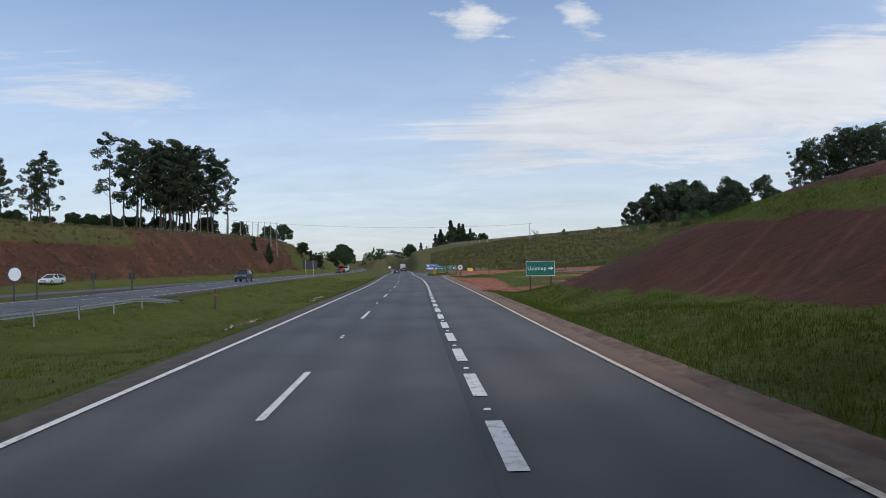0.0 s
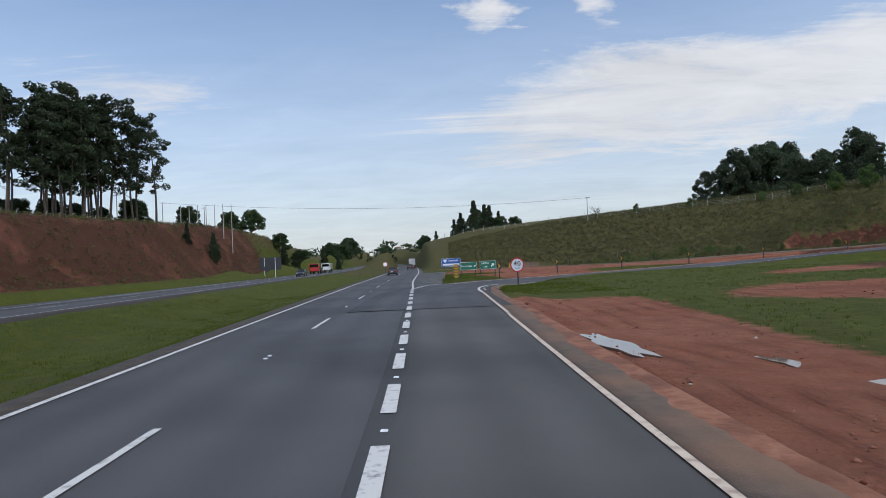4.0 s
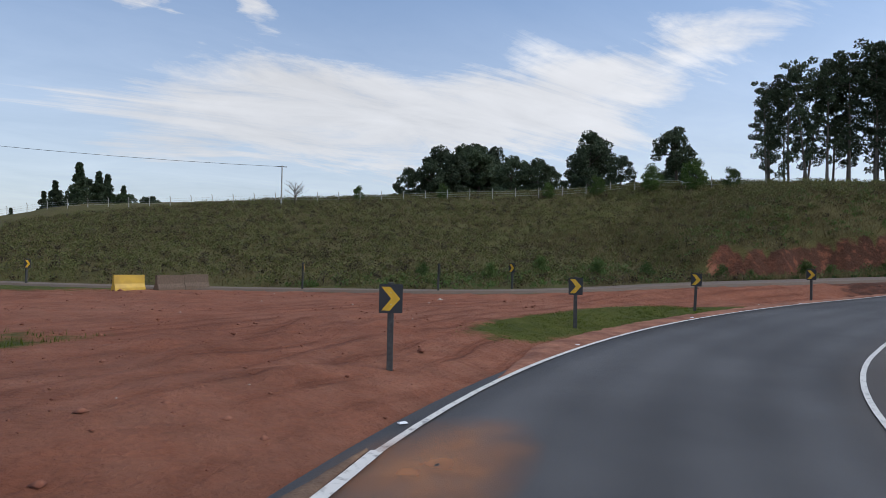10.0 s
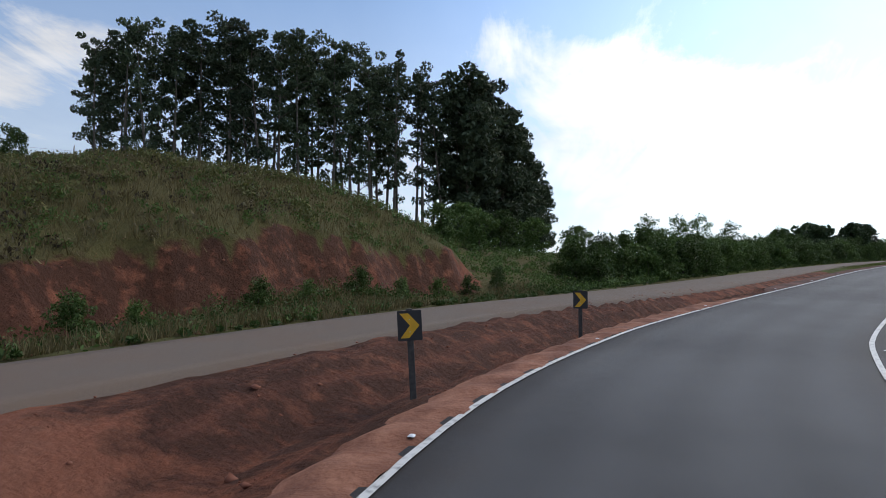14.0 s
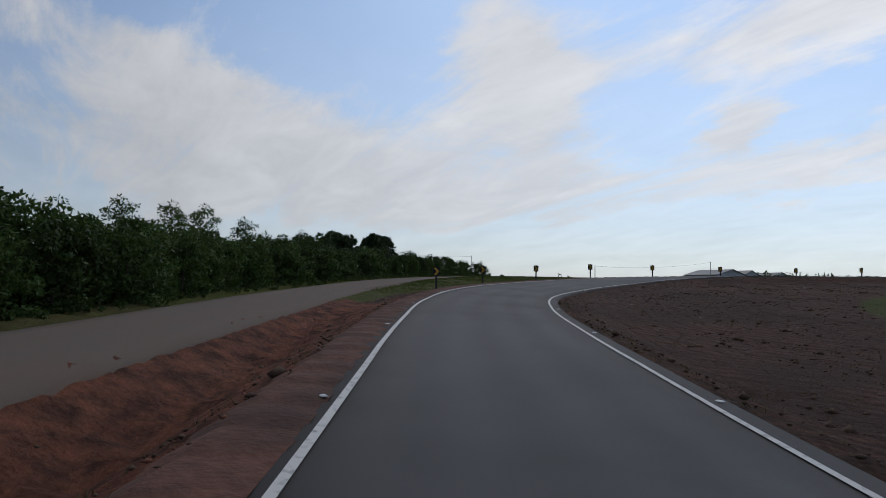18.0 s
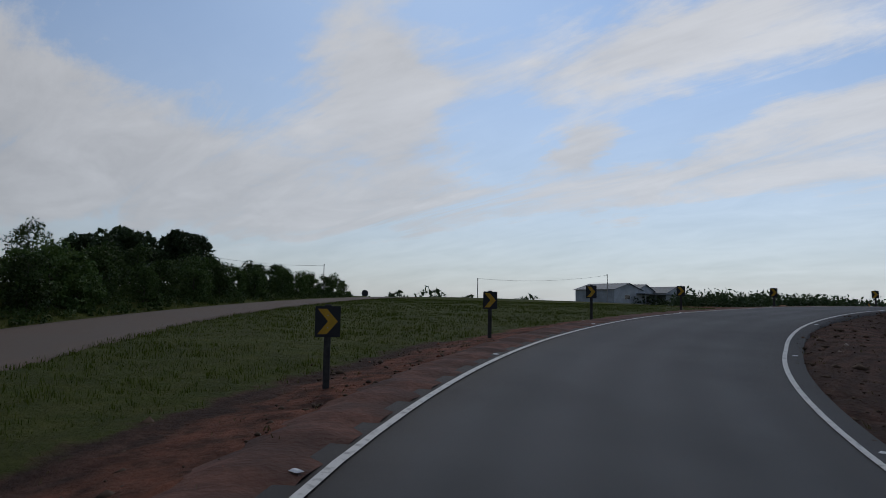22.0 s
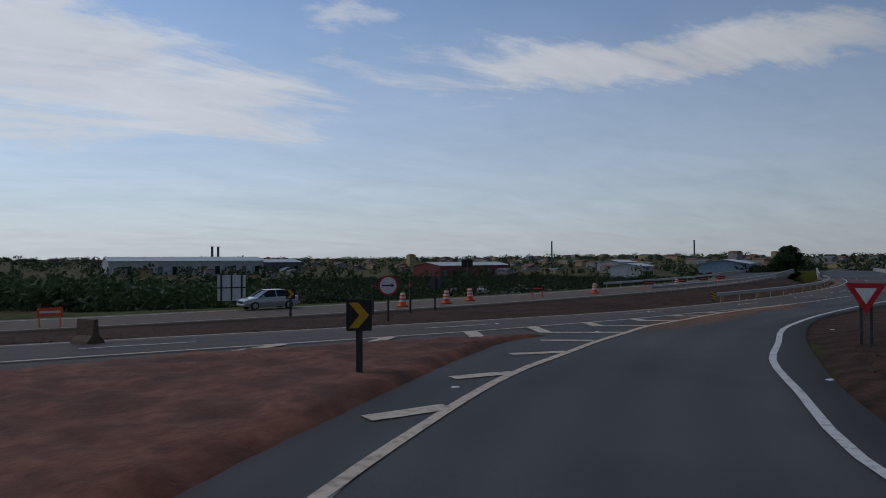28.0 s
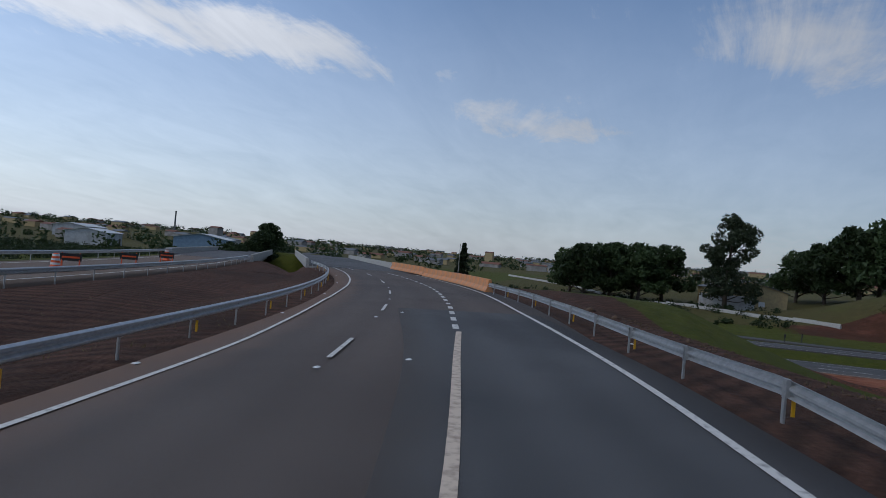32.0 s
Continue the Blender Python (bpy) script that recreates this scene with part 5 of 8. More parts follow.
def plant(proto, x, y, s=1.0, turn=None, dz=0.0, label=""):
    o = copy_thing(proto, Matrix.LocRotScale((x, y, surf1(x, y) + dz), Euler((0, 0, random.uniform(0, 6.28) if turn is None else turn)), None))
    o.scale = (s, s, s)
    if label:
        o["label"] = label
    return o


def drop_proto(*obs):
    for ob in obs:
        for o in (*ob.children_recursive, ob):
            bpy.data.objects.remove(o)


EUC = "tall slender eucalyptus with dark drooping foliage on the hill"
euc = [tree("eucalyptus_tree", EUC, 28, (3.7, "euc"), 11 + k, LEAF_EUC, PALE_BARK, 90, 36, 0.25, 0.24, bare=0.20, group="eucalyptus grove on the hill", clump=(0.20, 0.38)) for k in range(4)]
for k in range(46):
    row, col = divmod(k, 16)
    f = col / 15.0
    x, y = 145 + 23 * f + row * 5.2 + random.uniform(-1, 1), 254 - 58 * f + row * 3.4 + random.uniform(-1.2, 1.2)
    h = 0.84 + 0.29 * math.sin(math.pi * (0.10 + 0.72 * f)) + random.uniform(-0.04, 0.06)
    plant(euc[k % 4], x, y, h)
mass = tree("eucalyptus_tree", "broad eucalyptus with dense dark foliage down to the ground", 26, (5.6, "tall"), 19, LEAF_EUC, PALE_BARK, 150, 70, 0.36, 0.34, bare=0.06, group="eucalyptus grove on the hill", clump=(0.24, 0.40))
for x, y, s in ((168, 196, 1.22), (173, 192.5, 1.2), (179, 189.5, 1.08), (184, 187, 0.92), (189, 184, 0.72), (193, 181.5, 0.55), (178, 196, 1.05), (186, 193, 0.85)):
    plant(mass, x, y, s)
drop_proto(mass, *euc)
dome = tree("broadleaf_tree", "large rounded dark green tree on the hill crest", 19, (7.4, "dome"), 21, LEAF_EUC, BARK, 150, 72, 0.32, 0.45, bare=0.14, group="trees on the hill crest", clump=(0.14, 0.28))
for x, y, s in ((132, 372, 1.15), (142, 380, 1.4), (152, 388, 1.5), (163, 392, 1.4), (174, 384, 1.2), (124, 372, 1.0), (118, 380, 0.9), (136, 386, 1.4), (147, 376, 1.35), (158, 380, 1.4), (168, 396, 1.35), (184, 380, 1.1), (140, 345, 0.95), (147, 340, 0.9), (142, 309, 1.12), (149, 313, 1.0), (152, 322, 1.0), (147, 281, 1.0), (136, 290, 0.62), (158, 292, 0.7)):
    plant(dome, x, y, s)
PINE = "tall pine with bare lower trunk and layered dark crown"
pine = [tree("pine_tree", PINE, 31, (6.6, "pine"), 31 + k, LEAF_PINE, BARK, 105, 38, 0.30, 0.28, bare=0.30, group="pine stand above the red cutting", clump=(0.13, 0.25), wobble=0.5) for k in range(4)]
plant(pine[0], -82, 263, 1.0)
for k in range(27):
    a = random.random() * 0.66
    plant(pine[k % 4], -86 - 34 * a - random.uniform(0, 5), 258 - 34 * a + random.uniform(-9, 9), random.uniform(0.9, 1.17))
for k in range(11):
    plant(pine[k % 4], -124 - random.uniform(0, 22), 196 + k * 2.4, random.uniform(0.66, 0.86))
drop_proto(*pine)
oak = tree("broadleaf_tree", "spreading green tree with a flat crown", 9, (5.2, "dome"), 41, LEAF_DARK, BARK, 110, 44, 0.34, 0.28, bare=0.25, clump=(0.2, 0.34))
OAKS_W = [(-92, 270, 0.9), (-98, 285, 1.0), (-88, 300, 0.9), (-78, 312, 0.8), (-74, 325, 1.0), (-66, 335, 0.85), (-104, 250, 0.8), (-110, 262, 0.8), (-118, 240, 0.8), (-60, 345, 0.9), (-54, 380, 0.9), (-56, 420, 1.1)]
for x, y, s in OAKS_W:
    plant(oak, x, y, s, label="spreading green tree behind the red cutting")
for k in range(14):
    plant(oak, -102 - 2.9 * k + random.uniform(-1.5, 1.5), 268 - 5.0 * k + random.uniform(-4, 4), random.uniform(0.6, 0.85), label="dark undergrowth tree between the pines")
cone = tree("conifer_tree", "dark conical conifer with dense foliage", 12, (3.3, "cone"), 51, LEAF_PINE, BARK, 80, 70, 0.30, 0.2, bare=0.04, clump=(0.2, 0.34))
for x, y, s in ((-67, 248, 0.42), (-64, 258.5, 0.66), (-53, 290, 0.62), (-50, 296, 0.45), (-48, 330, 0.6), (-45, 345, 0.5)):
    plant(cone, x, y, s, label="small dark conifer on the red cutting")
for x, y, s in ((11.5, 364, 1.25), (6, 374, 1.0), (16, 368, 1.1), (3, 385, 0.9), (18.5, 374, 1.1), (-6, 402, 0.7), (23, 380, 0.9)):
    plant(cone, x, y, s, label="dark conifer at the foot of the bank")
for x, y, s in ((22, 372, 0.8), (30, 378, 0.75), (-12, 420, 0.8), (-70, 560, 1.2), (-78, 600, 1.3), (-86, 640, 1.5), (30, 430, 0.9), (12, 450, 1.0), (-70, 470, 0.9), (-62, 450, 0.9), (10, 520, 1.2), (-95, 700, 1.6), (-20, 640, 1.3), (-105, 760, 1.7)):
    plant(oak, x, y, s, label="round dark tree beside the distant highway")
for x, y, s in ((258, 88, 1.15), (266, 82, 1.2), (272, 92, 1.25), (284, 92, 1.4), (296, 96, 1.3), (300, 84, 1.2), (250, 96, 0.7), (244, 104, 0.6), (262, 70, 0.6), (268, 62, 0.55)):
    plant(oak, x, y, s, label="dark round tree behind the roadside hedge")
wisp = tree("slender_tree", "airy tree with sparse pale foliage above the hedge", 11, (4.6, "dome"), 61, LEAF_BUSH, BARK, 46, 40, 0.24, 0.2, bare=0.3, clump=(0.2, 0.32))
for x, y, s in ((206, 150, 0.85), (214, 144, 0.9), (222, 134, 0.8), (200, 158, 0.8), (236, 118, 0.75)):
    plant(wisp, x, y, s)
# across the valley, beyond the overpass
for x, y, s in ((-112, 18, 1.35), (-118, 26, 1.45), (-125, 34, 1.5), (-116, 36, 1.3), (-132, 24, 1.45), (-122, 12, 1.25), (-140, 16, 1.4), (-130, 44, 1.5), (-128, 104, 1.8), (-120, 112, 1.9), (-136, 96, 1.5), (-112, 122, 1.8), (-142, 114, 1.8), (-150, 90, 1.4)):
    plant(oak, x - 12, y + 4, s * 1.4, label="spreading dark green tree near the old building")
plant(dome, -118, 66, 1.5, label="tall open-crowned eucalyptus beside the old building")
for x, y, s in ((-20, -46, 0.9), (-28, -50, 1.0), (-40, -50, 0.95), (-52, -56, 0.8), (-16, -58, 0.8), (-60, -62, 0.8)):
    plant(oak, x, y, s, label="green tree beside the overpass")
for x, y, s in ((13, 370, 0.62), (19, 376, 0.55), (6, 380, 0.55), (25, 384, 0.45)):
    plant(dome, x, y, s, label="dark spreading tree at the foot of the bank")
plant(cone, -140, -26, 1.25, label="dark conifer beside the far road")
drop_proto(dome, wisp)

bush = [tree("bush", "leafy green bush in the roadside hedge", 5.2, (2.9, "dome"), 71 + k, LEAF_BUSH, BARK, 95, 34, 0.17, 0.10, bare=0.04, group="hedge along the service road", clump=(0.24, 0.42), wobble=0.05) for k in range(3)]
for k in range(92):
    f = k / 91.0
    s = 0.66 + 0.26 * random.random()
    i = 113 + 97 * f
    j = float(np.interp(i, [113, 119, 127.5, 142, 158, 176, 194, 210], [178, 172.5, 166, 156, 142.5, 127.5, 106.5, 83]))
    back = (0.0, 3.5, 0.5, 6.5)[k % 4]
    plant(bush[k % 3], i + back * 0.6 + random.uniform(-0.7, 0.7), j + back * 0.8 + random.uniform(-0.7, 0.7), s * (0.92 + 0.04 * back) * (1.0 - 0.35 * f))
for x, y, s in ((120, 194, 0.8), (123, 190, 0.85), (128, 192, 0.95), (132, 188, 0.95), (138, 184, 0.95), (143, 178, 0.9)):
    plant(bush[0], x, y, s)
for x, y, s in ((62, 203.4, 0.42), (65, 202.6, 0.3), (70.5, 200.4, 0.55), (73, 199.6, 0.4), (79, 197.2, 0.42), (82, 195.8, 0.32), (86.5, 194.2, 0.5), (91, 192.6, 0.4), (96, 190.8, 0.5), (100, 189, 0.45), (104, 187, 0.5), (50, 207, 0.5), (55, 206, 0.42), (40, 209.5, 0.4), (36, 214, 0.35), (46, 210, 0.5)):
    plant(bush[1], x, y, s * 0.62, label="small bush at the foot of the bank")
for x, y, s in ((96, 243, 0.8), (90, 250, 0.6), (101, 238, 0.9), (84, 256, 0.5), (70, 270, 0.5), (58, 282, 0.5), (105, 234, 0.6)):
    plant(bush[2], x, y, s, label="scrubby bush on the bank crest")
drop_proto(oak, cone, *bush)


# ---- low growth, too many to count ----
def blades(name, label, x, y, tall, wide, mat, lean=0.5, per=5, spread=0.10, seed=5):
    r = np.random.default_rng(seed)
    n = len(x)
    x, y = np.repeat(x, per) + r.normal(0, spread, n * per), np.repeat(y, per) + r.normal(0, spread, n * per)
    z = surf(x, y) - 0.05
    a = r.uniform(0, 2 * math.pi, n * per)
    h = tall * r.uniform(0.5, 1.3, n * per)
    w = wide * r.uniform(0.7, 1.3, n * per)
    ux, uy = np.cos(a) * w / 2, np.sin(a) * w / 2
    b = r.uniform(0, 2 * math.pi, n * per)
    l = lean * h * r.random(n * per)
    tx, ty = x + np.cos(b) * l, y + np.sin(b) * l
    v = np.stack([np.stack([x - ux, y - uy, z], 1), np.stack([x + ux, y + uy, z], 1), np.stack([tx + ux * 0.15, ty + uy * 0.15, z + h], 1), np.stack([tx - ux * 0.15, ty - uy * 0.15, z + h], 1)], 1).reshape(-1, 3)
    return tagged(new(name, mesh_np(name, v, np.arange(4 * n * per).reshape(-1, 4), [mat])), label, "grass", kind="stuff")


def scatter(n, x0, x1, y0, y1, want, seed):
    """Random places in a rectangle, kept where want(red, dark, dry) and no road lies there."""
    r = np.random.default_rng(seed)
    x, y = r.uniform(x0, x1, n), r.uniform(y0, y1, n)
    z, near, side = fields(x, y)
    off = np.ones(n, bool)
    for (line, hl, hr, run, fall), s, w in zip(CORRIDORS, side, near):
        off &= ~((s > -hl - 0.1) & (s < hr + 0.1) & (w > 0.98))
    red, dark, dry = cover_of(x, y, z)
    off &= ~((x < -0.95) & (x > -12) & (y > 120) & (y < 218))
    keep = off & (r.random(n) < want(red, dark, dry))
    return x[keep], y[keep]


GRASS = leaf_mat("grass_blades", (0.044, 0.066, 0.005), (0.098, 0.120, 0.012), 0.0)
DRY_GRASS = leaf_mat("dry_grass_blades", (0.090, 0.074, 0.028), (0.180, 0.140, 0.064), 0.0)
green = lambda red, dark, dry: np.clip(1 - 1.3 * red - 1.3 * dark - dry, 0, 1)
x, y = scatter(26000, 5.5, 22, 1, 62, green, 101)
blades("grass_verge", "green grass on the slope beside the exit lane", x, y, 0.17, 0.03, GRASS)
x, y = scatter(24000, -22, -8, 2, 150, green, 102)
blades("grass_median", "short green grass in the median", x, y, 0.12, 0.03, GRASS)
x, y = scatter(20000, -3, 12, 128, 200, green, 103)
blades("grass_gore", "green grass round the exit signs", x, y, 0.15, 0.03, GRASS)
x, y = scatter(9000, 18, 40, 176, 192, green, 104)
blades("grass_patch", "green grass patch beside the ramp", x, y, 0.10, 0.03, GRASS)
x, y = scatter(52000, 136, 196, 58, 145, green, 105)
blades("grass_field", "green grass field inside the bend of the service road", x, y, 0.15, 0.03, GRASS)
x, y = scatter(14000, 6, 60, 60, 170, green, 106)
blades("grass_island", "patchy grass inside the loop", x, y, 0.13, 0.04, GRASS)
rough = lambda red, dark, dry: np.clip(dry - 1.2 * red, 0, 1)
x, y = scatter(26000, 0, 130, 198, 300, rough, 107)
blades("grass_bank", "dry rough grass on the bank", x, y, 0.30, 0.08, DRY_GRASS, 1.3, 4, 0.25)
x, y = scatter(11000, 60, 125, 192, 235, rough, 108)
blades("reeds", "tall straw-coloured grass along the cut", x, y, 0.70, 0.05, DRY_GRASS, 0.9, 4, 0.25)
x, y = scatter(16000, 60, 150, 18, 180, lambda red, dark, dry: dark * 0.8, 109)
blades("dead_grass", "dead brown tufts on the tilled soil", x, y, 0.12, 0.03, DRY_GRASS, 1.0, 4, 0.08)


def scrub(name, label, n, x0, x1, y0, y1, want, mat, size, seed, per=36, leaf=0.09):
    r = np.random.default_rng(seed)
    x, y = scatter(n, x0, x1, y0, y1, want, seed)
    z = surf(x, y)
    v, q = leaves(clump_points(np.stack([x, y, z + size * 0.3], 1), size * r.uniform(0.4, 1.2, len(x)), per, r, 0.3), leaf, r)
    return tagged(new(name, mesh_np(name, v, q, [mat])), label, "shrubs", kind="stuff")


SCRUB = leaf_mat("scrub_leaves", (0.058, 0.072, 0.020), (0.155, 0.145, 0.050), 0.0)
scrub("corner_scrub", "leafy green scrub between the bank and the hedge", 520, 104, 140, 170, 204, lambda red, dark, dry: np.clip(1 - red, 0, 1), LEAF_BUSH, 1.0, 126, 60, 0.11)
scrub("bank_scrub", "low olive scrub on the bank", 7600, 0, 132, 206, 300, rough, SCRUB, 0.85, 111, 34, 0.10)
scrub("foot_scrub", "green weeds at the foot of the bank", 1500, 10, 125, 192, 214, rough, LEAF_BUSH, 0.6, 112)


def hedge_foot():
    """Weeds in a strip along the far side of the service road."""
    r = np.random.default_rng(113)
    n = 1500
    pick = SERVICE[(SERVICE[:, 0] > 60) & (SERVICE[:, 0] < 205)]
    k = r.integers(0, len(pick), n)
    rt = rights(pick)
    o = -(3.6 + 4.6 * r.random(n) ** 0.8)
    x, y = pick[k, 0] + rt[k, 0] * o + r.normal(0, 0.5, n), pick[k, 1] + rt[k, 1] * o + r.normal(0, 0.5, n)
    s = np.clip((-o - 2.6) * 0.16, 0.15, 0.8)
    v, q = leaves(clump_points(np.stack([x, y, surf(x, y) + s * 0.5], 1), s * r.uniform(0.7, 1.3, n), 40, r, 0.3), 0.085, r)
    tagged(new("hedge_foot", mesh_np("hedge_foot", v, q, [LEAF_BUSH])), "green weeds below the hedge", "shrubs", kind="stuff")


hedge_foot()
scrub("far_scrub", "dark scrub on the valley floor", 3600, -160, 260, -360, -60, lambda red, dark, dry: np.full(len(red), 0.9), LEAF_DARK, 3.2, 114, 46, 0.5)
scrub("west_scrub", "dark scrub beyond the highway", 420, -150, -62, -20, 78, lambda red, dark, dry: np.full(len(red), 0.7), LEAF_DARK, 1.6, 115, 46, 0.3)
scrub("crest_scrub", "scrub along the crest of the red cutting", 600, -96, -70, 100, 330, lambda red, dark, dry: np.full(len(red), 0.8), SCRUB, 0.9, 116, 36, 0.16)


def far_woods(name, label, n, r0, r1, a0, a1, tall, seed):
    """Clumped far woods along the skyline."""
    r = np.random.default_rng(seed)
    d, a = np.sqrt(r.uniform(r0**2, r1**2, n)), np.radians(r.uniform(a0, a1, n))
    x, y = 60 + d * np.sin(a), 60 + d * np.cos(a)
    z = surf(x, y)
    s = tall * r.uniform(0.5, 1.2, n)
    v, q = leaves(clump_points(np.stack([x, y, z + s * 0.45], 1), s * 0.75, 34, r, 0.5), tall * 0.16, r)
    return tagged(new(name, mesh_np(name, v, q, [LEAF_DARK])), label, "woods", kind="stuff")


far_woods("far_woods", "hazy dark woods along the skyline", 2200, 330, 1500, 95, 320, 9, 121)
far_woods("north_woods", "dark woods beside the distant highway", 260, 420, 1400, -24, 30, 9, 122)
scrub("hill_crest_scrub", "tall straw-coloured scrub on the hill crest below the grove", 900, 88, 150, 196, 258, rough, SCRUB, 1.5, 117, 60, 0.12)


def bare_tree(label, x, y, h, seed):
    r = np.random.default_rng(seed)
    t = thing("bare_tree", label, "tree", at=Matrix.Translation((x, y, surf1(x, y))))
    part("trunk", Mb().tube([(0, 0, -0.4), (0.08, 0, h * 0.3), (-0.05, 0.1, h * 0.6)], [0.16, 0.12, 0.07], 7), BARK, t)
    for k in range(16):
        a, z0 = r.uniform(0, 6.28), h * r.uniform(0.22, 0.58)
        w, u = h * r.uniform(0.25, 0.5), h * r.uniform(0.2, 0.42)
        e = (math.cos(a) * w, math.sin(a) * w, z0 + u)
        limb = Mb().tube([(0, 0, z0), (e[0] * 0.5, e[1] * 0.5, z0 + u * 0.62), e], [0.06, 0.04, 0.015], 5)
        for q in range(4):
            f = r.uniform(0.4, 1.0)
            b = (e[0] * f, e[1] * f, z0 + u * (0.3 + 0.7 * f) * 0.95)
            limb.tube([b, (b[0] + r.normal(0, 0.35), b[1] + r.normal(0, 0.35), b[2] + r.uniform(0.3, 0.8))], [0.022, 0.010], 4)
        part("limb", limb, BARK, t)


bare_tree("small leafless tree beside the pole on the hill crest", 45.5, 282.5, 4.6, 5)
scrub("dark_thicket", "dark green thicket beyond the second carriageway", 560, 118, 206, -56, -6, lambda red, dark, dry: np.full(len(red), 0.9), LEAF_DARK, 4.2, 118, 90, 0.40)
foot_line = spline([(48, 206.5, 0), (62, 201.5, 0), (78, 195.5, 0), (94, 188.6, 0), (106, 182.5, 0)], 0.5)
fr = np.random.default_rng(119)
fk = fr.integers(0, len(foot_line), 5200)
fo = fr.uniform(-1.8, 2.6, 5200)
frt = rights(foot_line)
blades("foot_grass", "tall straw-coloured weeds at the foot of the cut", foot_line[fk, 0] - frt[fk, 0] * fo, foot_line[fk, 1] - frt[fk, 1] * fo, 0.55, 0.05, DRY_GRASS, 0.6, 4, 0.25)
STRAW = leaf_mat("straw_clumps", (0.085, 0.066, 0.030), (0.150, 0.118, 0.058), 0.0)
scrub("straw_scrub", "straw-coloured dead clumps on the bank", 2600, 0, 132, 200, 300, rough, STRAW, 0.7, 120, 34, 0.10)
scrub("brown_scrub", "dark brown dead bracken on the bank", 2200, 0, 132, 200, 300, rough, leaf_mat("bracken", (0.030, 0.022, 0.013), (0.060, 0.042, 0.024), 0.0), 0.8, 123, 36, 0.10)
on_cut = lambda red, dark, dry: np.clip(red + dry, 0, 1)
scrub("cutting_straw", "straw-coloured tufts on the red cutting", 1900, -76, -60, 95, 340, on_cut, STRAW, 0.8, 124, 30, 0.12)
scrub("cutting_weeds", "dark weeds on the red cutting", 420, -76, -58, 95, 340, on_cut, SCRUB, 0.6, 125, 30, 0.12)


# ---- signs ----
BLACK = hex_mat("black_paint", (0.015, 0.015, 0.017), 0.5)
YELLOW = hex_mat("yellow_film", (0.66, 0.36, 0.012), 0.45)
GREEN = hex_mat("green_film", (0.004, 0.135, 0.075), 0.4)
BLUE = hex_mat("blue_film", (0.012, 0.085, 0.34), 0.4)
RED = hex_mat("red_film", (0.50, 0.012, 0.018), 0.4)
WHITE = hex_mat("white_film", (0.74, 0.75, 0.76), 0.45)
GREYBACK = hex_mat("sign_back", (0.035, 0.036, 0.04), 0.55)
POST = mat_of("dark_timber_post", (0.030, 0.028, 0.026), (0.060, 0.055, 0.05), 9.0, 0.8, bump=0.2)
BROWN_POST = mat_of("brown_timber_post", (0.090, 0.058, 0.036), (0.14, 0.09, 0.06), 9.0, 0.8, bump=0.2)
ORANGE = mat_of("orange_plastic", (0.80, 0.115, 0.022), (0.62, 0.085, 0.02), 5.0, 0.45)
ORANGE_WALL = mat_of("dusty_orange_plastic", (0.66, 0.235, 0.055), (0.48, 0.20, 0.075), 1.6, 0.6, c=(0.40, 0.22, 0.12), cscale=0.7)


def text_mesh(words, size, mat, name="lettering", spacing=1.0):
    cu = bpy.data.curves.new(name, "FONT")
    cu.body, cu.size, cu.align_x, cu.align_y, cu.extrude, cu.space_character, cu.resolution_u = words, size, "CENTER", "CENTER", 0.003, spacing, 3
    cu.offset = size * 0.012
    ob = new(name, cu)
    bpy.context.view_layer.update()
    me = bpy.data.meshes.new_from_object(ob.evaluated_get(bpy.context.evaluated_depsgraph_get()))
    bpy.data.objects.remove(ob)
    me.materials.clear()
    me.materials.append(mat)
    return me


UPRIGHT = Matrix.Rotation(math.pi / 2, 4, "X")   # letters drawn in x, y stand up facing -y


def letter(words, size, mat, parent, x, z, front, spacing=1.0):
    return part("lettering", text_mesh(words, size, mat, spacing=spacing), None, parent, at=Matrix.Translation((x, front, z)) @ UPRIGHT)


def outline(parent, name, pts, mat, y0, thick=0.004, at=None):
    """A flat outline of (x, z) points facing -y, standing proud of y0."""
    mb = Mb().loft([[(a, y0, b) for a, b in pts], [(a, y0 - thick, b) for a, b in pts]])
    return part(name, mb, mat, parent, at=at)


def round_rect(w, h, r, n=5):
    out = []
    for cx, cz, a0 in ((w / 2 - r, h / 2 - r, 0), (-w / 2 + r, h / 2 - r, 90), (-w / 2 + r, -h / 2 + r, 180), (w / 2 - r, -h / 2 + r, 270)):
        out += [(cx + r * math.cos(radians(a0 + 90 * k / n)), cz + r * math.sin(radians(a0 + 90 * k / n))) for k in range(n + 1)]
    return out


def lifted(pts, dx, dz):
    return [(a + dx, b + dz) for a, b in pts]


def disc(r, n=36):
    return [(r * math.cos(2 * math.pi * k / n), r * math.sin(2 * math.pi * k / n)) for k in range(n)]


def facing(x, y, to, z=None, tilt=0.0):
    """The pose of a sign at x, y whose face (-y) looks towards a point."""
    a = math.atan2(to[1] - y, to[0] - x)
    return Matrix.Translation((x, y, surf1(x, y) if z is None else z)) @ Matrix.Rotation(a + math.pi / 2, 4, "Z") @ Matrix.Rotation(radians(tilt), 4, "Y")


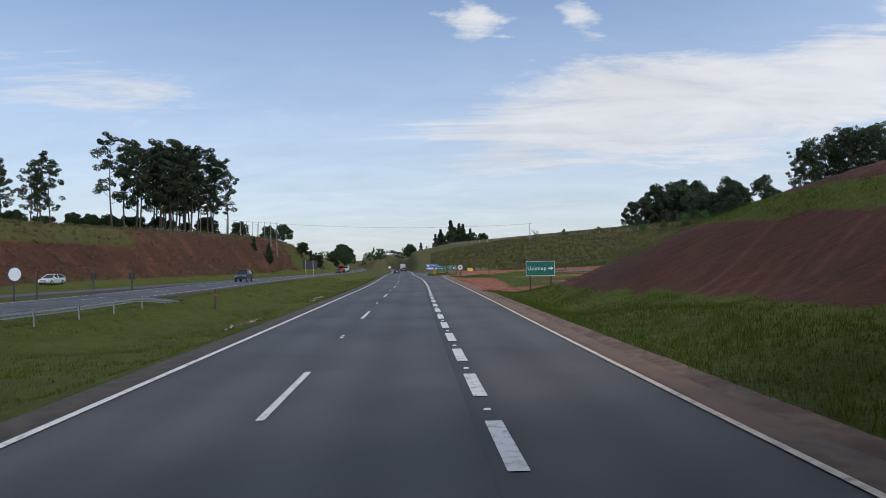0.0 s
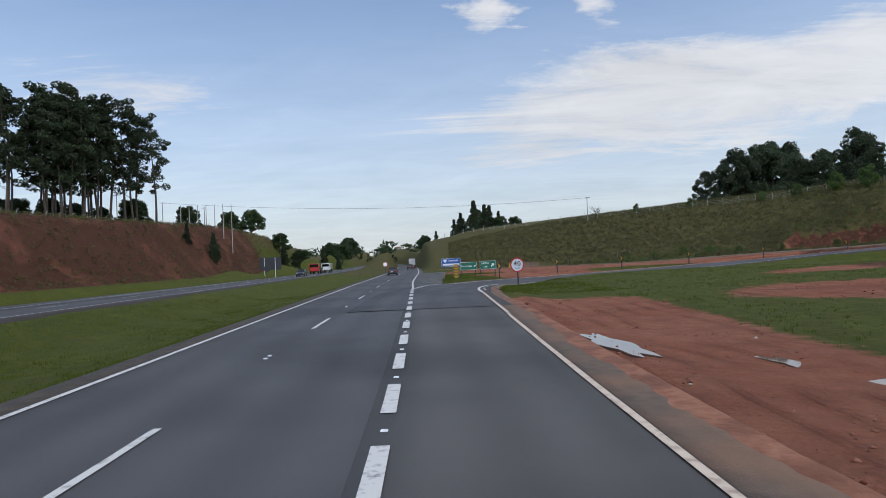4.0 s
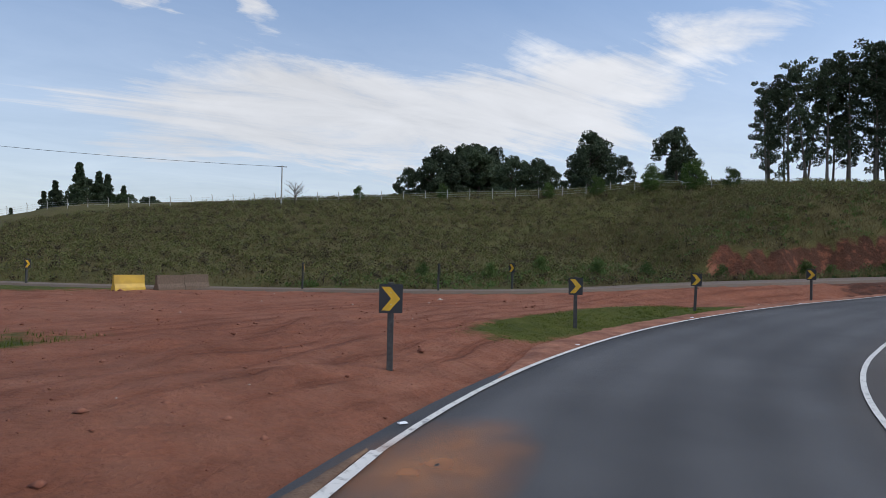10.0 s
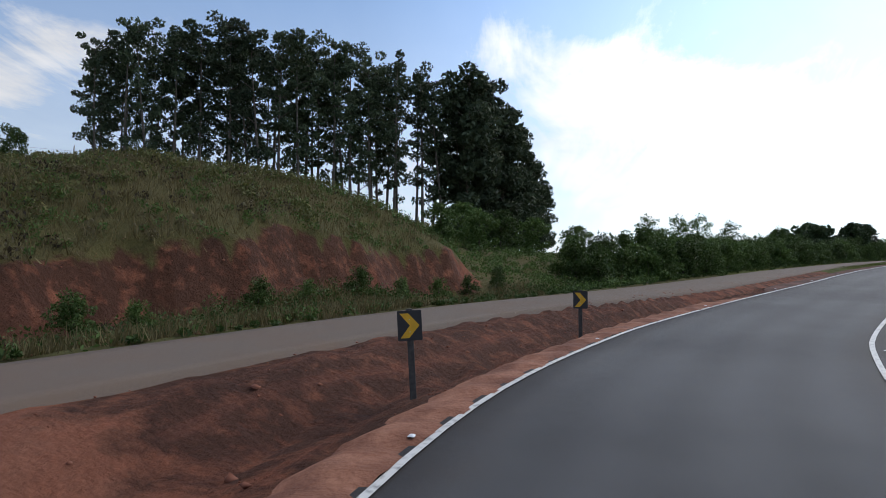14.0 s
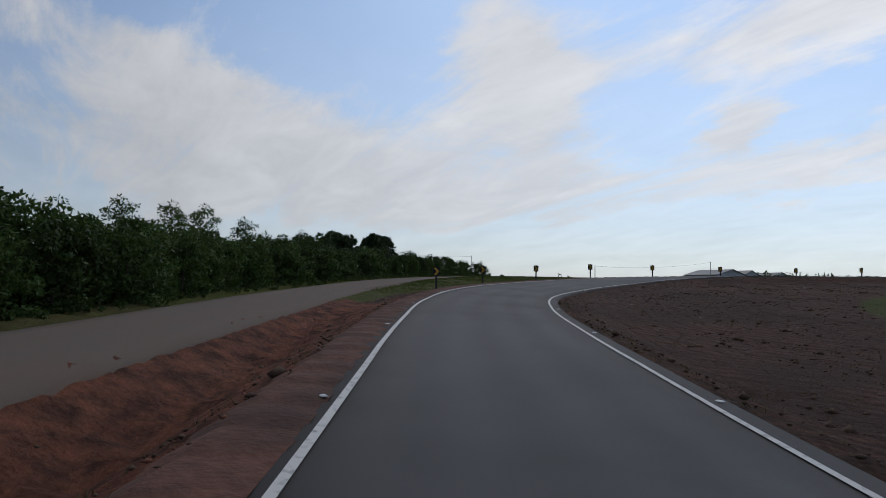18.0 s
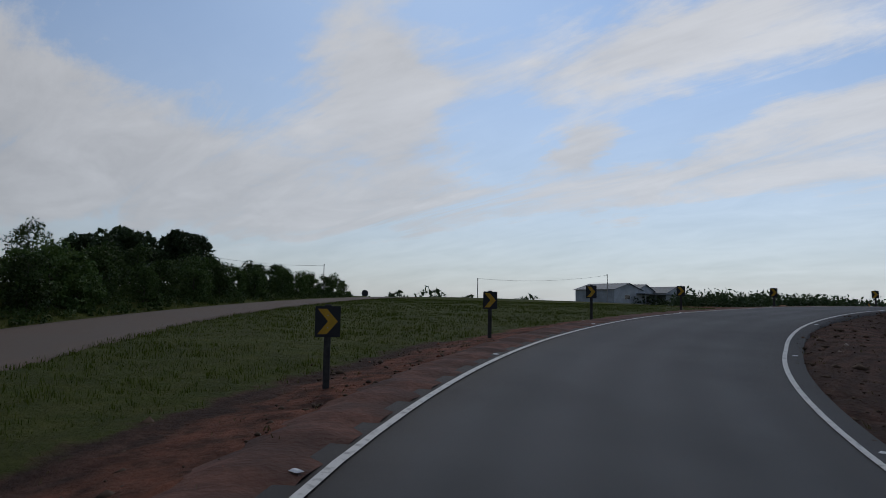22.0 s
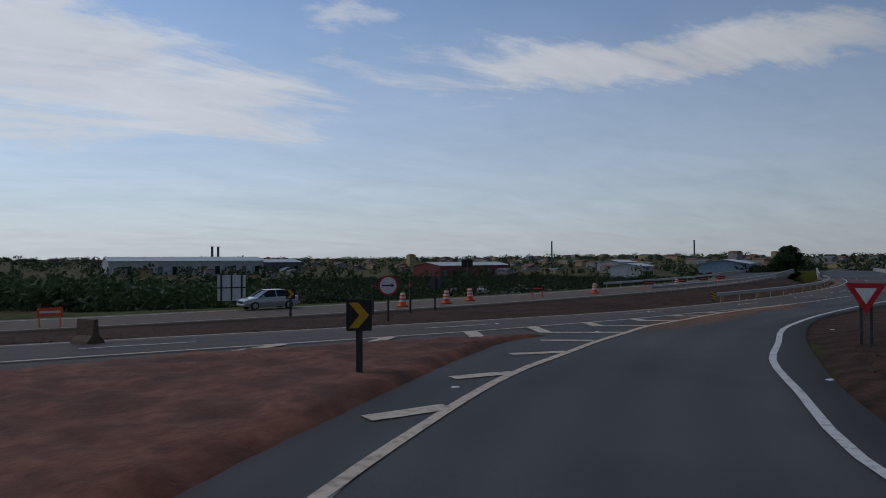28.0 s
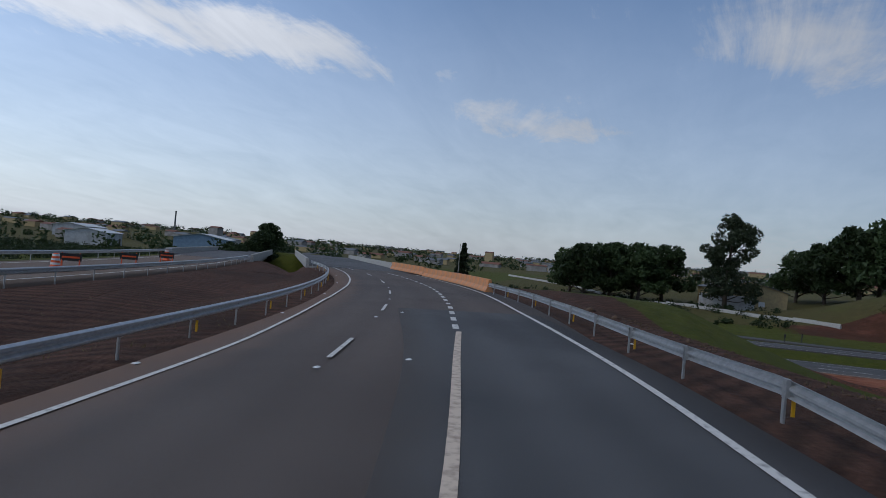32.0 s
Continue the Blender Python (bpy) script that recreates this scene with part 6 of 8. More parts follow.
def chevron_sign(group, label, w=0.56, h=0.69, mid=1.49):
    t = thing("chevron_sign", label, "road sign", group)
    part("post", Mb().box(-0.075, 0.0, -0.5, 0.075, 0.12, mid + h / 2 + 0.04, bev=0.012), POST, t)
    b = part("board", Mb().loft([[(a, -0.006, z) for a, z in lifted(round_rect(w, h, 0.03), 0, mid)], [(a, -0.030, z) for a, z in lifted(round_rect(w, h, 0.03), 0, mid)]]), BLACK, t)
    k, u = w * 0.40, h * 0.41
    outline(b, "arrow", lifted([(-k, u), (-k * 0.10, u), (k, 0), (-k * 0.10, -u), (-k, -u), (k * 0.02, 0)][::-1], 0, mid), YELLOW, -0.030)
    for z in (-0.2, 0.2):
        part("bolt", Mb().cyl((0, -0.030, mid + z * h), (0, -0.038, mid + z * h), 0.012, n=8), STEEL, b)
    return t


def seen_from(x, y, back=20.0):
    """A point on the ramp some way before the place, for a sign that meets the traffic."""
    i = int(((RAMP[:, 0] - x) ** 2 + (RAMP[:, 1] - y) ** 2).argmin())
    s = along(RAMP)
    j = int(np.searchsorted(s, max(0, s[i] - back)))
    return RAMP[j, :2]


CHEV = "black and yellow chevron board on a dark timber post"
chev = chevron_sign("chevrons round the ramp", CHEV)
for x, y, tilt in ((6.6, 169.3, 0), (15.8, 178.0, 0), (26.9, 184.0, 0), (38.75, 187.75, 2.5), (51.3, 188.75, 0.5), (63.8, 186.8, -3), (75.35, 182.2, 0.5), (136.85, 139.95, 0), (144.65, 129.9, 0), (149.65, 118.95, 0.5), (152.2, 107.95, 0), (153.6, 94.8, 1), (151.9, 82.1, 0), (147.6, 69.9, 0), (141.6, 63.1, 1), (133.85, 55.5, 0)):
    lift = float(np.interp(x, [5, 12, 70, 100], [0.0, 0.2, 0.22, 0.05])) if y > 160 else 0.0
    copy_thing(chev, facing(x, y, seen_from(x, y), surf1(x, y) + lift, tilt))
for x, y, to in ((23.2, 207.5, (60, 190)), (31.0, 202.3, (60, 190)), (6.5, 222, (40, 190)), (38, 203.6, (-10, 190)), (157.5, 29.5, (120, 60)), (151.5, 29.8, (120, 60)), (146.5, 30.6, (120, 60)), (127.5, 27.2, (138, 70)), (-37, 72, (-60, 200)), (-31, 68, (-60, 200))):
    o = copy_thing(chev, facing(x, y, to))
    o["label"] = "black and yellow chevron board beside the side road"
drop_proto(chev)


def board_sign(name, label, w, h, top, mat, x, y, to, posts=(-0.36, 0.36), border=True, post_mat=POST, category="road sign"):
    t = thing(name, label, category, at=facing(x, y, to))
    zc = top - h / 2
    b = part("board", Mb().loft([[(a, 0.0, z) for a, z in lifted(round_rect(w, h, 0.06), 0, zc)], [(a, -0.025, z) for a, z in lifted(round_rect(w, h, 0.06), 0, zc)]]), WHITE if border else mat, t)
    if border:
        part("panel", Mb().loft([[(a, -0.025, z) for a, z in lifted(round_rect(w - 0.07, h - 0.07, 0.05), 0, zc)], [(a, -0.030, z) for a, z in lifted(round_rect(w - 0.07, h - 0.07, 0.05), 0, zc)]]), mat, b)
    for p in posts:
        part("post", Mb().box(p * w - 0.06, 0.0, -0.6, p * w + 0.06, 0.10, top - 0.05, bev=0.01), post_mat, t)
    for z in (zc - h * 0.28, zc + h * 0.28):
        part("rail", Mb().box(-w * 0.46, 0.10, z - 0.03, w * 0.46, 0.14, z + 0.03), POST, t)
    return t, b, zc


def arrow_pts(size, turn):
    p = [(-0.5, -0.13), (0.0, -0.13), (0.0, -0.38), (0.52, 0.0), (0.0, 0.38), (0.0, 0.13), (-0.5, 0.13)]
    c, s = math.cos(radians(turn)), math.sin(radians(turn))
    return [((a * c - b * s) * size, (a * s + b * c) * size) for a, b in p]


t, b, zc = board_sign("destination_sign", "green destination sign with white lettering beside the exit lane", 2.42, 1.24, 2.36, GREEN, 9.25, 55.1, (1.5, 20))
letter("Unimep", 0.46, WHITE, b, -0.28, zc, -0.031, 1.12)
outline(b, "arrow", lifted(arrow_pts(0.46, 0), 0.88, zc), WHITE, -0.030)
t, b, zc = board_sign("destination_sign", "green destination sign with white lettering in the gore grass", 2.30, 1.06, 1.98, GREEN, 2.6, 171.7, (0, 142), (-0.43, 0.40))
letter("Sorocaba", 0.36, WHITE, b, -0.30, zc - 0.02, -0.031, 1.18)
outline(b, "arrow", lifted(arrow_pts(0.34, 45), 0.86, zc), WHITE, -0.030)
t, b, zc = board_sign("exit_sign", "green exit sign with white lettering in the gore grass", 2.25, 1.12, 2.0, GREEN, 5.3, 172.4, (0, 142), (-0.47, 0.43))
letter("SAÍDA", 0.34, WHITE, b, -0.36, zc + 0.24, -0.031, 1.15)
letter("158", 0.34, WHITE, b, -0.36, zc - 0.24, -0.031, 1.15)
outline(b, "arrow", lifted(arrow_pts(0.62, 45), 0.66, zc), WHITE, -0.030)
t, b, zc = board_sign("highway_name_sign", "blue highway name sign with a white shield", 4.4, 1.9, 2.5, BLUE, 0.3, 231, (0, 142))
letter("Rodovia", 0.62, WHITE, b, 0.55, zc + 0.42, -0.031, 1.1)
part("bar", Mb().box(-1.9, -0.036, zc - 0.66, 1.9, -0.031, zc - 0.26), WHITE, b)
outline(b, "shield", lifted([(-0.34, 0.30), (0.34, 0.30), (0.40, 0.02), (0.22, -0.32), (0, -0.40), (-0.22, -0.32), (-0.40, 0.02)][::-1], -1.35, zc + 0.42), WHITE, -0.031)


def round_sign(label, r, mid, x, y, to, face=WHITE, ring=RED, back=False, post=POST, z=None):
    t = thing("round_sign", label, "road sign", at=facing(x, y, to, z))
    part("post", Mb().box(-0.055, 0.0, -0.6, 0.055, 0.11, mid + r * 0.7, bev=0.012), post, t)
    b = part("plate", Mb().loft([[(a, 0.0, c) for a, c in lifted(disc(r), 0, mid)], [(a, -0.02, c) for a, c in lifted(disc(r), 0, mid)]]), GREYBACK if back else ring, t)
    if not back:
        outline(b, "face", lifted(disc(r * 0.82), 0, mid), face, -0.020)
    return t, b


t, b = round_sign("round white speed limit sign with a red rim", 0.69, 1.98, 6.35, 143.1, (-1, 126))
letter("40", 0.66, BLACK, b, 0.0, 2.08, -0.025, 1.08)
letter("km/h", 0.23, BLACK, b, 0.0, 1.66, -0.025, 1.12)
t, b = round_sign("round white sign with a red rim and a black arrow", 0.55, 1.95, 124.8, 36.7, (138, 68))
outline(b, "arrow", lifted([(-0.34, -0.035), (0.16, -0.035), (0.16, -0.11), (0.36, 0), (0.16, 0.11), (0.16, 0.035), (-0.34, 0.035)], 0, 1.95), BLACK, -0.024)
round_sign("round dark back of a sign beside the opposite carriageway", 0.6, 2.0, -33, 199, (-33, 260), back=True)
round_sign("round white sign with a red rim in the median", 0.55, 2.0, -14.6, 229, (-2, 140))
round_sign("round white sign beside the merging side road", 0.6, 2.0, -31, 49, (20, 30), ring=GREYBACK)
round_sign("round dark back of a sign beside the service road", 0.75, 1.9, 245.9, 52.7, (300, 20), back=True)
round_sign("round dark back of a sign beside the second carriageway", 0.5, 2.0, 117, 27.5, (60, -10), back=True)


def triangle_sign(label, side, mid, x, y, to):
    t = thing("yield_sign", label, "road sign", at=facing(x, y, to))
    for dx in (-0.14, 0.14):
        part("post", Mb().box(dx - 0.045, 0.0, -0.5, dx + 0.045, 0.09, mid + 0.1, bev=0.01), POST, t)
    h = side * 0.866
    tri = lambda k: [(-side / 2 * k, h / 3 * k + mid), (0, -2 * h / 3 * k + mid), (side / 2 * k, h / 3 * k + mid)]
    b = part("plate", Mb().loft([[(a, 0.0, c) for a, c in tri(1.0)], [(a, -0.02, c) for a, c in tri(1.0)]]), RED, t)
    outline(b, "face", tri(0.52), WHITE, -0.020)


triangle_sign("red and white yield triangle on two dark posts", 1.15, 1.65, 117.3, 57.3, (137, 72))
triangle_sign("red and white yield triangle beside the side road", 0.9, 1.9, -30, 50, (-60, 30))


def striped_marker(label, w, h, low, x, y, to, shape):
    t = thing("hazard_marker", label, "road sign", at=facing(x, y, to))
    part("post", Mb().box(-0.06, 0.0, -0.5, 0.06, 0.10, low + h * 0.9, bev=0.01), POST, t)
    b = part("board", Mb().box(-w / 2, -0.02, low, w / 2, 0.0, low + h), YELLOW, t)
    n = int(round(h / (w * 0.58)))
    d = h / n
    for k in range(n + 1):
        z = low + k * d
        if shape == "v":
            p = [(-w / 2, z + 0.1 * d), (0, z - 0.5 * d), (w / 2, z + 0.1 * d), (w / 2, z + 0.58 * d), (0, z - 0.02 * d), (-w / 2, z + 0.58 * d)]
        else:
            p = [(-w / 2, z), (w / 2, z - 0.7 * d), (w / 2, z - 0.2 * d), (-w / 2, z + 0.5 * d)]
        p = [(a, min(max(c, low), low + h)) for a, c in p]
        outline(b, "stripe", p, BLACK, -0.020)


striped_marker("yellow and black hazard marker with arrow stripes at the exit nose", 0.62, 1.80, 0.06, 0.8, 168.2, (-1, 142), "v")
striped_marker("yellow and black slanted hazard marker beside the guard rail end", 0.42, 1.05, 0.85, 97.3, 49.1, (121, 54), "s")
striped_marker("small yellow and black hazard marker on the guard rail end", 0.36, 0.62, 0.25, 96.3, 34.7, (121, 54), "s")
t, b, zc = board_sign("sign_back", "large dark back of a direction sign beside the red cutting", 5.6, 3.2, 5.3, GREYBACK, -46.4, 250, (-46, 400), (-0.22, 0.28), False, WHITE)
board_sign("sign_back", "dark back of a small sign on the grass", 2.2, 0.8, 1.3, GREYBACK, -40, 150, (-40, 300), (-0.4, 0.4), False)
board_sign("traffic_board", "white boarded panel with dark frame on dark posts", 2.2, 2.1, 2.65, WHITE, 128.7, 14.0, (138, 70), (-0.36, 0.36), False)
t = bpy.data.objects["traffic_board"]
for a in (-0.36, 0.0, 0.36):
    part("batten", Mb().box(a * 2.2 - 0.07, -0.05, 0.55, a * 2.2 + 0.07, -0.026, 2.66), POST, t)
part("batten", Mb().box(-1.1, -0.056, 1.56, 1.1, -0.05, 1.66), POST, t)
for x, y, z in ((-16.5, 50, 1.5), (122.5, 29, 2.3), (119.5, 28.5, 2.3), (240, 43.4, 1.6)):
    t = thing("marker_post", "slim dark marker post beside the road", "post", at=Matrix.Translation((x, y, surf1(x, y))))
    part("post", Mb().box(-0.06, -0.06, -0.4, 0.06, 0.06, z, bev=0.012), POST, t)
    part("band", Mb().box(-0.063, -0.063, z - 0.5, 0.063, 0.063, z - 0.3), RED, t, "dull red band")


# ---- work zone things ----
def traffic_drum():
    t = thing("traffic_drum", "orange and white traffic drum with a heavy base", "traffic drum", "drums along the second carriageway")
    def ring(z, r):
        return [(r * math.cos(2 * math.pi * k / 20), r * math.sin(2 * math.pi * k / 20), z) for k in range(20)]
    part("base", Mb().box(-0.36, -0.36, 0.0, 0.36, 0.36, 0.16, bev=0.05), ORANGE, t)
    body = part("barrel", Mb().loft([ring(0.14, 0.30), ring(0.36, 0.285), ring(0.38, 0.265), ring(0.62, 0.25), ring(0.64, 0.235), ring(0.9, 0.215), ring(0.92, 0.20), ring(1.08, 0.185), ring(1.12, 0.12)]), ORANGE, t)
    for z, r in ((0.42, 0.268), (0.68, 0.240), (0.94, 0.204)):
        part("band", Mb().loft([ring(z, r + 0.004), ring(z + 0.13, r - 0.002)]), WHITE, body)
    return t


drum = traffic_drum()
for x, y in ((117.3, 22.6), (112.6, 21.2), (108.9, 18.9), (91.2, 15.5), (72, 9.6), (48, -3)):
    copy_thing(drum, Matrix.Translation((x, y, surf1(x, y) + 0.03)))
drop_proto(drum)


def barricade(x, y, to, label, red=True):
    t = thing("barricade", label, "barricade", at=facing(x, y, to))
    for sx in (-0.5, 0.5):
        part("leg", Mb().cyl((sx, -0.35, 0), (sx, 0, 1.15), 0.03, n=6), ORANGE, t)
        part("leg", Mb().cyl((sx, 0.35, 0), (sx, 0, 1.15), 0.03, n=6), ORANGE, t)
    b = part("panel", Mb().box(-0.62, -0.16, 0.62, 0.62, -0.12, 1.1), ORANGE if red else BLACK, t)
    part("stripe", Mb().box(-0.5, -0.166, 0.80, 0.5, -0.16, 0.92), WHITE if red else ORANGE, b)


barricade(100.2, 17.4, (121, 54), "folding orange barricade with a dark panel on the asphalt", False)
barricade(140.9, 26.8, (138, 70), "leaning orange barricade beside the side road")
for x, y in ((80, 12.5), (70, 8.6), (62, 5.6), (54, 2.2)):
    barricade(x, y, (121, 54), "dark barrier lamp frame beside the second carriageway", False)


def concrete_block(x, y, turn, label):
    t = thing("concrete_barrier", label, "barrier", at=Matrix.LocRotScale((x, y, surf1(x, y) + 0.03), Euler((0, 0, radians(turn))), None))
    prof = [(-0.38, 0), (0.38, 0), (0.38, 0.10), (0.18, 0.34), (0.11, 1.0), (-0.11, 1.0), (-0.18, 0.34), (-0.38, 0.10)]
    part("block", Mb().prism(prof, -0.8, 0.8), CONCRETE, t)


def far_barrier():
    """Low concrete barrier along a slip road, block by block."""
    line = spline([(-270, -35, 0), (-175, 15, 0), (-104, 53, 0), (-84, 73, 0), (-66, 90, 0)], 1.0)
    s = along(line)
    t = thing("slip_road_barrier", "long pale concrete barrier along a slip road", "barrier")
    me = Mb().prism([(-0.3, -0.5), (0.3, -0.5), (0.26, 0.2), (0.10, 0.9), (-0.10, 0.9), (-0.26, 0.2)], -3.0, 3.0).mesh("block", [CONCRETE])
    d = 3.0
    while d < s[-1] - 3:
        x, y = float(np.interp(d, s, line[:, 0])), float(np.interp(d, s, line[:, 1]))
        x2, y2 = float(np.interp(d + 1, s, line[:, 0])), float(np.interp(d + 1, s, line[:, 1]))
        part("block", me, None, t, at=Matrix.LocRotScale((x, y, surf1(x, y)), Euler((0, 0, math.atan2(y2 - y, x2 - x) - math.pi / 2)), None))
        d += 6.05


far_barrier()
t = thing("barrier_end", "short rusty brown barrier block on the asphalt edge", "barrier", at=Matrix.LocRotScale((139.1, 43.2, surf1(139.1, 43.2) + 0.03), Euler((0, 0, 0.6)), None))
part("block", Mb().prism([(-0.34, 0), (0.34, 0), (0.30, 0.12), (0.12, 0.3), (0.08, 0.85), (-0.08, 0.85), (-0.12, 0.3), (-0.30, 0.12)], -0.45, 0.45), BROWN_POST, t)
t = thing("plastic_barrier", "orange plastic barrier block on the grass", "barrier", at=Matrix.Translation((167.3, 34.8, surf1(167.3, 34.8))))
part("block", Mb().prism([(-0.3, 0), (0.3, 0), (0.2, 0.4), (0.12, 1.1), (-0.12, 1.1), (-0.2, 0.4)], -1.1, 1.1), ORANGE_WALL, t)

YELLOW_PLASTIC = mat_of("yellow_plastic", (0.55, 0.33, 0.03), (0.42, 0.25, 0.03), 2.0, 0.5)
for x, y, turn, mat, label in ((12.5, 209.6, 20, YELLOW_PLASTIC, "yellow plastic barrier block at the foot of the bank"), (14.9, 209.4, 25, BROWN_POST, "dusty grey-brown concrete barrier block at the foot of the bank"), (16.9, 212.0, 25, BROWN_POST, "dusty grey-brown concrete barrier block at the foot of the bank")):
    t = thing("barrier_block", label, "barrier", at=Matrix.LocRotScale((x, y, surf1(x, y)), Euler((0, 0, radians(turn + 90))), None))
    part("block", Mb().prism([(-0.32, -0.1), (0.32, -0.1), (0.28, 0.15), (0.14, 0.4), (0.10, 0.95), (-0.10, 0.95), (-0.14, 0.4), (-0.28, 0.15)], -0.95, 0.95), mat, t)

# orange barrier wall before the overpass, block by block
wall_line = spline([(54, 32.3, 0), (45, 28.0, 0), (36, 22.6, 0), (28, 17.2, 0), (16, 8.4, 0)], 0.5)
s_w = along(wall_line)
prof = [(-0.32, 0), (0.32, 0), (0.30, 0.15), (0.16, 0.40), (0.11, 0.98), (-0.11, 0.98), (-0.16, 0.40), (-0.30, 0.15)]
block_me = Mb().prism(prof, -0.97, 0.97).mesh("barrier_block", [ORANGE_WALL])
wall = thing("barrier_wall", "row of dusty orange plastic barrier blocks along the shoulder", "barrier")
k = 0.0
while k < s_w[-1] - 2:
    x, y = np.interp(k + 1, s_w, wall_line[:, 0]), np.interp(k + 1, s_w, wall_line[:, 1])
    x2, y2 = np.interp(k + 1.5, s_w, wall_line[:, 0]), np.interp(k + 1.5, s_w, wall_line[:, 1])
    part("barrier_block", block_me, None, wall, at=Matrix.LocRotScale((x, y, 8.78 if x < 30 else surf1(x, y) + 0.03), Euler((0, 0, math.atan2(y2 - y, x2 - x) - math.pi / 2)), None))
    k += 2.0


# ---- guard rails ----
def guard_rail(label, line, z_of, step=4.0, yellow=False, ends=(False, False)):
    """A W-beam on posts along a line; an end may go down into the ground."""
    t = thing("guard_rail", label, "guard rail")
    s = along(line)
    rt = rights(line)
    prof = [(-0.02, 0.46), (0.05, 0.50), (0.05, 0.55), (-0.02, 0.60), (-0.02, 0.63), (0.05, 0.68), (0.05, 0.73), (-0.02, 0.77), (-0.035, 0.77), (0.032, 0.725), (0.032, 0.685), (-0.035, 0.64), (-0.035, 0.59), (0.032, 0.545), (0.032, 0.505), (-0.035, 0.46)]
    zs = z_of(line[:, 0], line[:, 1])
    rings = []
    for i in range(len(line)):
        sink = 0.0
        if ends[0]:
            sink = max(sink, 0.85 * (1 - min(1, s[i] / 9)))
        if ends[1]:
            sink = max(sink, 0.85 * (1 - min(1, (s[-1] - s[i]) / 9)))
        rings.append([(line[i, 0] + rt[i, 0] * a, line[i, 1] + rt[i, 1] * a, zs[i] + b - sink) for a, b in prof])
    part("beam", Mb().loft(rings), STEEL, t)
    post_me = Mb().box(-0.09, -0.04, -0.9, -0.05, 0.04, 0.74).box(-0.09, -0.055, 0.44, 0.0, 0.055, 0.76).mesh("post", [STEEL])
    tip = Mb().box(-0.03, -0.015, 0.0, 0.03, 0.015, 0.32).mesh("delineator", [YELLOW])
    d = 1.0
    n = 0
    while d < s[-1] - 0.5:
        x, y = np.interp(d, s, line[:, 0]), np.interp(d, s, line[:, 1])
        i = int(np.searchsorted(s, d))
        sink = 0.85 * (1 - min(1, d / 9)) if ends[0] else 0.0
        sink = max(sink, 0.85 * (1 - min(1, (s[-1] - d) / 9))) if ends[1] else sink
        if sink < 0.45:
            p = part("post", post_me, None, t, at=Matrix.LocRotScale((x, y, float(z_of([x], [y])[0]) - sink), Euler((0, 0, math.atan2(rt[i, 1], rt[i, 0]))), None))
            if yellow and n % 2 == 0:
                part("delineator", tip, None, p, "small yellow marker", at=Matrix.Translation((0.10, 0.0, 0.12)))
        d += step
        n += 1
    return t


guard_rail("galvanised guard rail along the soil bank of the overpass approach", shifted(window(MAIN, 0, 28, 95.5), -4.55)[:, :], surf, 4.0, True)
rail_right = spline([(98.5, 49.2, 0), (95.5, 48.3, 0), (85.5, 44.6, 0), (73, 40.2, 0), (63, 36.2, 0), (54, 32.2, 0)], 1.5)
guard_rail("galvanised guard rail along the outer edge of the merge lane", rail_right, surf, 4.0, True, (True, False))
guard_rail("galvanised guard rail along the second carriageway", shifted(window(TWIN, 0, 28, 88), 5.0), surf)
guard_rail("galvanised guard rail between the far lanes", shifted(window(TWIN, 0, 28, 80), -5.0), surf)
med_rail = spline([(-17.0, -12, 0), (-17.6, 8, 0), (-18.1, 26, 0), (-18.3, 34, 0), (-18.6, 42, 0), (-18.9, 51, 0)], 2.0)[::-1]
guard_rail("galvanised guard rail beside the opposite carriageway", med_rail, surf, 4.0, False, (True, False))


# ---- overpass ----
def overpass(label, a, b, left, right, z):
    t = thing("overpass_bridge", label, "bridge")
    a, b = Vector((a[0], a[1], z)), Vector((b[0], b[1], z - 0.25))
    d = (b - a).normalized()
    n = Vector((d.y, -d.x, 0)).normalized()
    P = lambda s, o, h: tuple(a + d * s + n * o + Vector((0, 0, h)))
    long = (b - a).length

    def slab(s0, s1, o0, o1, h0, h1):
        return Mb().add([P(s0, o0, h0), P(s1, o0, h0), P(s1, o1, h0), P(s0, o1, h0), P(s0, o0, h1), P(s1, o0, h1), P(s1, o1, h1), P(s0, o1, h1)], [(0, 3, 2, 1), (4, 5, 6, 7), (0, 1, 5, 4), (1, 2, 6, 5), (2, 3, 7, 6), (3, 0, 4, 7)])

    part("deck", slab(-1, long + 1, left, right, -0.35, 0.0), CONCRETE, t)
    part("asphalt", slab(-1, long + 1, left + 0.45, right - 0.45, 0.0, 0.036), ASPHALT, t)
    for o in (left, right - 0.35):
        part("parapet", slab(-1, long + 1, o, o + 0.35, 0.0, 0.85), CONCRETE, t)
    for k in range(4):
        o = left + 1.2 + (right - left - 3.0) * k / 3
        part("girder", slab(-1, long + 1, o, o + 0.6, -1.5, -0.35), CONCRETE, t)
    for s in (0.0, long):
        part("abutment", slab(s - 1.2, s + 1.2, left + 0.3, right - 0.3, -5.0, -1.5), CONCRETE, t)
    for k in (0.42,):
        for o in (left + 2.0, right - 2.6):
            part("pier", slab(long * k - 0.4, long * k + 0.4, o, o + 0.8, -9.0, -1.5), CONCRETE, t)
    return t


overpass("grey concrete overpass with low parapets over the highway", (28, 7.5), (-46, -38), -5.2, 8.8, 8.66)
overpass("grey concrete second overpass beside the first", (28, -13), (-46, -57), -5.6, 5.6, 8.31)


# ---- kerbs and drains ----
DUSTY_KERB = mat_of("dusty_kerb", (0.20, 0.15, 0.12), (0.12, 0.085, 0.065), 4.0, 0.9, bump=0.3)


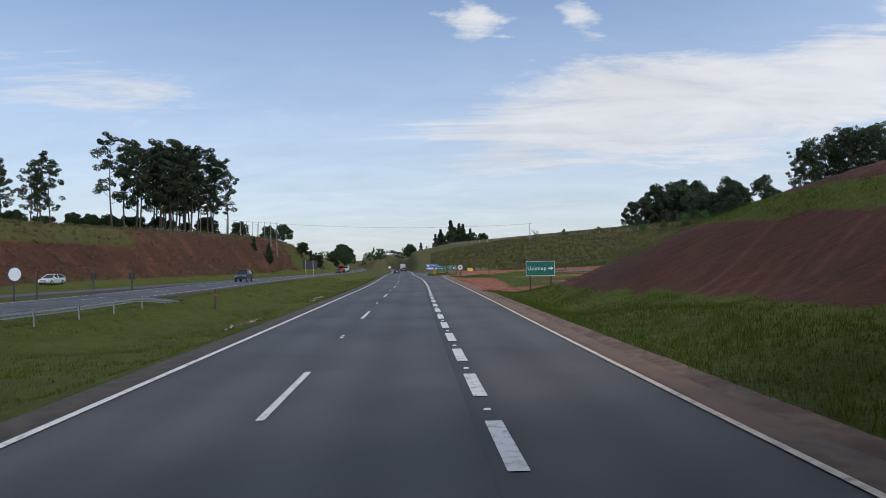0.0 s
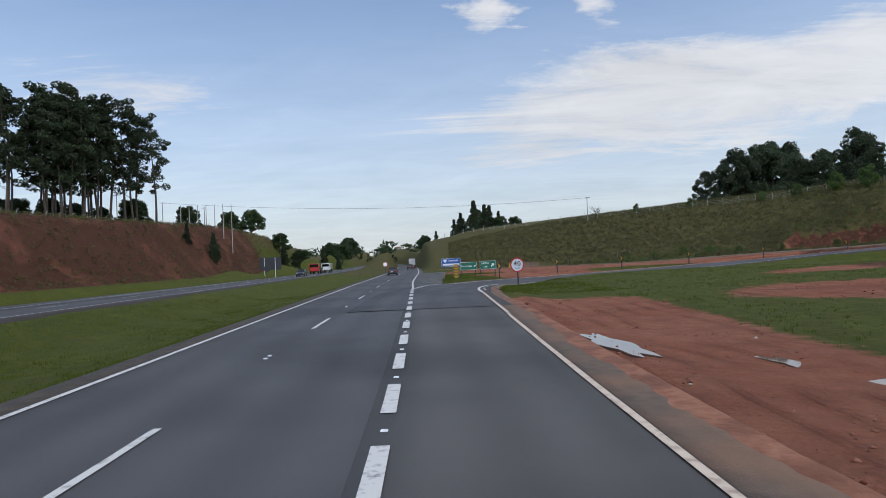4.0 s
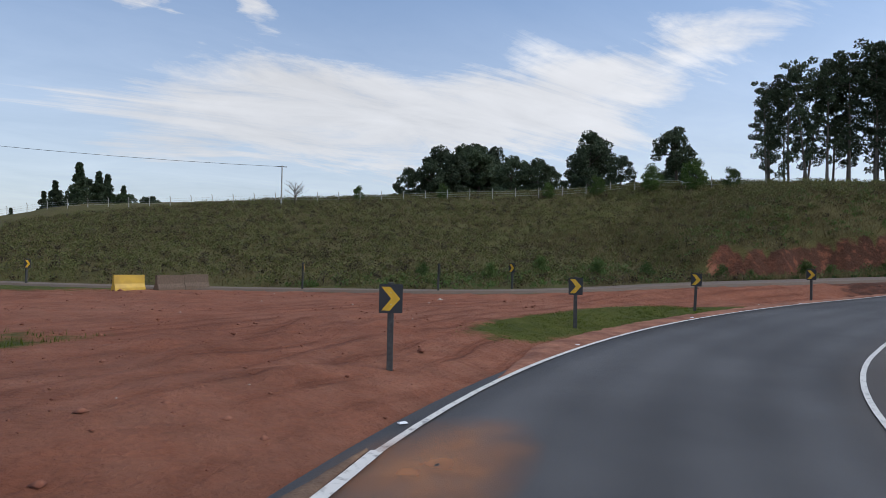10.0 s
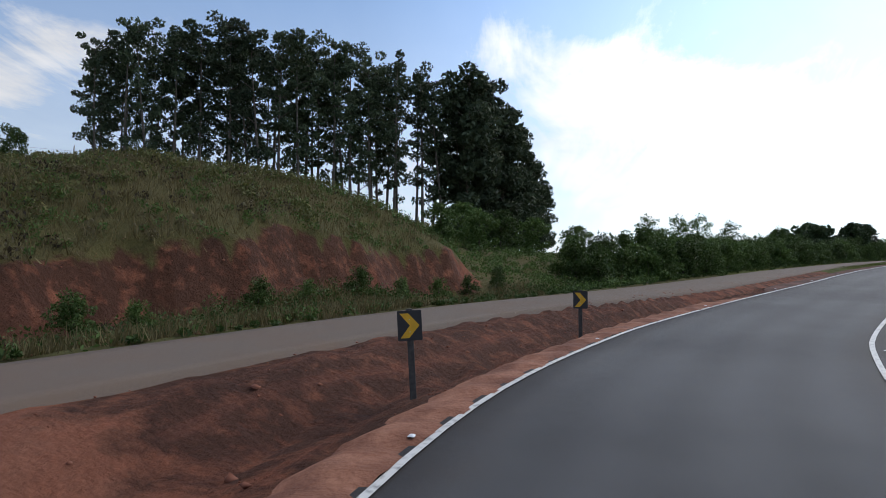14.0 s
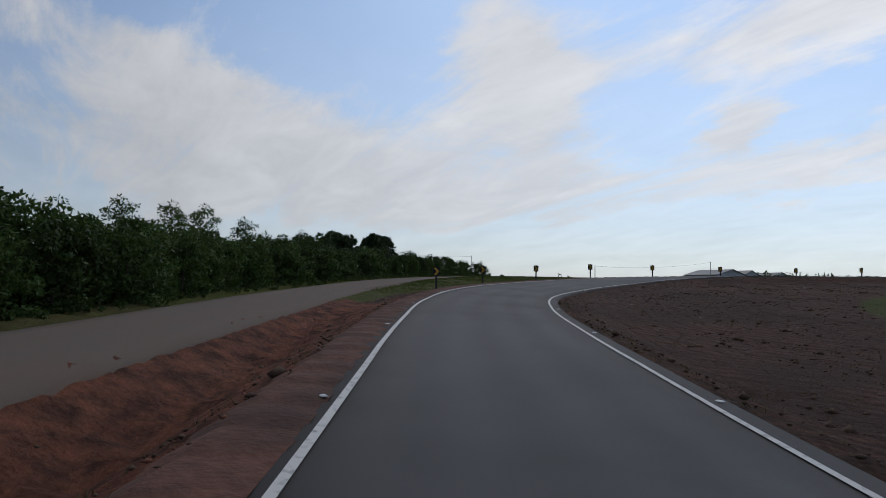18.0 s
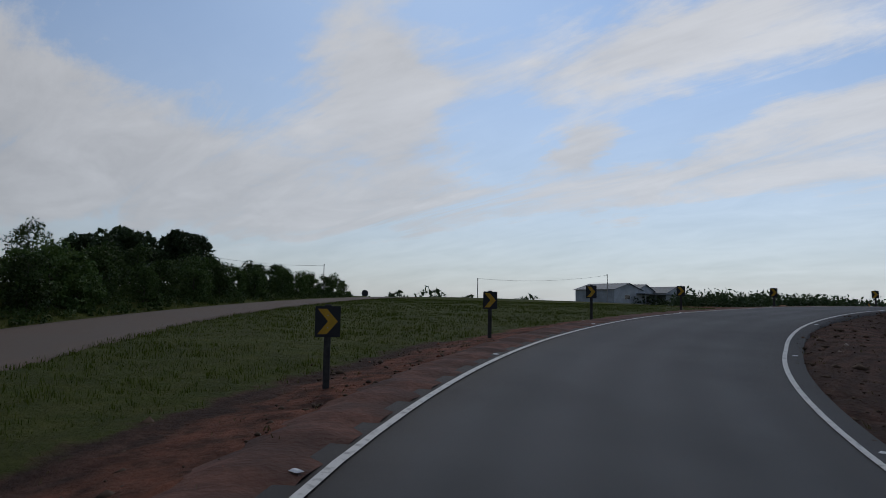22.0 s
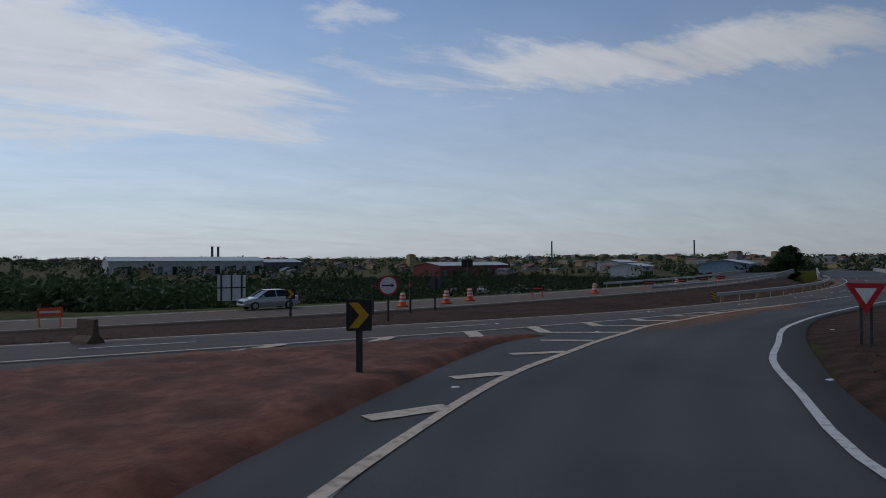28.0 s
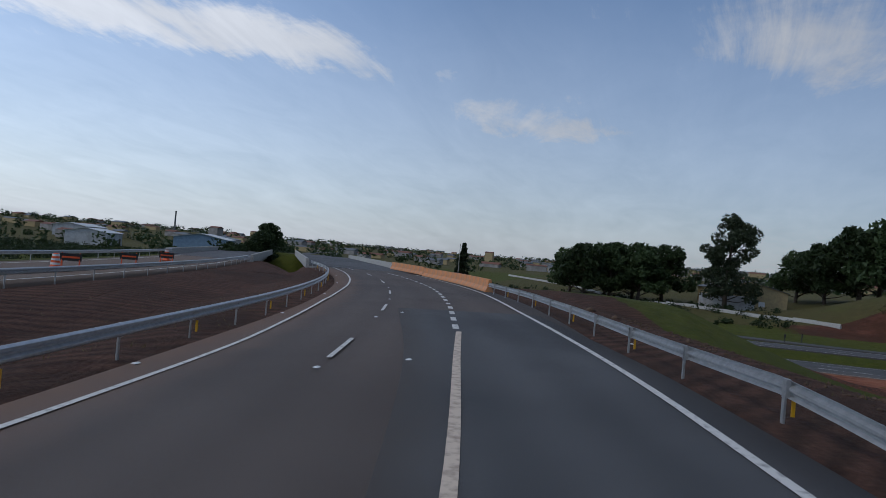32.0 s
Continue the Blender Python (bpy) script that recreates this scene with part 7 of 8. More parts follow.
def kerb(label, line, w=0.16, h=0.16):
    v, q = ribbon(line, -w / 2, w / 2, h, 3, h + 0.25)
    return tagged(new("kerb", mesh_np("kerb", v, q, [DUSTY_KERB])), label, "kerb", kind="structure")


DUSTY = mat_of("dusty_gutter", (0.16, 0.075, 0.045), (0.24, 0.13, 0.085), 3.0, 0.9, bump=0.3)
kerb("dusty concrete kerb round the island", shifted(window(EDGE_RIGHT, 1, 128, 166), 1.42), 0.14, 0.15)
v, q = ribbon(window(EDGE_RIGHT, 1, 126, 166), 0.95, 1.40, 0.066, 3, 0.1)
tagged(new("gutter", mesh_np("gutter", v, q, [DUSTY])), "shallow gutter filled with red dust", "gutter", kind="structure")
kerb("broken dusty kerb beside the exit nose", spline([(-0.85, 168, 0), (-0.95, 185, 0), (-1.0, 210, 0)], 2.0), 0.14, 0.09)
v, q = ribbon(window(EDGE_RIGHT, 1, -60, 128), 0.12, np.interp(window(EDGE_RIGHT, 1, -60, 128)[:, 1], [0, 128], [0.85, 1.2]), 0.050, 4, 0.2)
SHOULDER = mat_of("dusty_shoulder", (0.090, 0.064, 0.046), (0.135, 0.092, 0.064), 3.2, 0.9, bump=0.4, c=(0.175, 0.098, 0.060), cscale=0.5)
tagged(new("pavement_shoulder", mesh_np("shoulder", v, q, [SHOULDER])), "dusty brown shoulder beside the exit lane", "shoulder", kind="structure")
v, q = ribbon(hw_near, -7.62, -6.95, 0.042, 3, 0.2)
tagged(new("pavement_inner", mesh_np("inner", v, q, [mat_of("dark_shoulder", (0.036, 0.030, 0.024), (0.066, 0.052, 0.038), 2.5, 0.9, bump=0.3)])), "dusty inner shoulder beside the median", "shoulder", kind="structure")



def washed(label, line, inner, outer, reach, lift, mat, seed):
    """Soil washed over an asphalt edge: its inner rim wanders by reach, its outer one lies deep in the verge."""
    r = np.random.default_rng(seed)
    fine = spline([tuple(p) for p in line], 0.35)
    n = len(fine)
    k = np.arange(n)
    rim = sum(np.sin(k * f + r.uniform(0, 7)) * a for f, a in ((0.11, 0.35), (0.31, 0.3), (0.83, 0.2), (1.9, 0.12))) + r.normal(0, 0.10, n)
    ends = np.minimum(1.0, np.minimum(k, n - 1 - k) / 18.0)
    start = inner + reach * rim * ends
    v, q = ribbon(fine, start, start + (outer - start) * (0.05 + 0.95 * ends), lift, 4, 0.0)
    c = v.reshape(n, 4, 3)
    c[:, 0, 2] -= 0.012
    c[:, 1:3, 2] += r.uniform(0.0, 0.03, (n, 2))
    c[:, 3, 2] -= 0.10
    tagged(new("washed_soil", mesh_np("washed_soil", c.reshape(-1, 3), q, [mat], smooth=True)), label, "soil", kind="structure")


WASHED = mat_of("washed_red_soil", (0.21, 0.078, 0.040), (0.30, 0.130, 0.076), 3.0, 0.95, bump=0.9, bscale=9, c=(0.14, 0.048, 0.024), cscale=0.8)
BROWN_WASH = mat_of("washed_brown_soil", (0.105, 0.062, 0.040), (0.18, 0.112, 0.070), 3.0, 0.95, bump=0.6, bscale=14, c=(0.075, 0.042, 0.026), cscale=0.6)
pick = RAMP_OUT[(S_RAMP > 66) & (S_RAMP < 136)]
washed("dusty red soil washed over the ramp's edge", pick, -0.04, -1.5, 0.10, 0.062, WASHED, 5)
pick = RAMP_OUT[(S_RAMP > 138) & (S_RAMP < 258)]
washed("dark red soil along the upper ramp's edge", pick, -0.19, -1.9, 0.06, 0.050, mat_of("dark_red_soil", (0.085, 0.030, 0.017), (0.150, 0.062, 0.038), 3.0, 0.95, bump=0.8, bscale=9, c=(0.055, 0.022, 0.013), cscale=0.8), 9)
pick = window(EDGE_RIGHT, 1, -20, 60)
washed("brown soil along the shoulder's edge", pick, 0.78, 1.7, 0.14, 0.060, BROWN_WASH, 6)
pick = window(EDGE_RIGHT, 1, 58, 122)
washed("pale red soil along the shoulder's edge", pick, 0.85, 1.5, 0.24, 0.062, WASHED, 7)
pick = GORE_RIGHT[GORE_RIGHT[:, 1] > 151]
washed("brown soil along the exit nose", pick, -0.14, -1.3, 0.10, 0.080, BROWN_WASH, 8)


def soil_tongue():
    """A tongue of red earth that lies over the asphalt between the ramp and the main road."""
    n, c = 90, 17
    far = spline([(123.6, 50.35, 0), (126.0, 50.0, 0), (128.6, 50.0, 0), (134.0, 49.35, 0), (141.0, 50.0, 0), (149.0, 52.5, 0)], 0.25)
    near = spline([(123.6, 50.55, 0), (127.2, 51.7, 0), (129.3, 53.3, 0), (131.6, 55.3, 0), (135.2, 58.6, 0), (138.1, 61.3, 0), (142.3, 66.8, 0)], 0.25)
    pick = lambda line: np.stack([np.interp(np.linspace(0, 1, n), np.linspace(0, 1, len(line)), line[:, k]) for k in range(2)], 1)
    far, near = pick(far), pick(near)
    r = np.random.default_rng(12)
    u = np.r_[0, 0.02, 0.06, np.linspace(0.12, 0.88, c - 6), 0.94, 0.98, 1]
    wide = np.hypot(*(near - far).T)
    x = near[:, None, 0] * (1 - u) + far[:, None, 0] * u
    y = near[:, None, 1] * (1 - u) + far[:, None, 1] * u
    rim = np.minimum(np.minimum(u, 1 - u)[None] * wide[:, None] / 0.5, 1.0) * np.minimum(1, (1 - np.linspace(0, 1, n)) / 0.15)[:, None]
    lumps = (0.06 * tri_noise(x.ravel(), y.ravel(), 1.5, 21) + 0.035 * tri_noise(x.ravel(), y.ravel(), 0.7, 22)).reshape(n, c) + r.normal(0, 0.008, (n, c))
    high = np.minimum(0.04 + wide * 0.05, 0.17)[:, None]
    z = surf(x, y).reshape(n, c) - 0.10 + rim * (high + 0.18 + lumps * np.minimum(wide / 3, 1)[:, None])
    i = np.arange(n * c).reshape(n, c)
    quads = np.stack([i[:-1, :-1], i[1:, :-1], i[1:, 1:], i[:-1, 1:]], -1).reshape(-1, 4)
    mat = mat_of("tongue_soil", (0.125, 0.040, 0.020), (0.215, 0.085, 0.048), 2.4, 0.95, bump=0.8, bscale=9, c=(0.075, 0.026, 0.014), cscale=0.7)
    tagged(new("soil_tongue", mesh_np("soil_tongue", np.stack([x, y, z], -1).reshape(-1, 3), quads, [mat], smooth=True)), "tongue of red earth spread over the asphalt gore", "soil", kind="structure")


soil_tongue()

# reflective studs
stud_me = Mb().add([(-0.06, -0.05, 0), (0.06, -0.05, 0), (0.06, 0.05, 0), (-0.06, 0.05, 0), (-0.045, -0.02, 0.022), (0.045, -0.02, 0.022), (0.045, 0.02, 0.022), (-0.045, 0.02, 0.022)], [(4, 5, 6, 7), (0, 1, 5, 4), (1, 2, 6, 5), (2, 3, 7, 6), (3, 0, 4, 7)]).mesh("road_stud", [WHITE])


def studs(parent, line, off, step, first=0.0):
    s = along(line)
    l = shifted(line, off)
    d = first
    while d < s[-1]:
        x, y = np.interp(d, s, l[:, 0]), np.interp(d, s, l[:, 1])
        part("road_stud", stud_me, None, parent, at=Matrix.Translation((x, y, surf1(x, y) + 0.07)) @ Matrix.Diagonal((1.4, 1.2, 1, 1)))
        d += step


for k in range(0, 9):
    for e in (0.0, 0.5):
        d = 21.8 + 19.3 * k + e
        x = float(np.interp(d, HW[:, 1], HW[:, 0])) - 3.6
        part("road_stud", stud_me, None, highway, at=Matrix.Translation((x, d, surf1(x, d) + 0.036)) @ Matrix.Diagonal((0.9, 0.9, 1, 1)))
for k in range(0, 28):
    d = 6.3 + 4.25 * k
    x = float(np.interp(d, HW[:, 1], HW[:, 0]))
    part("road_stud", stud_me, None, highway, at=Matrix.Translation((x, d, surf1(x, d) + 0.04)))
studs(ramp_road, RAMP_OUT[(RAMP_OUT[:, 0] > 14) & (S_RAMP > 50)], -0.28, 12.0)
studs(ramp_road, RAMP_IN[(RAMP_IN[:, 0] > 20)], 0.32, 12.0, 3)
studs(ramp_road, window(EDGE_RIGHT, 1, 130, 160), 0.45, 2.6, 1)
studs(main_road, window(MAIN, 0, 30, 130), 0.0, 11.0, 7.0)
studs(main_road, window(MAIN, 0, 30, 95), -3.7, 12.0, 4.0)


# ---- poles, wires and fences ----
CONC_POST = mat_of("pale_concrete_post", (0.40, 0.38, 0.35), (0.28, 0.27, 0.25), 3.0, 0.85)


def pole(label, x, y, top, arm=1.8, r=0.14, base=None, turn=0.0):
    z = surf1(x, y) if base is None else base
    t = thing("utility_pole", label, "utility pole", at=Matrix.LocRotScale((x, y, z), Euler((0, 0, radians(turn))), None))
    h = top - z
    part("pole", Mb().cyl((0, 0, -0.8), (0, 0, h), r * 1.15, r * 0.8, 9), CONC_POST, t)
    if arm:
        part("crossarm", Mb().box(-arm / 2, -0.05, h - 0.25, arm / 2, 0.05, h - 0.13), POST, t)
        for a in (-0.45, 0, 0.45):
            part("insulator", Mb().cyl((a * arm, 0, h - 0.13), (a * arm, 0, h + 0.05), 0.05, 0.03, 6), WHITE, t)
    return t


def wire(label, a, b, sag, r=0.02):
    pts = [tuple(np.array(a) * (1 - u) + np.array(b) * u - np.array([0, 0, sag * 4 * u * (1 - u)])) for u in np.linspace(0, 1, 15)]
    return tagged(new("overhead_wire", Mb().tube(pts, [r] * 15, 4).mesh("wire", [BLACK])), label, "wire")


pole("tall utility pole on the hill crest", 43.5, 284.3, 20.4)
pole("utility pole above the red cutting", -88, 281.9, 24.4)
pole("utility pole above the red cutting", -74, 279, 22.0, 1.4)
pole("utility pole above the red cutting", -92, 262, 25.0)
wire("thin overhead wire across the highway", (43.5, 284.3, 20.2), (-88, 281.9, 24.2), 2.5, 0.03)
pole("wooden pole beside the pale building", 246.8, -44.7, 20.2, 0.6, 0.13)
pole("wooden pole in the field", 267.8, -6.3, 18.0, 0.0, 0.15)
wire("thin wire sagging between two wooden poles", (246.8, -44.7, 19.9), (267.8, -6.3, 17.8), 1.2, 0.03)
pole("thin pole at the end of the fence", 270.2, 47.3, 19.3, 0.0, 0.12)
wire("thin wire above the fence", (270.2, 47.3, 19.0), (262, 84, 19.0), 0.8, 0.03)
pole("lamp pole beside the far road", -128, -24, 16.0, 0.0, 0.12)
for k in range(7):
    f = k / 6
    x, y = -80.6 + 15 * f, 277.5 + 1.1 * f
    t = thing("flagpole", "slim bare pale flagpole above the red cutting", "flagpole", "row of flagpoles", at=Matrix.Translation((x, y, surf1(x, y))))
    part("pole", Mb().cyl((0, 0, -0.5), (0, 0, 22.6 - surf1(x, y)), 0.13, 0.10, 8), CONC_POST, t)
    part("finial", Mb().cyl((0, 0, 22.6 - surf1(x, y)), (0, 0, 22.75 - surf1(x, y)), 0.12, 0.05, 8), CONC_POST, t)


def fence(label, line, step, h=1.9, wires=3):
    t = thing("fence", label, "fence")
    s = along(line)
    me = Mb().tube([(0, 0, -0.4), (0, 0, h * 0.78), (0.10, 0, h * 0.92), (0.32, 0, h)], [0.07, 0.065, 0.06, 0.05], 6).mesh("post", [CONC_POST])
    rt = rights(line)
    d = 0.0
    tops = []
    while d <= s[-1]:
        x, y = float(np.interp(d, s, line[:, 0])), float(np.interp(d, s, line[:, 1]))
        i = min(int(np.searchsorted(s, d)), len(rt) - 1)
        z = surf1(x, y)
        part("post", me, None, t, at=Matrix.LocRotScale((x, y, z), Euler((0, 0, math.atan2(rt[i, 1], rt[i, 0]) + random.uniform(-0.1, 0.1))), None))
        tops.append((x, y, z))
        d += step
    for k in range(wires):
        part("strand", Mb().tube([(x, y, z + h * (0.3 + 0.22 * k)) for x, y, z in tops], [0.012] * len(tops), 4), STEEL, t)


fence("pale concrete post fence with bent tops along the hill crest", spline([(-5, 322, 0), (20, 305, 0), (45, 288, 0), (75, 264, 0), (98, 244, 0), (112, 228, 0)], 2.0), 4.2)
fence("pale concrete post fence with bent tops beyond the hedge", spline([(240, 84, 0), (256, 66, 0), (268, 46, 0), (276, 30, 0)], 2.0), 2.6, 2.2)
fence("low fence above the red cutting", spline([(-77, 180, 0), (-78, 230, 0), (-76, 290, 0)], 2.0), 4.5, 1.6)


# ---- buildings ----
WALL_WHITE = mat_of("white_render", (0.52, 0.54, 0.56), (0.42, 0.44, 0.46), 1.4, 0.85, c=(0.36, 0.37, 0.38), cscale=0.3)
WALL_OCHRE = mat_of("ochre_render", (0.42, 0.33, 0.17), (0.32, 0.25, 0.14), 1.2, 0.85)
WALL_RED = mat_of("red_cladding", (0.22, 0.035, 0.035), (0.16, 0.03, 0.03), 0.8, 0.6)
WALL_BLUE = mat_of("pale_blue_cladding", (0.20, 0.30, 0.42), (0.16, 0.24, 0.34), 0.6, 0.6)
ROOF_GREY = mat_of("grey_roof_sheet", (0.15, 0.16, 0.17), (0.09, 0.10, 0.11), 1.5, 0.55, metal=0.2)
ROOF_PALE = mat_of("pale_roof_sheet", (0.55, 0.57, 0.58), (0.42, 0.44, 0.45), 0.6, 0.5)
DARK_OPEN = hex_mat("dark_glass", (0.012, 0.014, 0.016), 0.15)


def gabled(parent, x0, x1, y0, y1, h, rise, wall, roof, over=0.5):
    """A hall with its gables at x0 and x1."""
    ym = (y0 + y1) / 2
    part("wall", Mb().loft([[(x0, y0, -0.6), (x0, y1, -0.6), (x0, y1, h), (x0, ym, h + rise), (x0, y0, h)], [(x1, y0, -0.6), (x1, y1, -0.6), (x1, y1, h), (x1, ym, h + rise), (x1, y0, h)]]), wall, parent)
    k = over * rise / ((y1 - y0) / 2)
    for ya, yb in ((y0 - over, ym), (y1 + over, ym)):
        za, zb = h - k, h + rise
        part("roof", Mb().add([(x0 - over, ya, za + 0.02), (x1 + over, ya, za + 0.02), (x1 + over, yb, zb + 0.02), (x0 - over, yb, zb + 0.02), (x0 - over, ya, za + 0.2), (x1 + over, ya, za + 0.2), (x1 + over, yb, zb + 0.2), (x0 - over, yb, zb + 0.2)], [(0, 3, 2, 1), (4, 5, 6, 7), (0, 1, 5, 4), (1, 2, 6, 5), (2, 3, 7, 6), (3, 0, 4, 7)]), roof, parent)


def opening(parent, name, x, y0, y1, z0, z1, mat):
    w = part(name, Mb().box(x - 0.06, y0, z0, x + 0.02, y1, z1), WHITE, parent)
    part("pane", Mb().box(x - 0.08, y0 + 0.12, z0 + 0.12, x - 0.06, y1 - 0.12, z1 - 0.12), mat, w)


hz = surf1(250, -70)
house = thing("house", "long pale rendered house with grey gabled roofs and a dark porch", "house", at=Matrix.Translation((247, -49, hz)))
gabled(house, 0, 15, -18, 0, 4.4, 2.2, WALL_WHITE, ROOF_GREY)
gabled(house, 3, 17, -33, -18.2, 4.0, 2.8, WALL_WHITE, ROOF_GREY)
gabled(house, -2, 14, -46, -31, 3.9, 2.4, WALL_WHITE, ROOF_GREY)
part("porch_roof", Mb().box(-3.2, -40, 3.2, 3.0, -14, 3.45), ROOF_GREY, house)
for yy in (-15, -22, -29, -39):
    part("porch_post", Mb().box(-3.0, yy - 0.12, -0.4, -2.76, yy + 0.12, 3.2), WALL_WHITE, house)
opening(house, "window", 0.0, -10, -6.5, 1.2, 2.8, DARK_OPEN)
opening(house, "window", 3.0, -29, -26, 0.4, 2.7, DARK_OPEN)
opening(house, "window", -2.0, -37, -35.5, 2.4, 3.0, DARK_OPEN)
opening(house, "window", -2.0, -40.5, -39, 2.4, 3.0, DARK_OPEN)
opening(house, "door", 3.0, -23, -20, 0.0, 2.6, DARK_OPEN)
old = thing("old_building", "ochre and white old farm building among trees", "building", at=Matrix.Translation((-138, 61.5, surf1(-138, 61.5))) @ Matrix.Rotation(radians(12), 4, "Z"))
gabled(old, -8, 8, 0, 24, 7.0, 3.0, WALL_OCHRE, ROOF_GREY)
part("lean_to", Mb().box(8, -4, -0.5, 13, 12, 5.0), WALL_WHITE, old)
opening(old, "window", 8.06, 15, 17, 2.0, 3.6, DARK_OPEN)


def shed(label, x, y, turn, long, wide, h, wall, roof):
    t = thing("warehouse", label, "warehouse", at=Matrix.Translation((x, y, surf1(x, y))) @ Matrix.Rotation(radians(turn), 4, "Z"))
    gabled(t, -long / 2, long / 2, -wide / 2, wide / 2, h, wide * 0.09, wall, roof, 0.8)
    for k in range(int(long / 12)):
        a = -long / 2 + 6 + 12 * k
        part("gate", Mb().box(a - 2, wide / 2 - 0.1, 0, a + 2, wide / 2 + 0.15, h * 0.6), DARK_OPEN if k % 3 == 0 else ROOF_GREY, t)


shed("long dark red warehouse with a pale roof", -150, -420, 20, 96, 30, 9, WALL_RED, ROOF_PALE)
shed("white and pale blue warehouse", -250, -230, 32, 70, 30, 9, WALL_BLUE, ROOF_PALE)
shed("white warehouse with a pale roof", -205, -275, 30, 34, 22, 8, WALL_WHITE, ROOF_PALE)
shed("large white factory hall", 60, -560, 5, 130, 40, 12, WALL_WHITE, ROOF_PALE)
shed("grey factory hall with a pale roof", -20, -640, 8, 90, 36, 10, ROOF_GREY, ROOF_PALE)
shed("white hall with a pale roof", -330, -420, 30, 60, 24, 8, WALL_WHITE, ROOF_PALE)
shed("grey hall with a pale roof", -360, -300, 30, 60, 24, 8, WALL_WHITE, ROOF_GREY)


TOWN_WALL = mat_of("weathered_render", (0.34, 0.33, 0.32), (0.22, 0.21, 0.20), 0.2, 0.9)


def town(name, label, n, a0, a1, r0, r1, seed):
    """Far houses and blocks, too many to count."""
    r = np.random.default_rng(seed)
    mb = Mb()
    for k in range(n):
        a, d = math.radians(r.uniform(a0, a1)), r.uniform(r0, r1)
        x, y = 60 + d * math.sin(a), 60 + d * math.cos(a)
        z = surf1(x, y)
        w, l, h = r.uniform(7, 14), r.uniform(8, 20), r.uniform(3, 6)
        if r.random() < 0.02:
            w, l, h = 9, 10, r.uniform(9, 16)
        m = 0 if r.random() < 0.55 else 1
        mb.box(x - w / 2, y - l / 2, z - 3, x + w / 2, y + l / 2, z + h, m)
        mb.loft([[(x - w / 2 - 0.4, y - l / 2 - 0.4, z + h), (x + w / 2 + 0.4, y - l / 2 - 0.4, z + h), (x, y - l / 2 - 0.4, z + h + w * 0.16)], [(x - w / 2 - 0.4, y + l / 2 + 0.4, z + h), (x + w / 2 + 0.4, y + l / 2 + 0.4, z + h), (x, y + l / 2 + 0.4, z + h + w * 0.16)]], 2 if r.random() < 0.5 else 3)
    roof_red = mat_of("clay_roof_" + str(seed), (0.20, 0.085, 0.055), (0.14, 0.06, 0.04), 0.5, 0.8)
    tagged(new(name, mb.mesh(name, [TOWN_WALL, WALL_OCHRE, roof_red, ROOF_GREY])), label, "houses", kind="stuff")


town("far_town", "distant town of pale houses among trees", 420, 172, 300, 520, 1500, 131)
town("north_town", "distant pale buildings at the end of the highway", 60, -13, 4, 900, 1900, 132)
for x, y, h, w in ((18, -640, 26, 1.6), (24, -640, 26, 1.6), (-5, -630, 17, 1.2), (-420, -640, 30, 1.2), (-560, -520, 28, 1.2)):
    t = thing("chimney", "tall dark factory chimney on the skyline", "chimney", at=Matrix.Translation((x, y, surf1(x, y))))
    part("shaft", Mb().cyl((0, 0, -1), (0, 0, h), w, w * 0.75, 12), ROOF_GREY, t)
    part("rim", Mb().cyl((0, 0, h - 0.6), (0, 0, h + 0.2), w * 0.9, n=12), CONCRETE, t)
t = thing("billboard", "tall dark advertising board on a single post", "billboard", at=Matrix.Translation((-72, -284, surf1(-72, -284))))
part("post", Mb().cyl((0, 0, -1), (0, 0, 12), 0.4, n=10), ROOF_GREY, t)
part("board", Mb().box(-4, -0.3, 9, 4, 0.3, 14, bev=0.05), BLACK, t)


# ---- vehicles ----
TYRE = mat_of("tyre", (0.018, 0.018, 0.019), (0.03, 0.03, 0.03), 20.0, 0.85)
GLASS = hex_mat("tinted_glass", (0.010, 0.012, 0.014), 0.06)
RIM = hex_mat("alloy_rim", (0.42, 0.43, 0.44), 0.3, 0.9)
LIGHT_RED = hex_mat("tail_lamp", (0.42, 0.01, 0.012), 0.2)
LIGHT_CLEAR = hex_mat("head_lamp", (0.62, 0.64, 0.66), 0.12)


def car_paint(name, rgb):
    m = hex_mat(name, rgb, 0.28, 0.3)
    m.node_tree.nodes["Principled BSDF"].inputs["Coat Weight"].default_value = 0.8
    return m


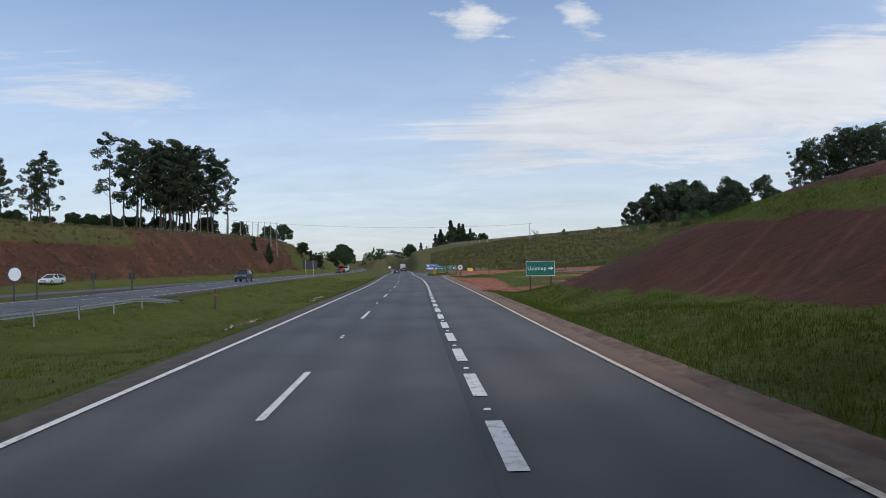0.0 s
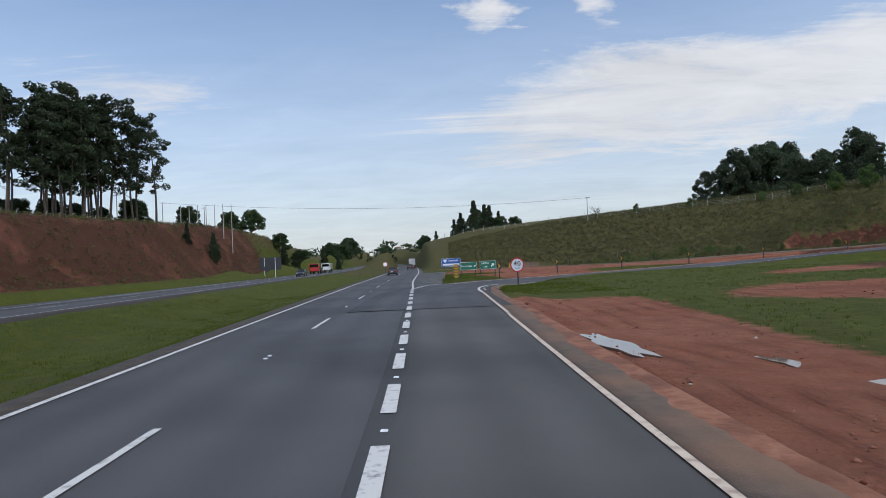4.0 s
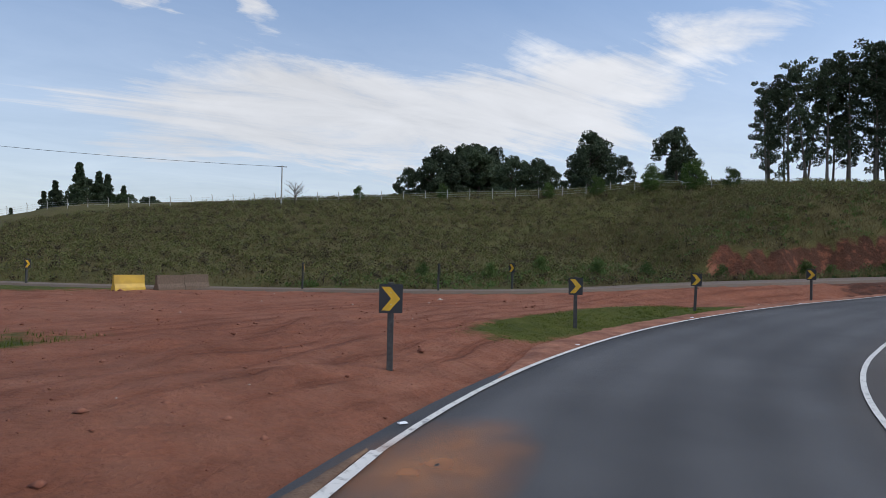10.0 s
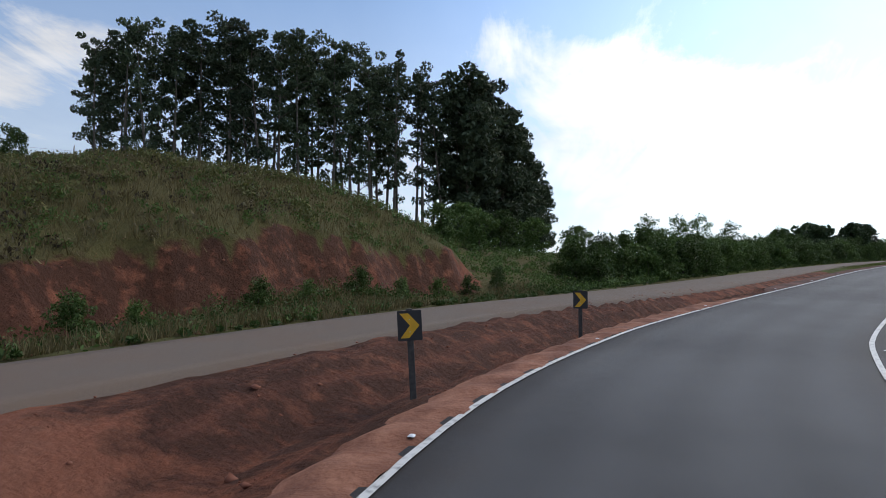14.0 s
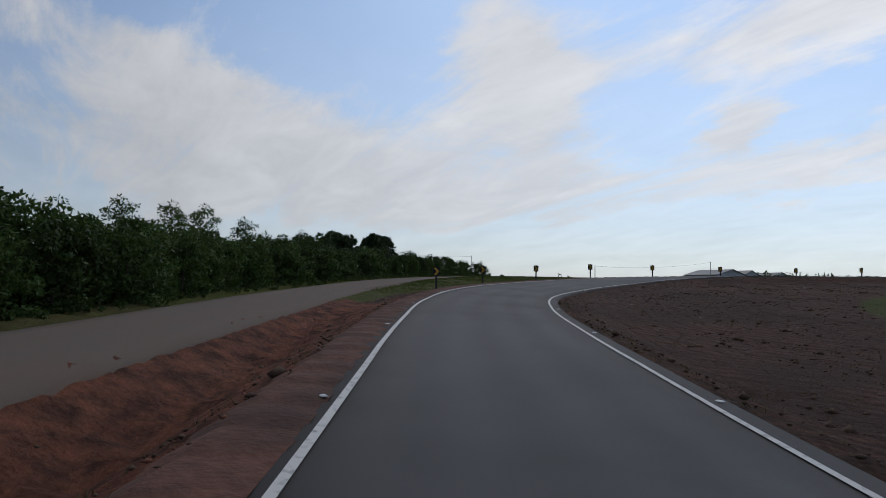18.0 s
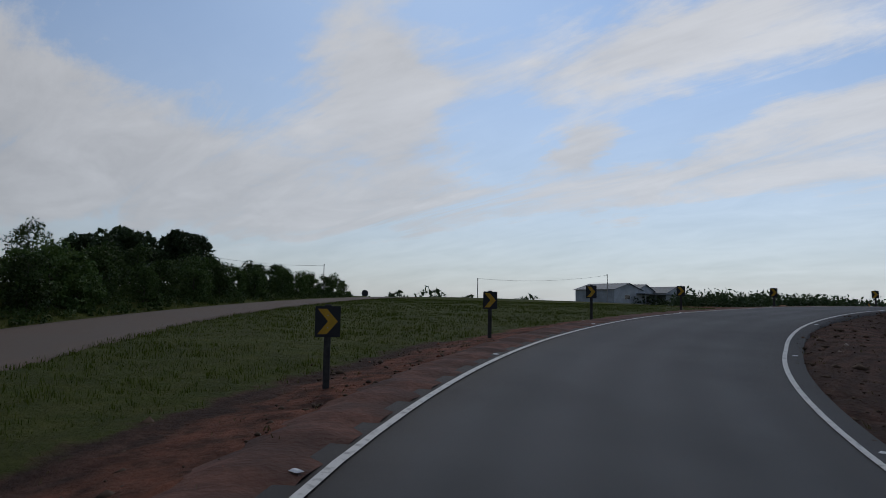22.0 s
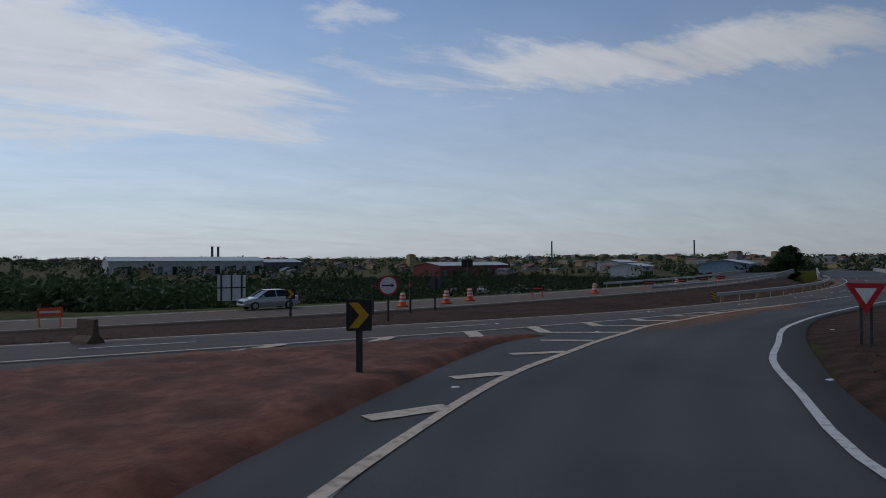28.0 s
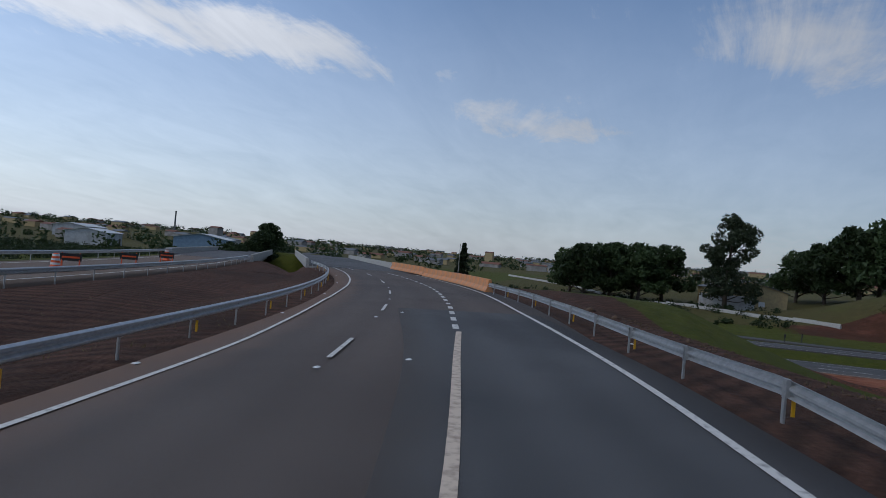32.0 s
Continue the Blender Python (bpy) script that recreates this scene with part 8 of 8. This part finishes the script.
def car(label, paint, x, y, heading, z=None, kind="sedan", s=1.0):
    """A car whose nose points along its own +y."""
    t = thing("car", label, "car", at=Matrix.LocRotScale((x, y, (surf1(x, y) if z is None else z) + 0.045), Euler((0, 0, radians(heading))), None))
    t.scale = (s, s, s)
    roof = {"sedan": 1.44, "suv": 1.70, "hatch": 1.48}[kind]
    st = [(-2.20, 0.70, 0.42, 0.78, 0.80), (-2.12, 0.80, 0.30, 0.92, 0.95), (-1.70, 0.86, 0.24, 0.95, 1.0), (-0.9, 0.88, 0.22, 0.93, 0.97), (0.5, 0.88, 0.22, 0.92, 0.96), (1.2, 0.87, 0.22, 0.88, 0.93), (1.85, 0.83, 0.25, 0.76, 0.82), (2.15, 0.72, 0.34, 0.62, 0.66)]
    rings = []
    for yy, w, z0, zb, zt in st:
        lift = 0.16 if kind == "suv" else 0.0
        rings.append([(-w * 0.92, yy, z0 + lift), (-w, yy, (z0 + zb) * 0.5 + lift), (-w * 0.97, yy, zb + lift), (-w * 0.80, yy, zt + lift), (w * 0.80, yy, zt + lift), (w * 0.97, yy, zb + lift), (w, yy, (z0 + zb) * 0.5 + lift), (w * 0.92, yy, z0 + lift)])
    part("body", Mb().loft(rings).mesh("body", [paint], False), None, t)
    lift = 0.16 if kind == "suv" else 0.0
    back = {"sedan": (-1.75, -1.05), "suv": (-2.1, -1.75), "hatch": (-2.02, -1.45)}[kind]
    cab = [[(-0.80, back[0], 0.93 + lift), (0.80, back[0], 0.93 + lift), (0.60, back[1], roof - 0.03), (-0.60, back[1], roof - 0.03)], [(-0.81, -0.3, 0.93 + lift), (0.81, -0.3, 0.93 + lift), (0.62, -0.3, roof), (-0.62, -0.3, roof)], [(-0.80, 0.45, 0.92 + lift), (0.80, 0.45, 0.92 + lift), (0.60, 0.25, roof - 0.04), (-0.60, 0.25, roof - 0.04)], [(-0.78, 1.15, 0.88 + lift), (0.78, 1.15, 0.88 + lift), (0.70, 1.05, 0.92 + lift), (-0.70, 1.05, 0.92 + lift)]]
    part("windows", Mb().loft(cab).mesh("windows", [GLASS]), None, t, "dark tinted glass")
    part("roof", Mb().box(-0.60, back[1], roof - 0.04, 0.60, 0.28, roof + 0.025, bev=0.03), paint, t)
    for sx in (-1, 1):
        for ya, yb in ((back[0], back[1]), (-0.35, -0.3), (1.12, 0.28)):
            part("pillar", Mb().tube([(sx * 0.81, ya, 0.93 + lift), (sx * 0.61, yb, roof - 0.01)], [0.045, 0.035], 6), paint, t)
        part("mirror", Mb().box(sx * 0.98 - 0.10, 0.72, 0.92 + lift, sx * 0.98 + 0.10, 0.84, 1.06 + lift, bev=0.03), paint, t)
        part("tail_lamp", Mb().box(sx * 0.66 - 0.14, -2.20, 0.66 + lift, sx * 0.66 + 0.14, -2.10, 0.90 + lift, bev=0.02), LIGHT_RED, t)
        part("head_lamp", Mb().box(sx * 0.62 - 0.15, 1.96, 0.58 + lift, sx * 0.62 + 0.15, 2.10, 0.74 + lift, bev=0.02), LIGHT_CLEAR, t)
        for yy in (-1.32, 1.38):
            r = 0.34 if kind == "suv" else 0.31
            w = part("wheel", Mb().cyl((sx * 0.70, yy, r), (sx * 0.90, yy, r), r, n=18), TYRE, t)
            part("rim", Mb().cyl((sx * 0.885, yy, r), (sx * 0.915, yy, r), r * 0.66, r * 0.6, 14), RIM, w)
    part("bumper", Mb().box(-0.78, -2.27, 0.32 + lift, 0.78, -2.12, 0.52 + lift, bev=0.05), paint, t)
    part("bumper", Mb().box(-0.76, 2.06, 0.28 + lift, 0.76, 2.20, 0.46 + lift, bev=0.05), paint, t)
    part("number_plate", Mb().box(-0.22, -2.285, 0.60 + lift, 0.22, -2.20, 0.72 + lift), WHITE, t)
    part("grille", Mb().box(-0.42, 2.08, 0.50 + lift, 0.42, 2.19, 0.62 + lift), BLACK, t)
    return t


NAVY, DARKGREY, SILVER, WHITE_CAR = car_paint("dark_blue_paint", (0.012, 0.016, 0.030)), car_paint("dark_grey_paint", (0.022, 0.023, 0.026)), car_paint("silver_paint", (0.40, 0.42, 0.45)), car_paint("white_paint", (0.70, 0.70, 0.69))
car("dark grey sedan driving ahead on the highway", DARKGREY, -10.6, 202, 2)
car("dark car far ahead on the highway", DARKGREY, -11.6, 272, 3, kind="suv")
car("dark suv on the opposite carriageway", NAVY, -27.5, 96, 182, kind="suv")
car("dark sedan on the opposite carriageway", NAVY, -30.6, 216, 183)
car("white hatchback below the red cutting", WHITE_CAR, -56.5, 98, 178, kind="hatch")
car("silver sedan on the second carriageway", SILVER, 127.0, 19.2, -80)
car("dark hatchback on the highway below the overpass", DARKGREY, -2.2, -118, 0, kind="hatch")
car("white car on the highway below the overpass", WHITE_CAR, 1.5, -150, 0)


def truck(label, cab_mat, box_mat, x, y, heading, s=1.0, tall=2.6):
    t = thing("truck", label, "truck", at=Matrix.LocRotScale((x, y, surf1(x, y) + 0.045), Euler((0, 0, radians(heading))), None))
    part("cab", Mb().box(-1.15, 2.2, 0.7, 1.15, 4.0, 2.6, bev=0.12), cab_mat, t)
    part("windscreen", Mb().box(-1.0, 4.0, 1.7, 1.0, 4.03, 2.4), GLASS, t)
    part("cargo_box", Mb().box(-1.2, -4.2, 1.0, 1.2, 2.05, tall, bev=0.04), box_mat, t)
    part("chassis", Mb().box(-0.5, -4.0, 0.55, 0.5, 3.9, 1.0), BLACK, t)
    part("bumper", Mb().box(-1.1, -4.3, 0.5, 1.1, -4.15, 0.75), RED, t)
    for sx in (-1, 1):
        for yy in (-3.0, -1.8, 3.0):
            part("wheel", Mb().cyl((sx * 0.8, yy, 0.5), (sx * 1.1, yy, 0.5), 0.5, n=16), TYRE, t)


truck("red truck with a dark flatbed on the opposite carriageway", car_paint("red_paint", (0.45, 0.02, 0.02)), POST, -33.8, 246, 184, tall=1.6)
truck("white van body truck on the opposite carriageway", WHITE_CAR, WHITE_CAR, -34.8, 266, 184)
truck("pale truck far ahead on the highway", WHITE_CAR, ROOF_PALE, -14.4, 330, 4, tall=3.4)


# ---- puddles, stones and litter ----
WATER = mat_of("muddy_water", (0.16, 0.10, 0.07), (0.12, 0.08, 0.06), 2.0, 0.04, spec=0.8)


def puddle(label, x, y, rx, ry, turn, seed, lift=-0.03):
    r = np.random.default_rng(seed)
    n = 22
    k = 1 + 0.25 * np.sin(np.arange(n) * 1.7 + seed) * r.uniform(0.5, 1.2, n)
    a = np.arange(n) * 2 * math.pi / n
    px, py = rx * k * np.cos(a), ry * k * np.sin(a)
    c, s = math.cos(radians(turn)), math.sin(radians(turn))
    z = surf1(x, y)
    pts = [(x + u * c - w * s, y + u * s + w * c) for u, w in zip(px, py)]
    tagged(new("puddle", Mb().loft([[(a, b, z + lift - 0.3) for a, b in pts], [(a, b, z + lift) for a, b in pts]]).mesh("puddle", [WATER])), label, "puddle", kind="structure")


for k, (x, y, rx, ry, turn) in enumerate(PUDDLES):
    puddle(("shallow puddle of muddy rain water in the red dirt", "shallow puddle of muddy rain water in the red dirt", "shallow puddle of muddy rain water in the wheel tracks", "long puddle in the median ditch", "long puddle in the median ditch")[k], x, y, rx, ry, turn, k + 1)


def stones(name, label, n, x0, x1, y0, y1, want, mat, size, seed):
    r = np.random.default_rng(seed)
    x, y = scatter(n, x0, x1, y0, y1, want, seed)
    z = surf(x, y)
    m = len(x)
    d = np.array([(1, 0, 0), (0, 1, 0), (-1, 0, 0), (0, -1, 0), (0, 0, 1), (0, 0, -1)], float)
    s = size * r.lognormal(0, 0.6, m)
    v = np.stack([x, y, z], 1)[:, None] + d[None] * (s[:, None, None] * r.uniform(0.5, 1.2, (m, 6, 3))) * np.array([1, 1, 0.6])
    f = np.array([(0, 1, 4), (1, 2, 4), (2, 3, 4), (3, 0, 4), (1, 0, 5), (2, 1, 5), (3, 2, 5), (0, 3, 5)])
    tri = (np.arange(m)[:, None, None] * 6 + f[None]).reshape(-1, 3)
    tagged(new(name, mesh_np(name, v.reshape(-1, 3), tri, [mat])), label, "stones", kind="stuff")


CLOD = mat_of("red_clod", (0.16, 0.048, 0.025), (0.25, 0.10, 0.06), 6.0, 0.95)
DARK_CLOD = mat_of("brown_clod", (0.055, 0.030, 0.018), (0.12, 0.075, 0.045), 6.0, 0.95)
PALE_STONE = mat_of("pale_stone", (0.42, 0.36, 0.30), (0.30, 0.24, 0.19), 6.0, 0.9)
stones("red_clods", "red earth clods on bare soil", 14000, 0, 100, 160, 215, lambda red, dark, dry: np.clip(red, 0, 1) * 0.8, CLOD, 0.035, 141)
stones("island_clods", "red earth clods beside the exit lane", 6000, 2, 30, 58, 130, lambda red, dark, dry: np.clip(red, 0, 1) * 0.8, CLOD, 0.035, 142)
stones("dark_clods", "brown soil clods inside the loop", 40000, 60, 150, 40, 175, lambda red, dark, dry: np.clip(dark, 0, 1), DARK_CLOD, 0.055, 143)
stones("verge_clods", "red clods beside the upper ramp", 8000, 90, 162, 50, 165, lambda red, dark, dry: np.clip(red, 0, 1), CLOD, 0.035, 144)
stones("pale_stones", "scattered pale stones and litter on the dirt", 700, 0, 160, 50, 215, lambda red, dark, dry: np.clip(red + dark, 0, 1) * 0.8, PALE_STONE, 0.05, 145)
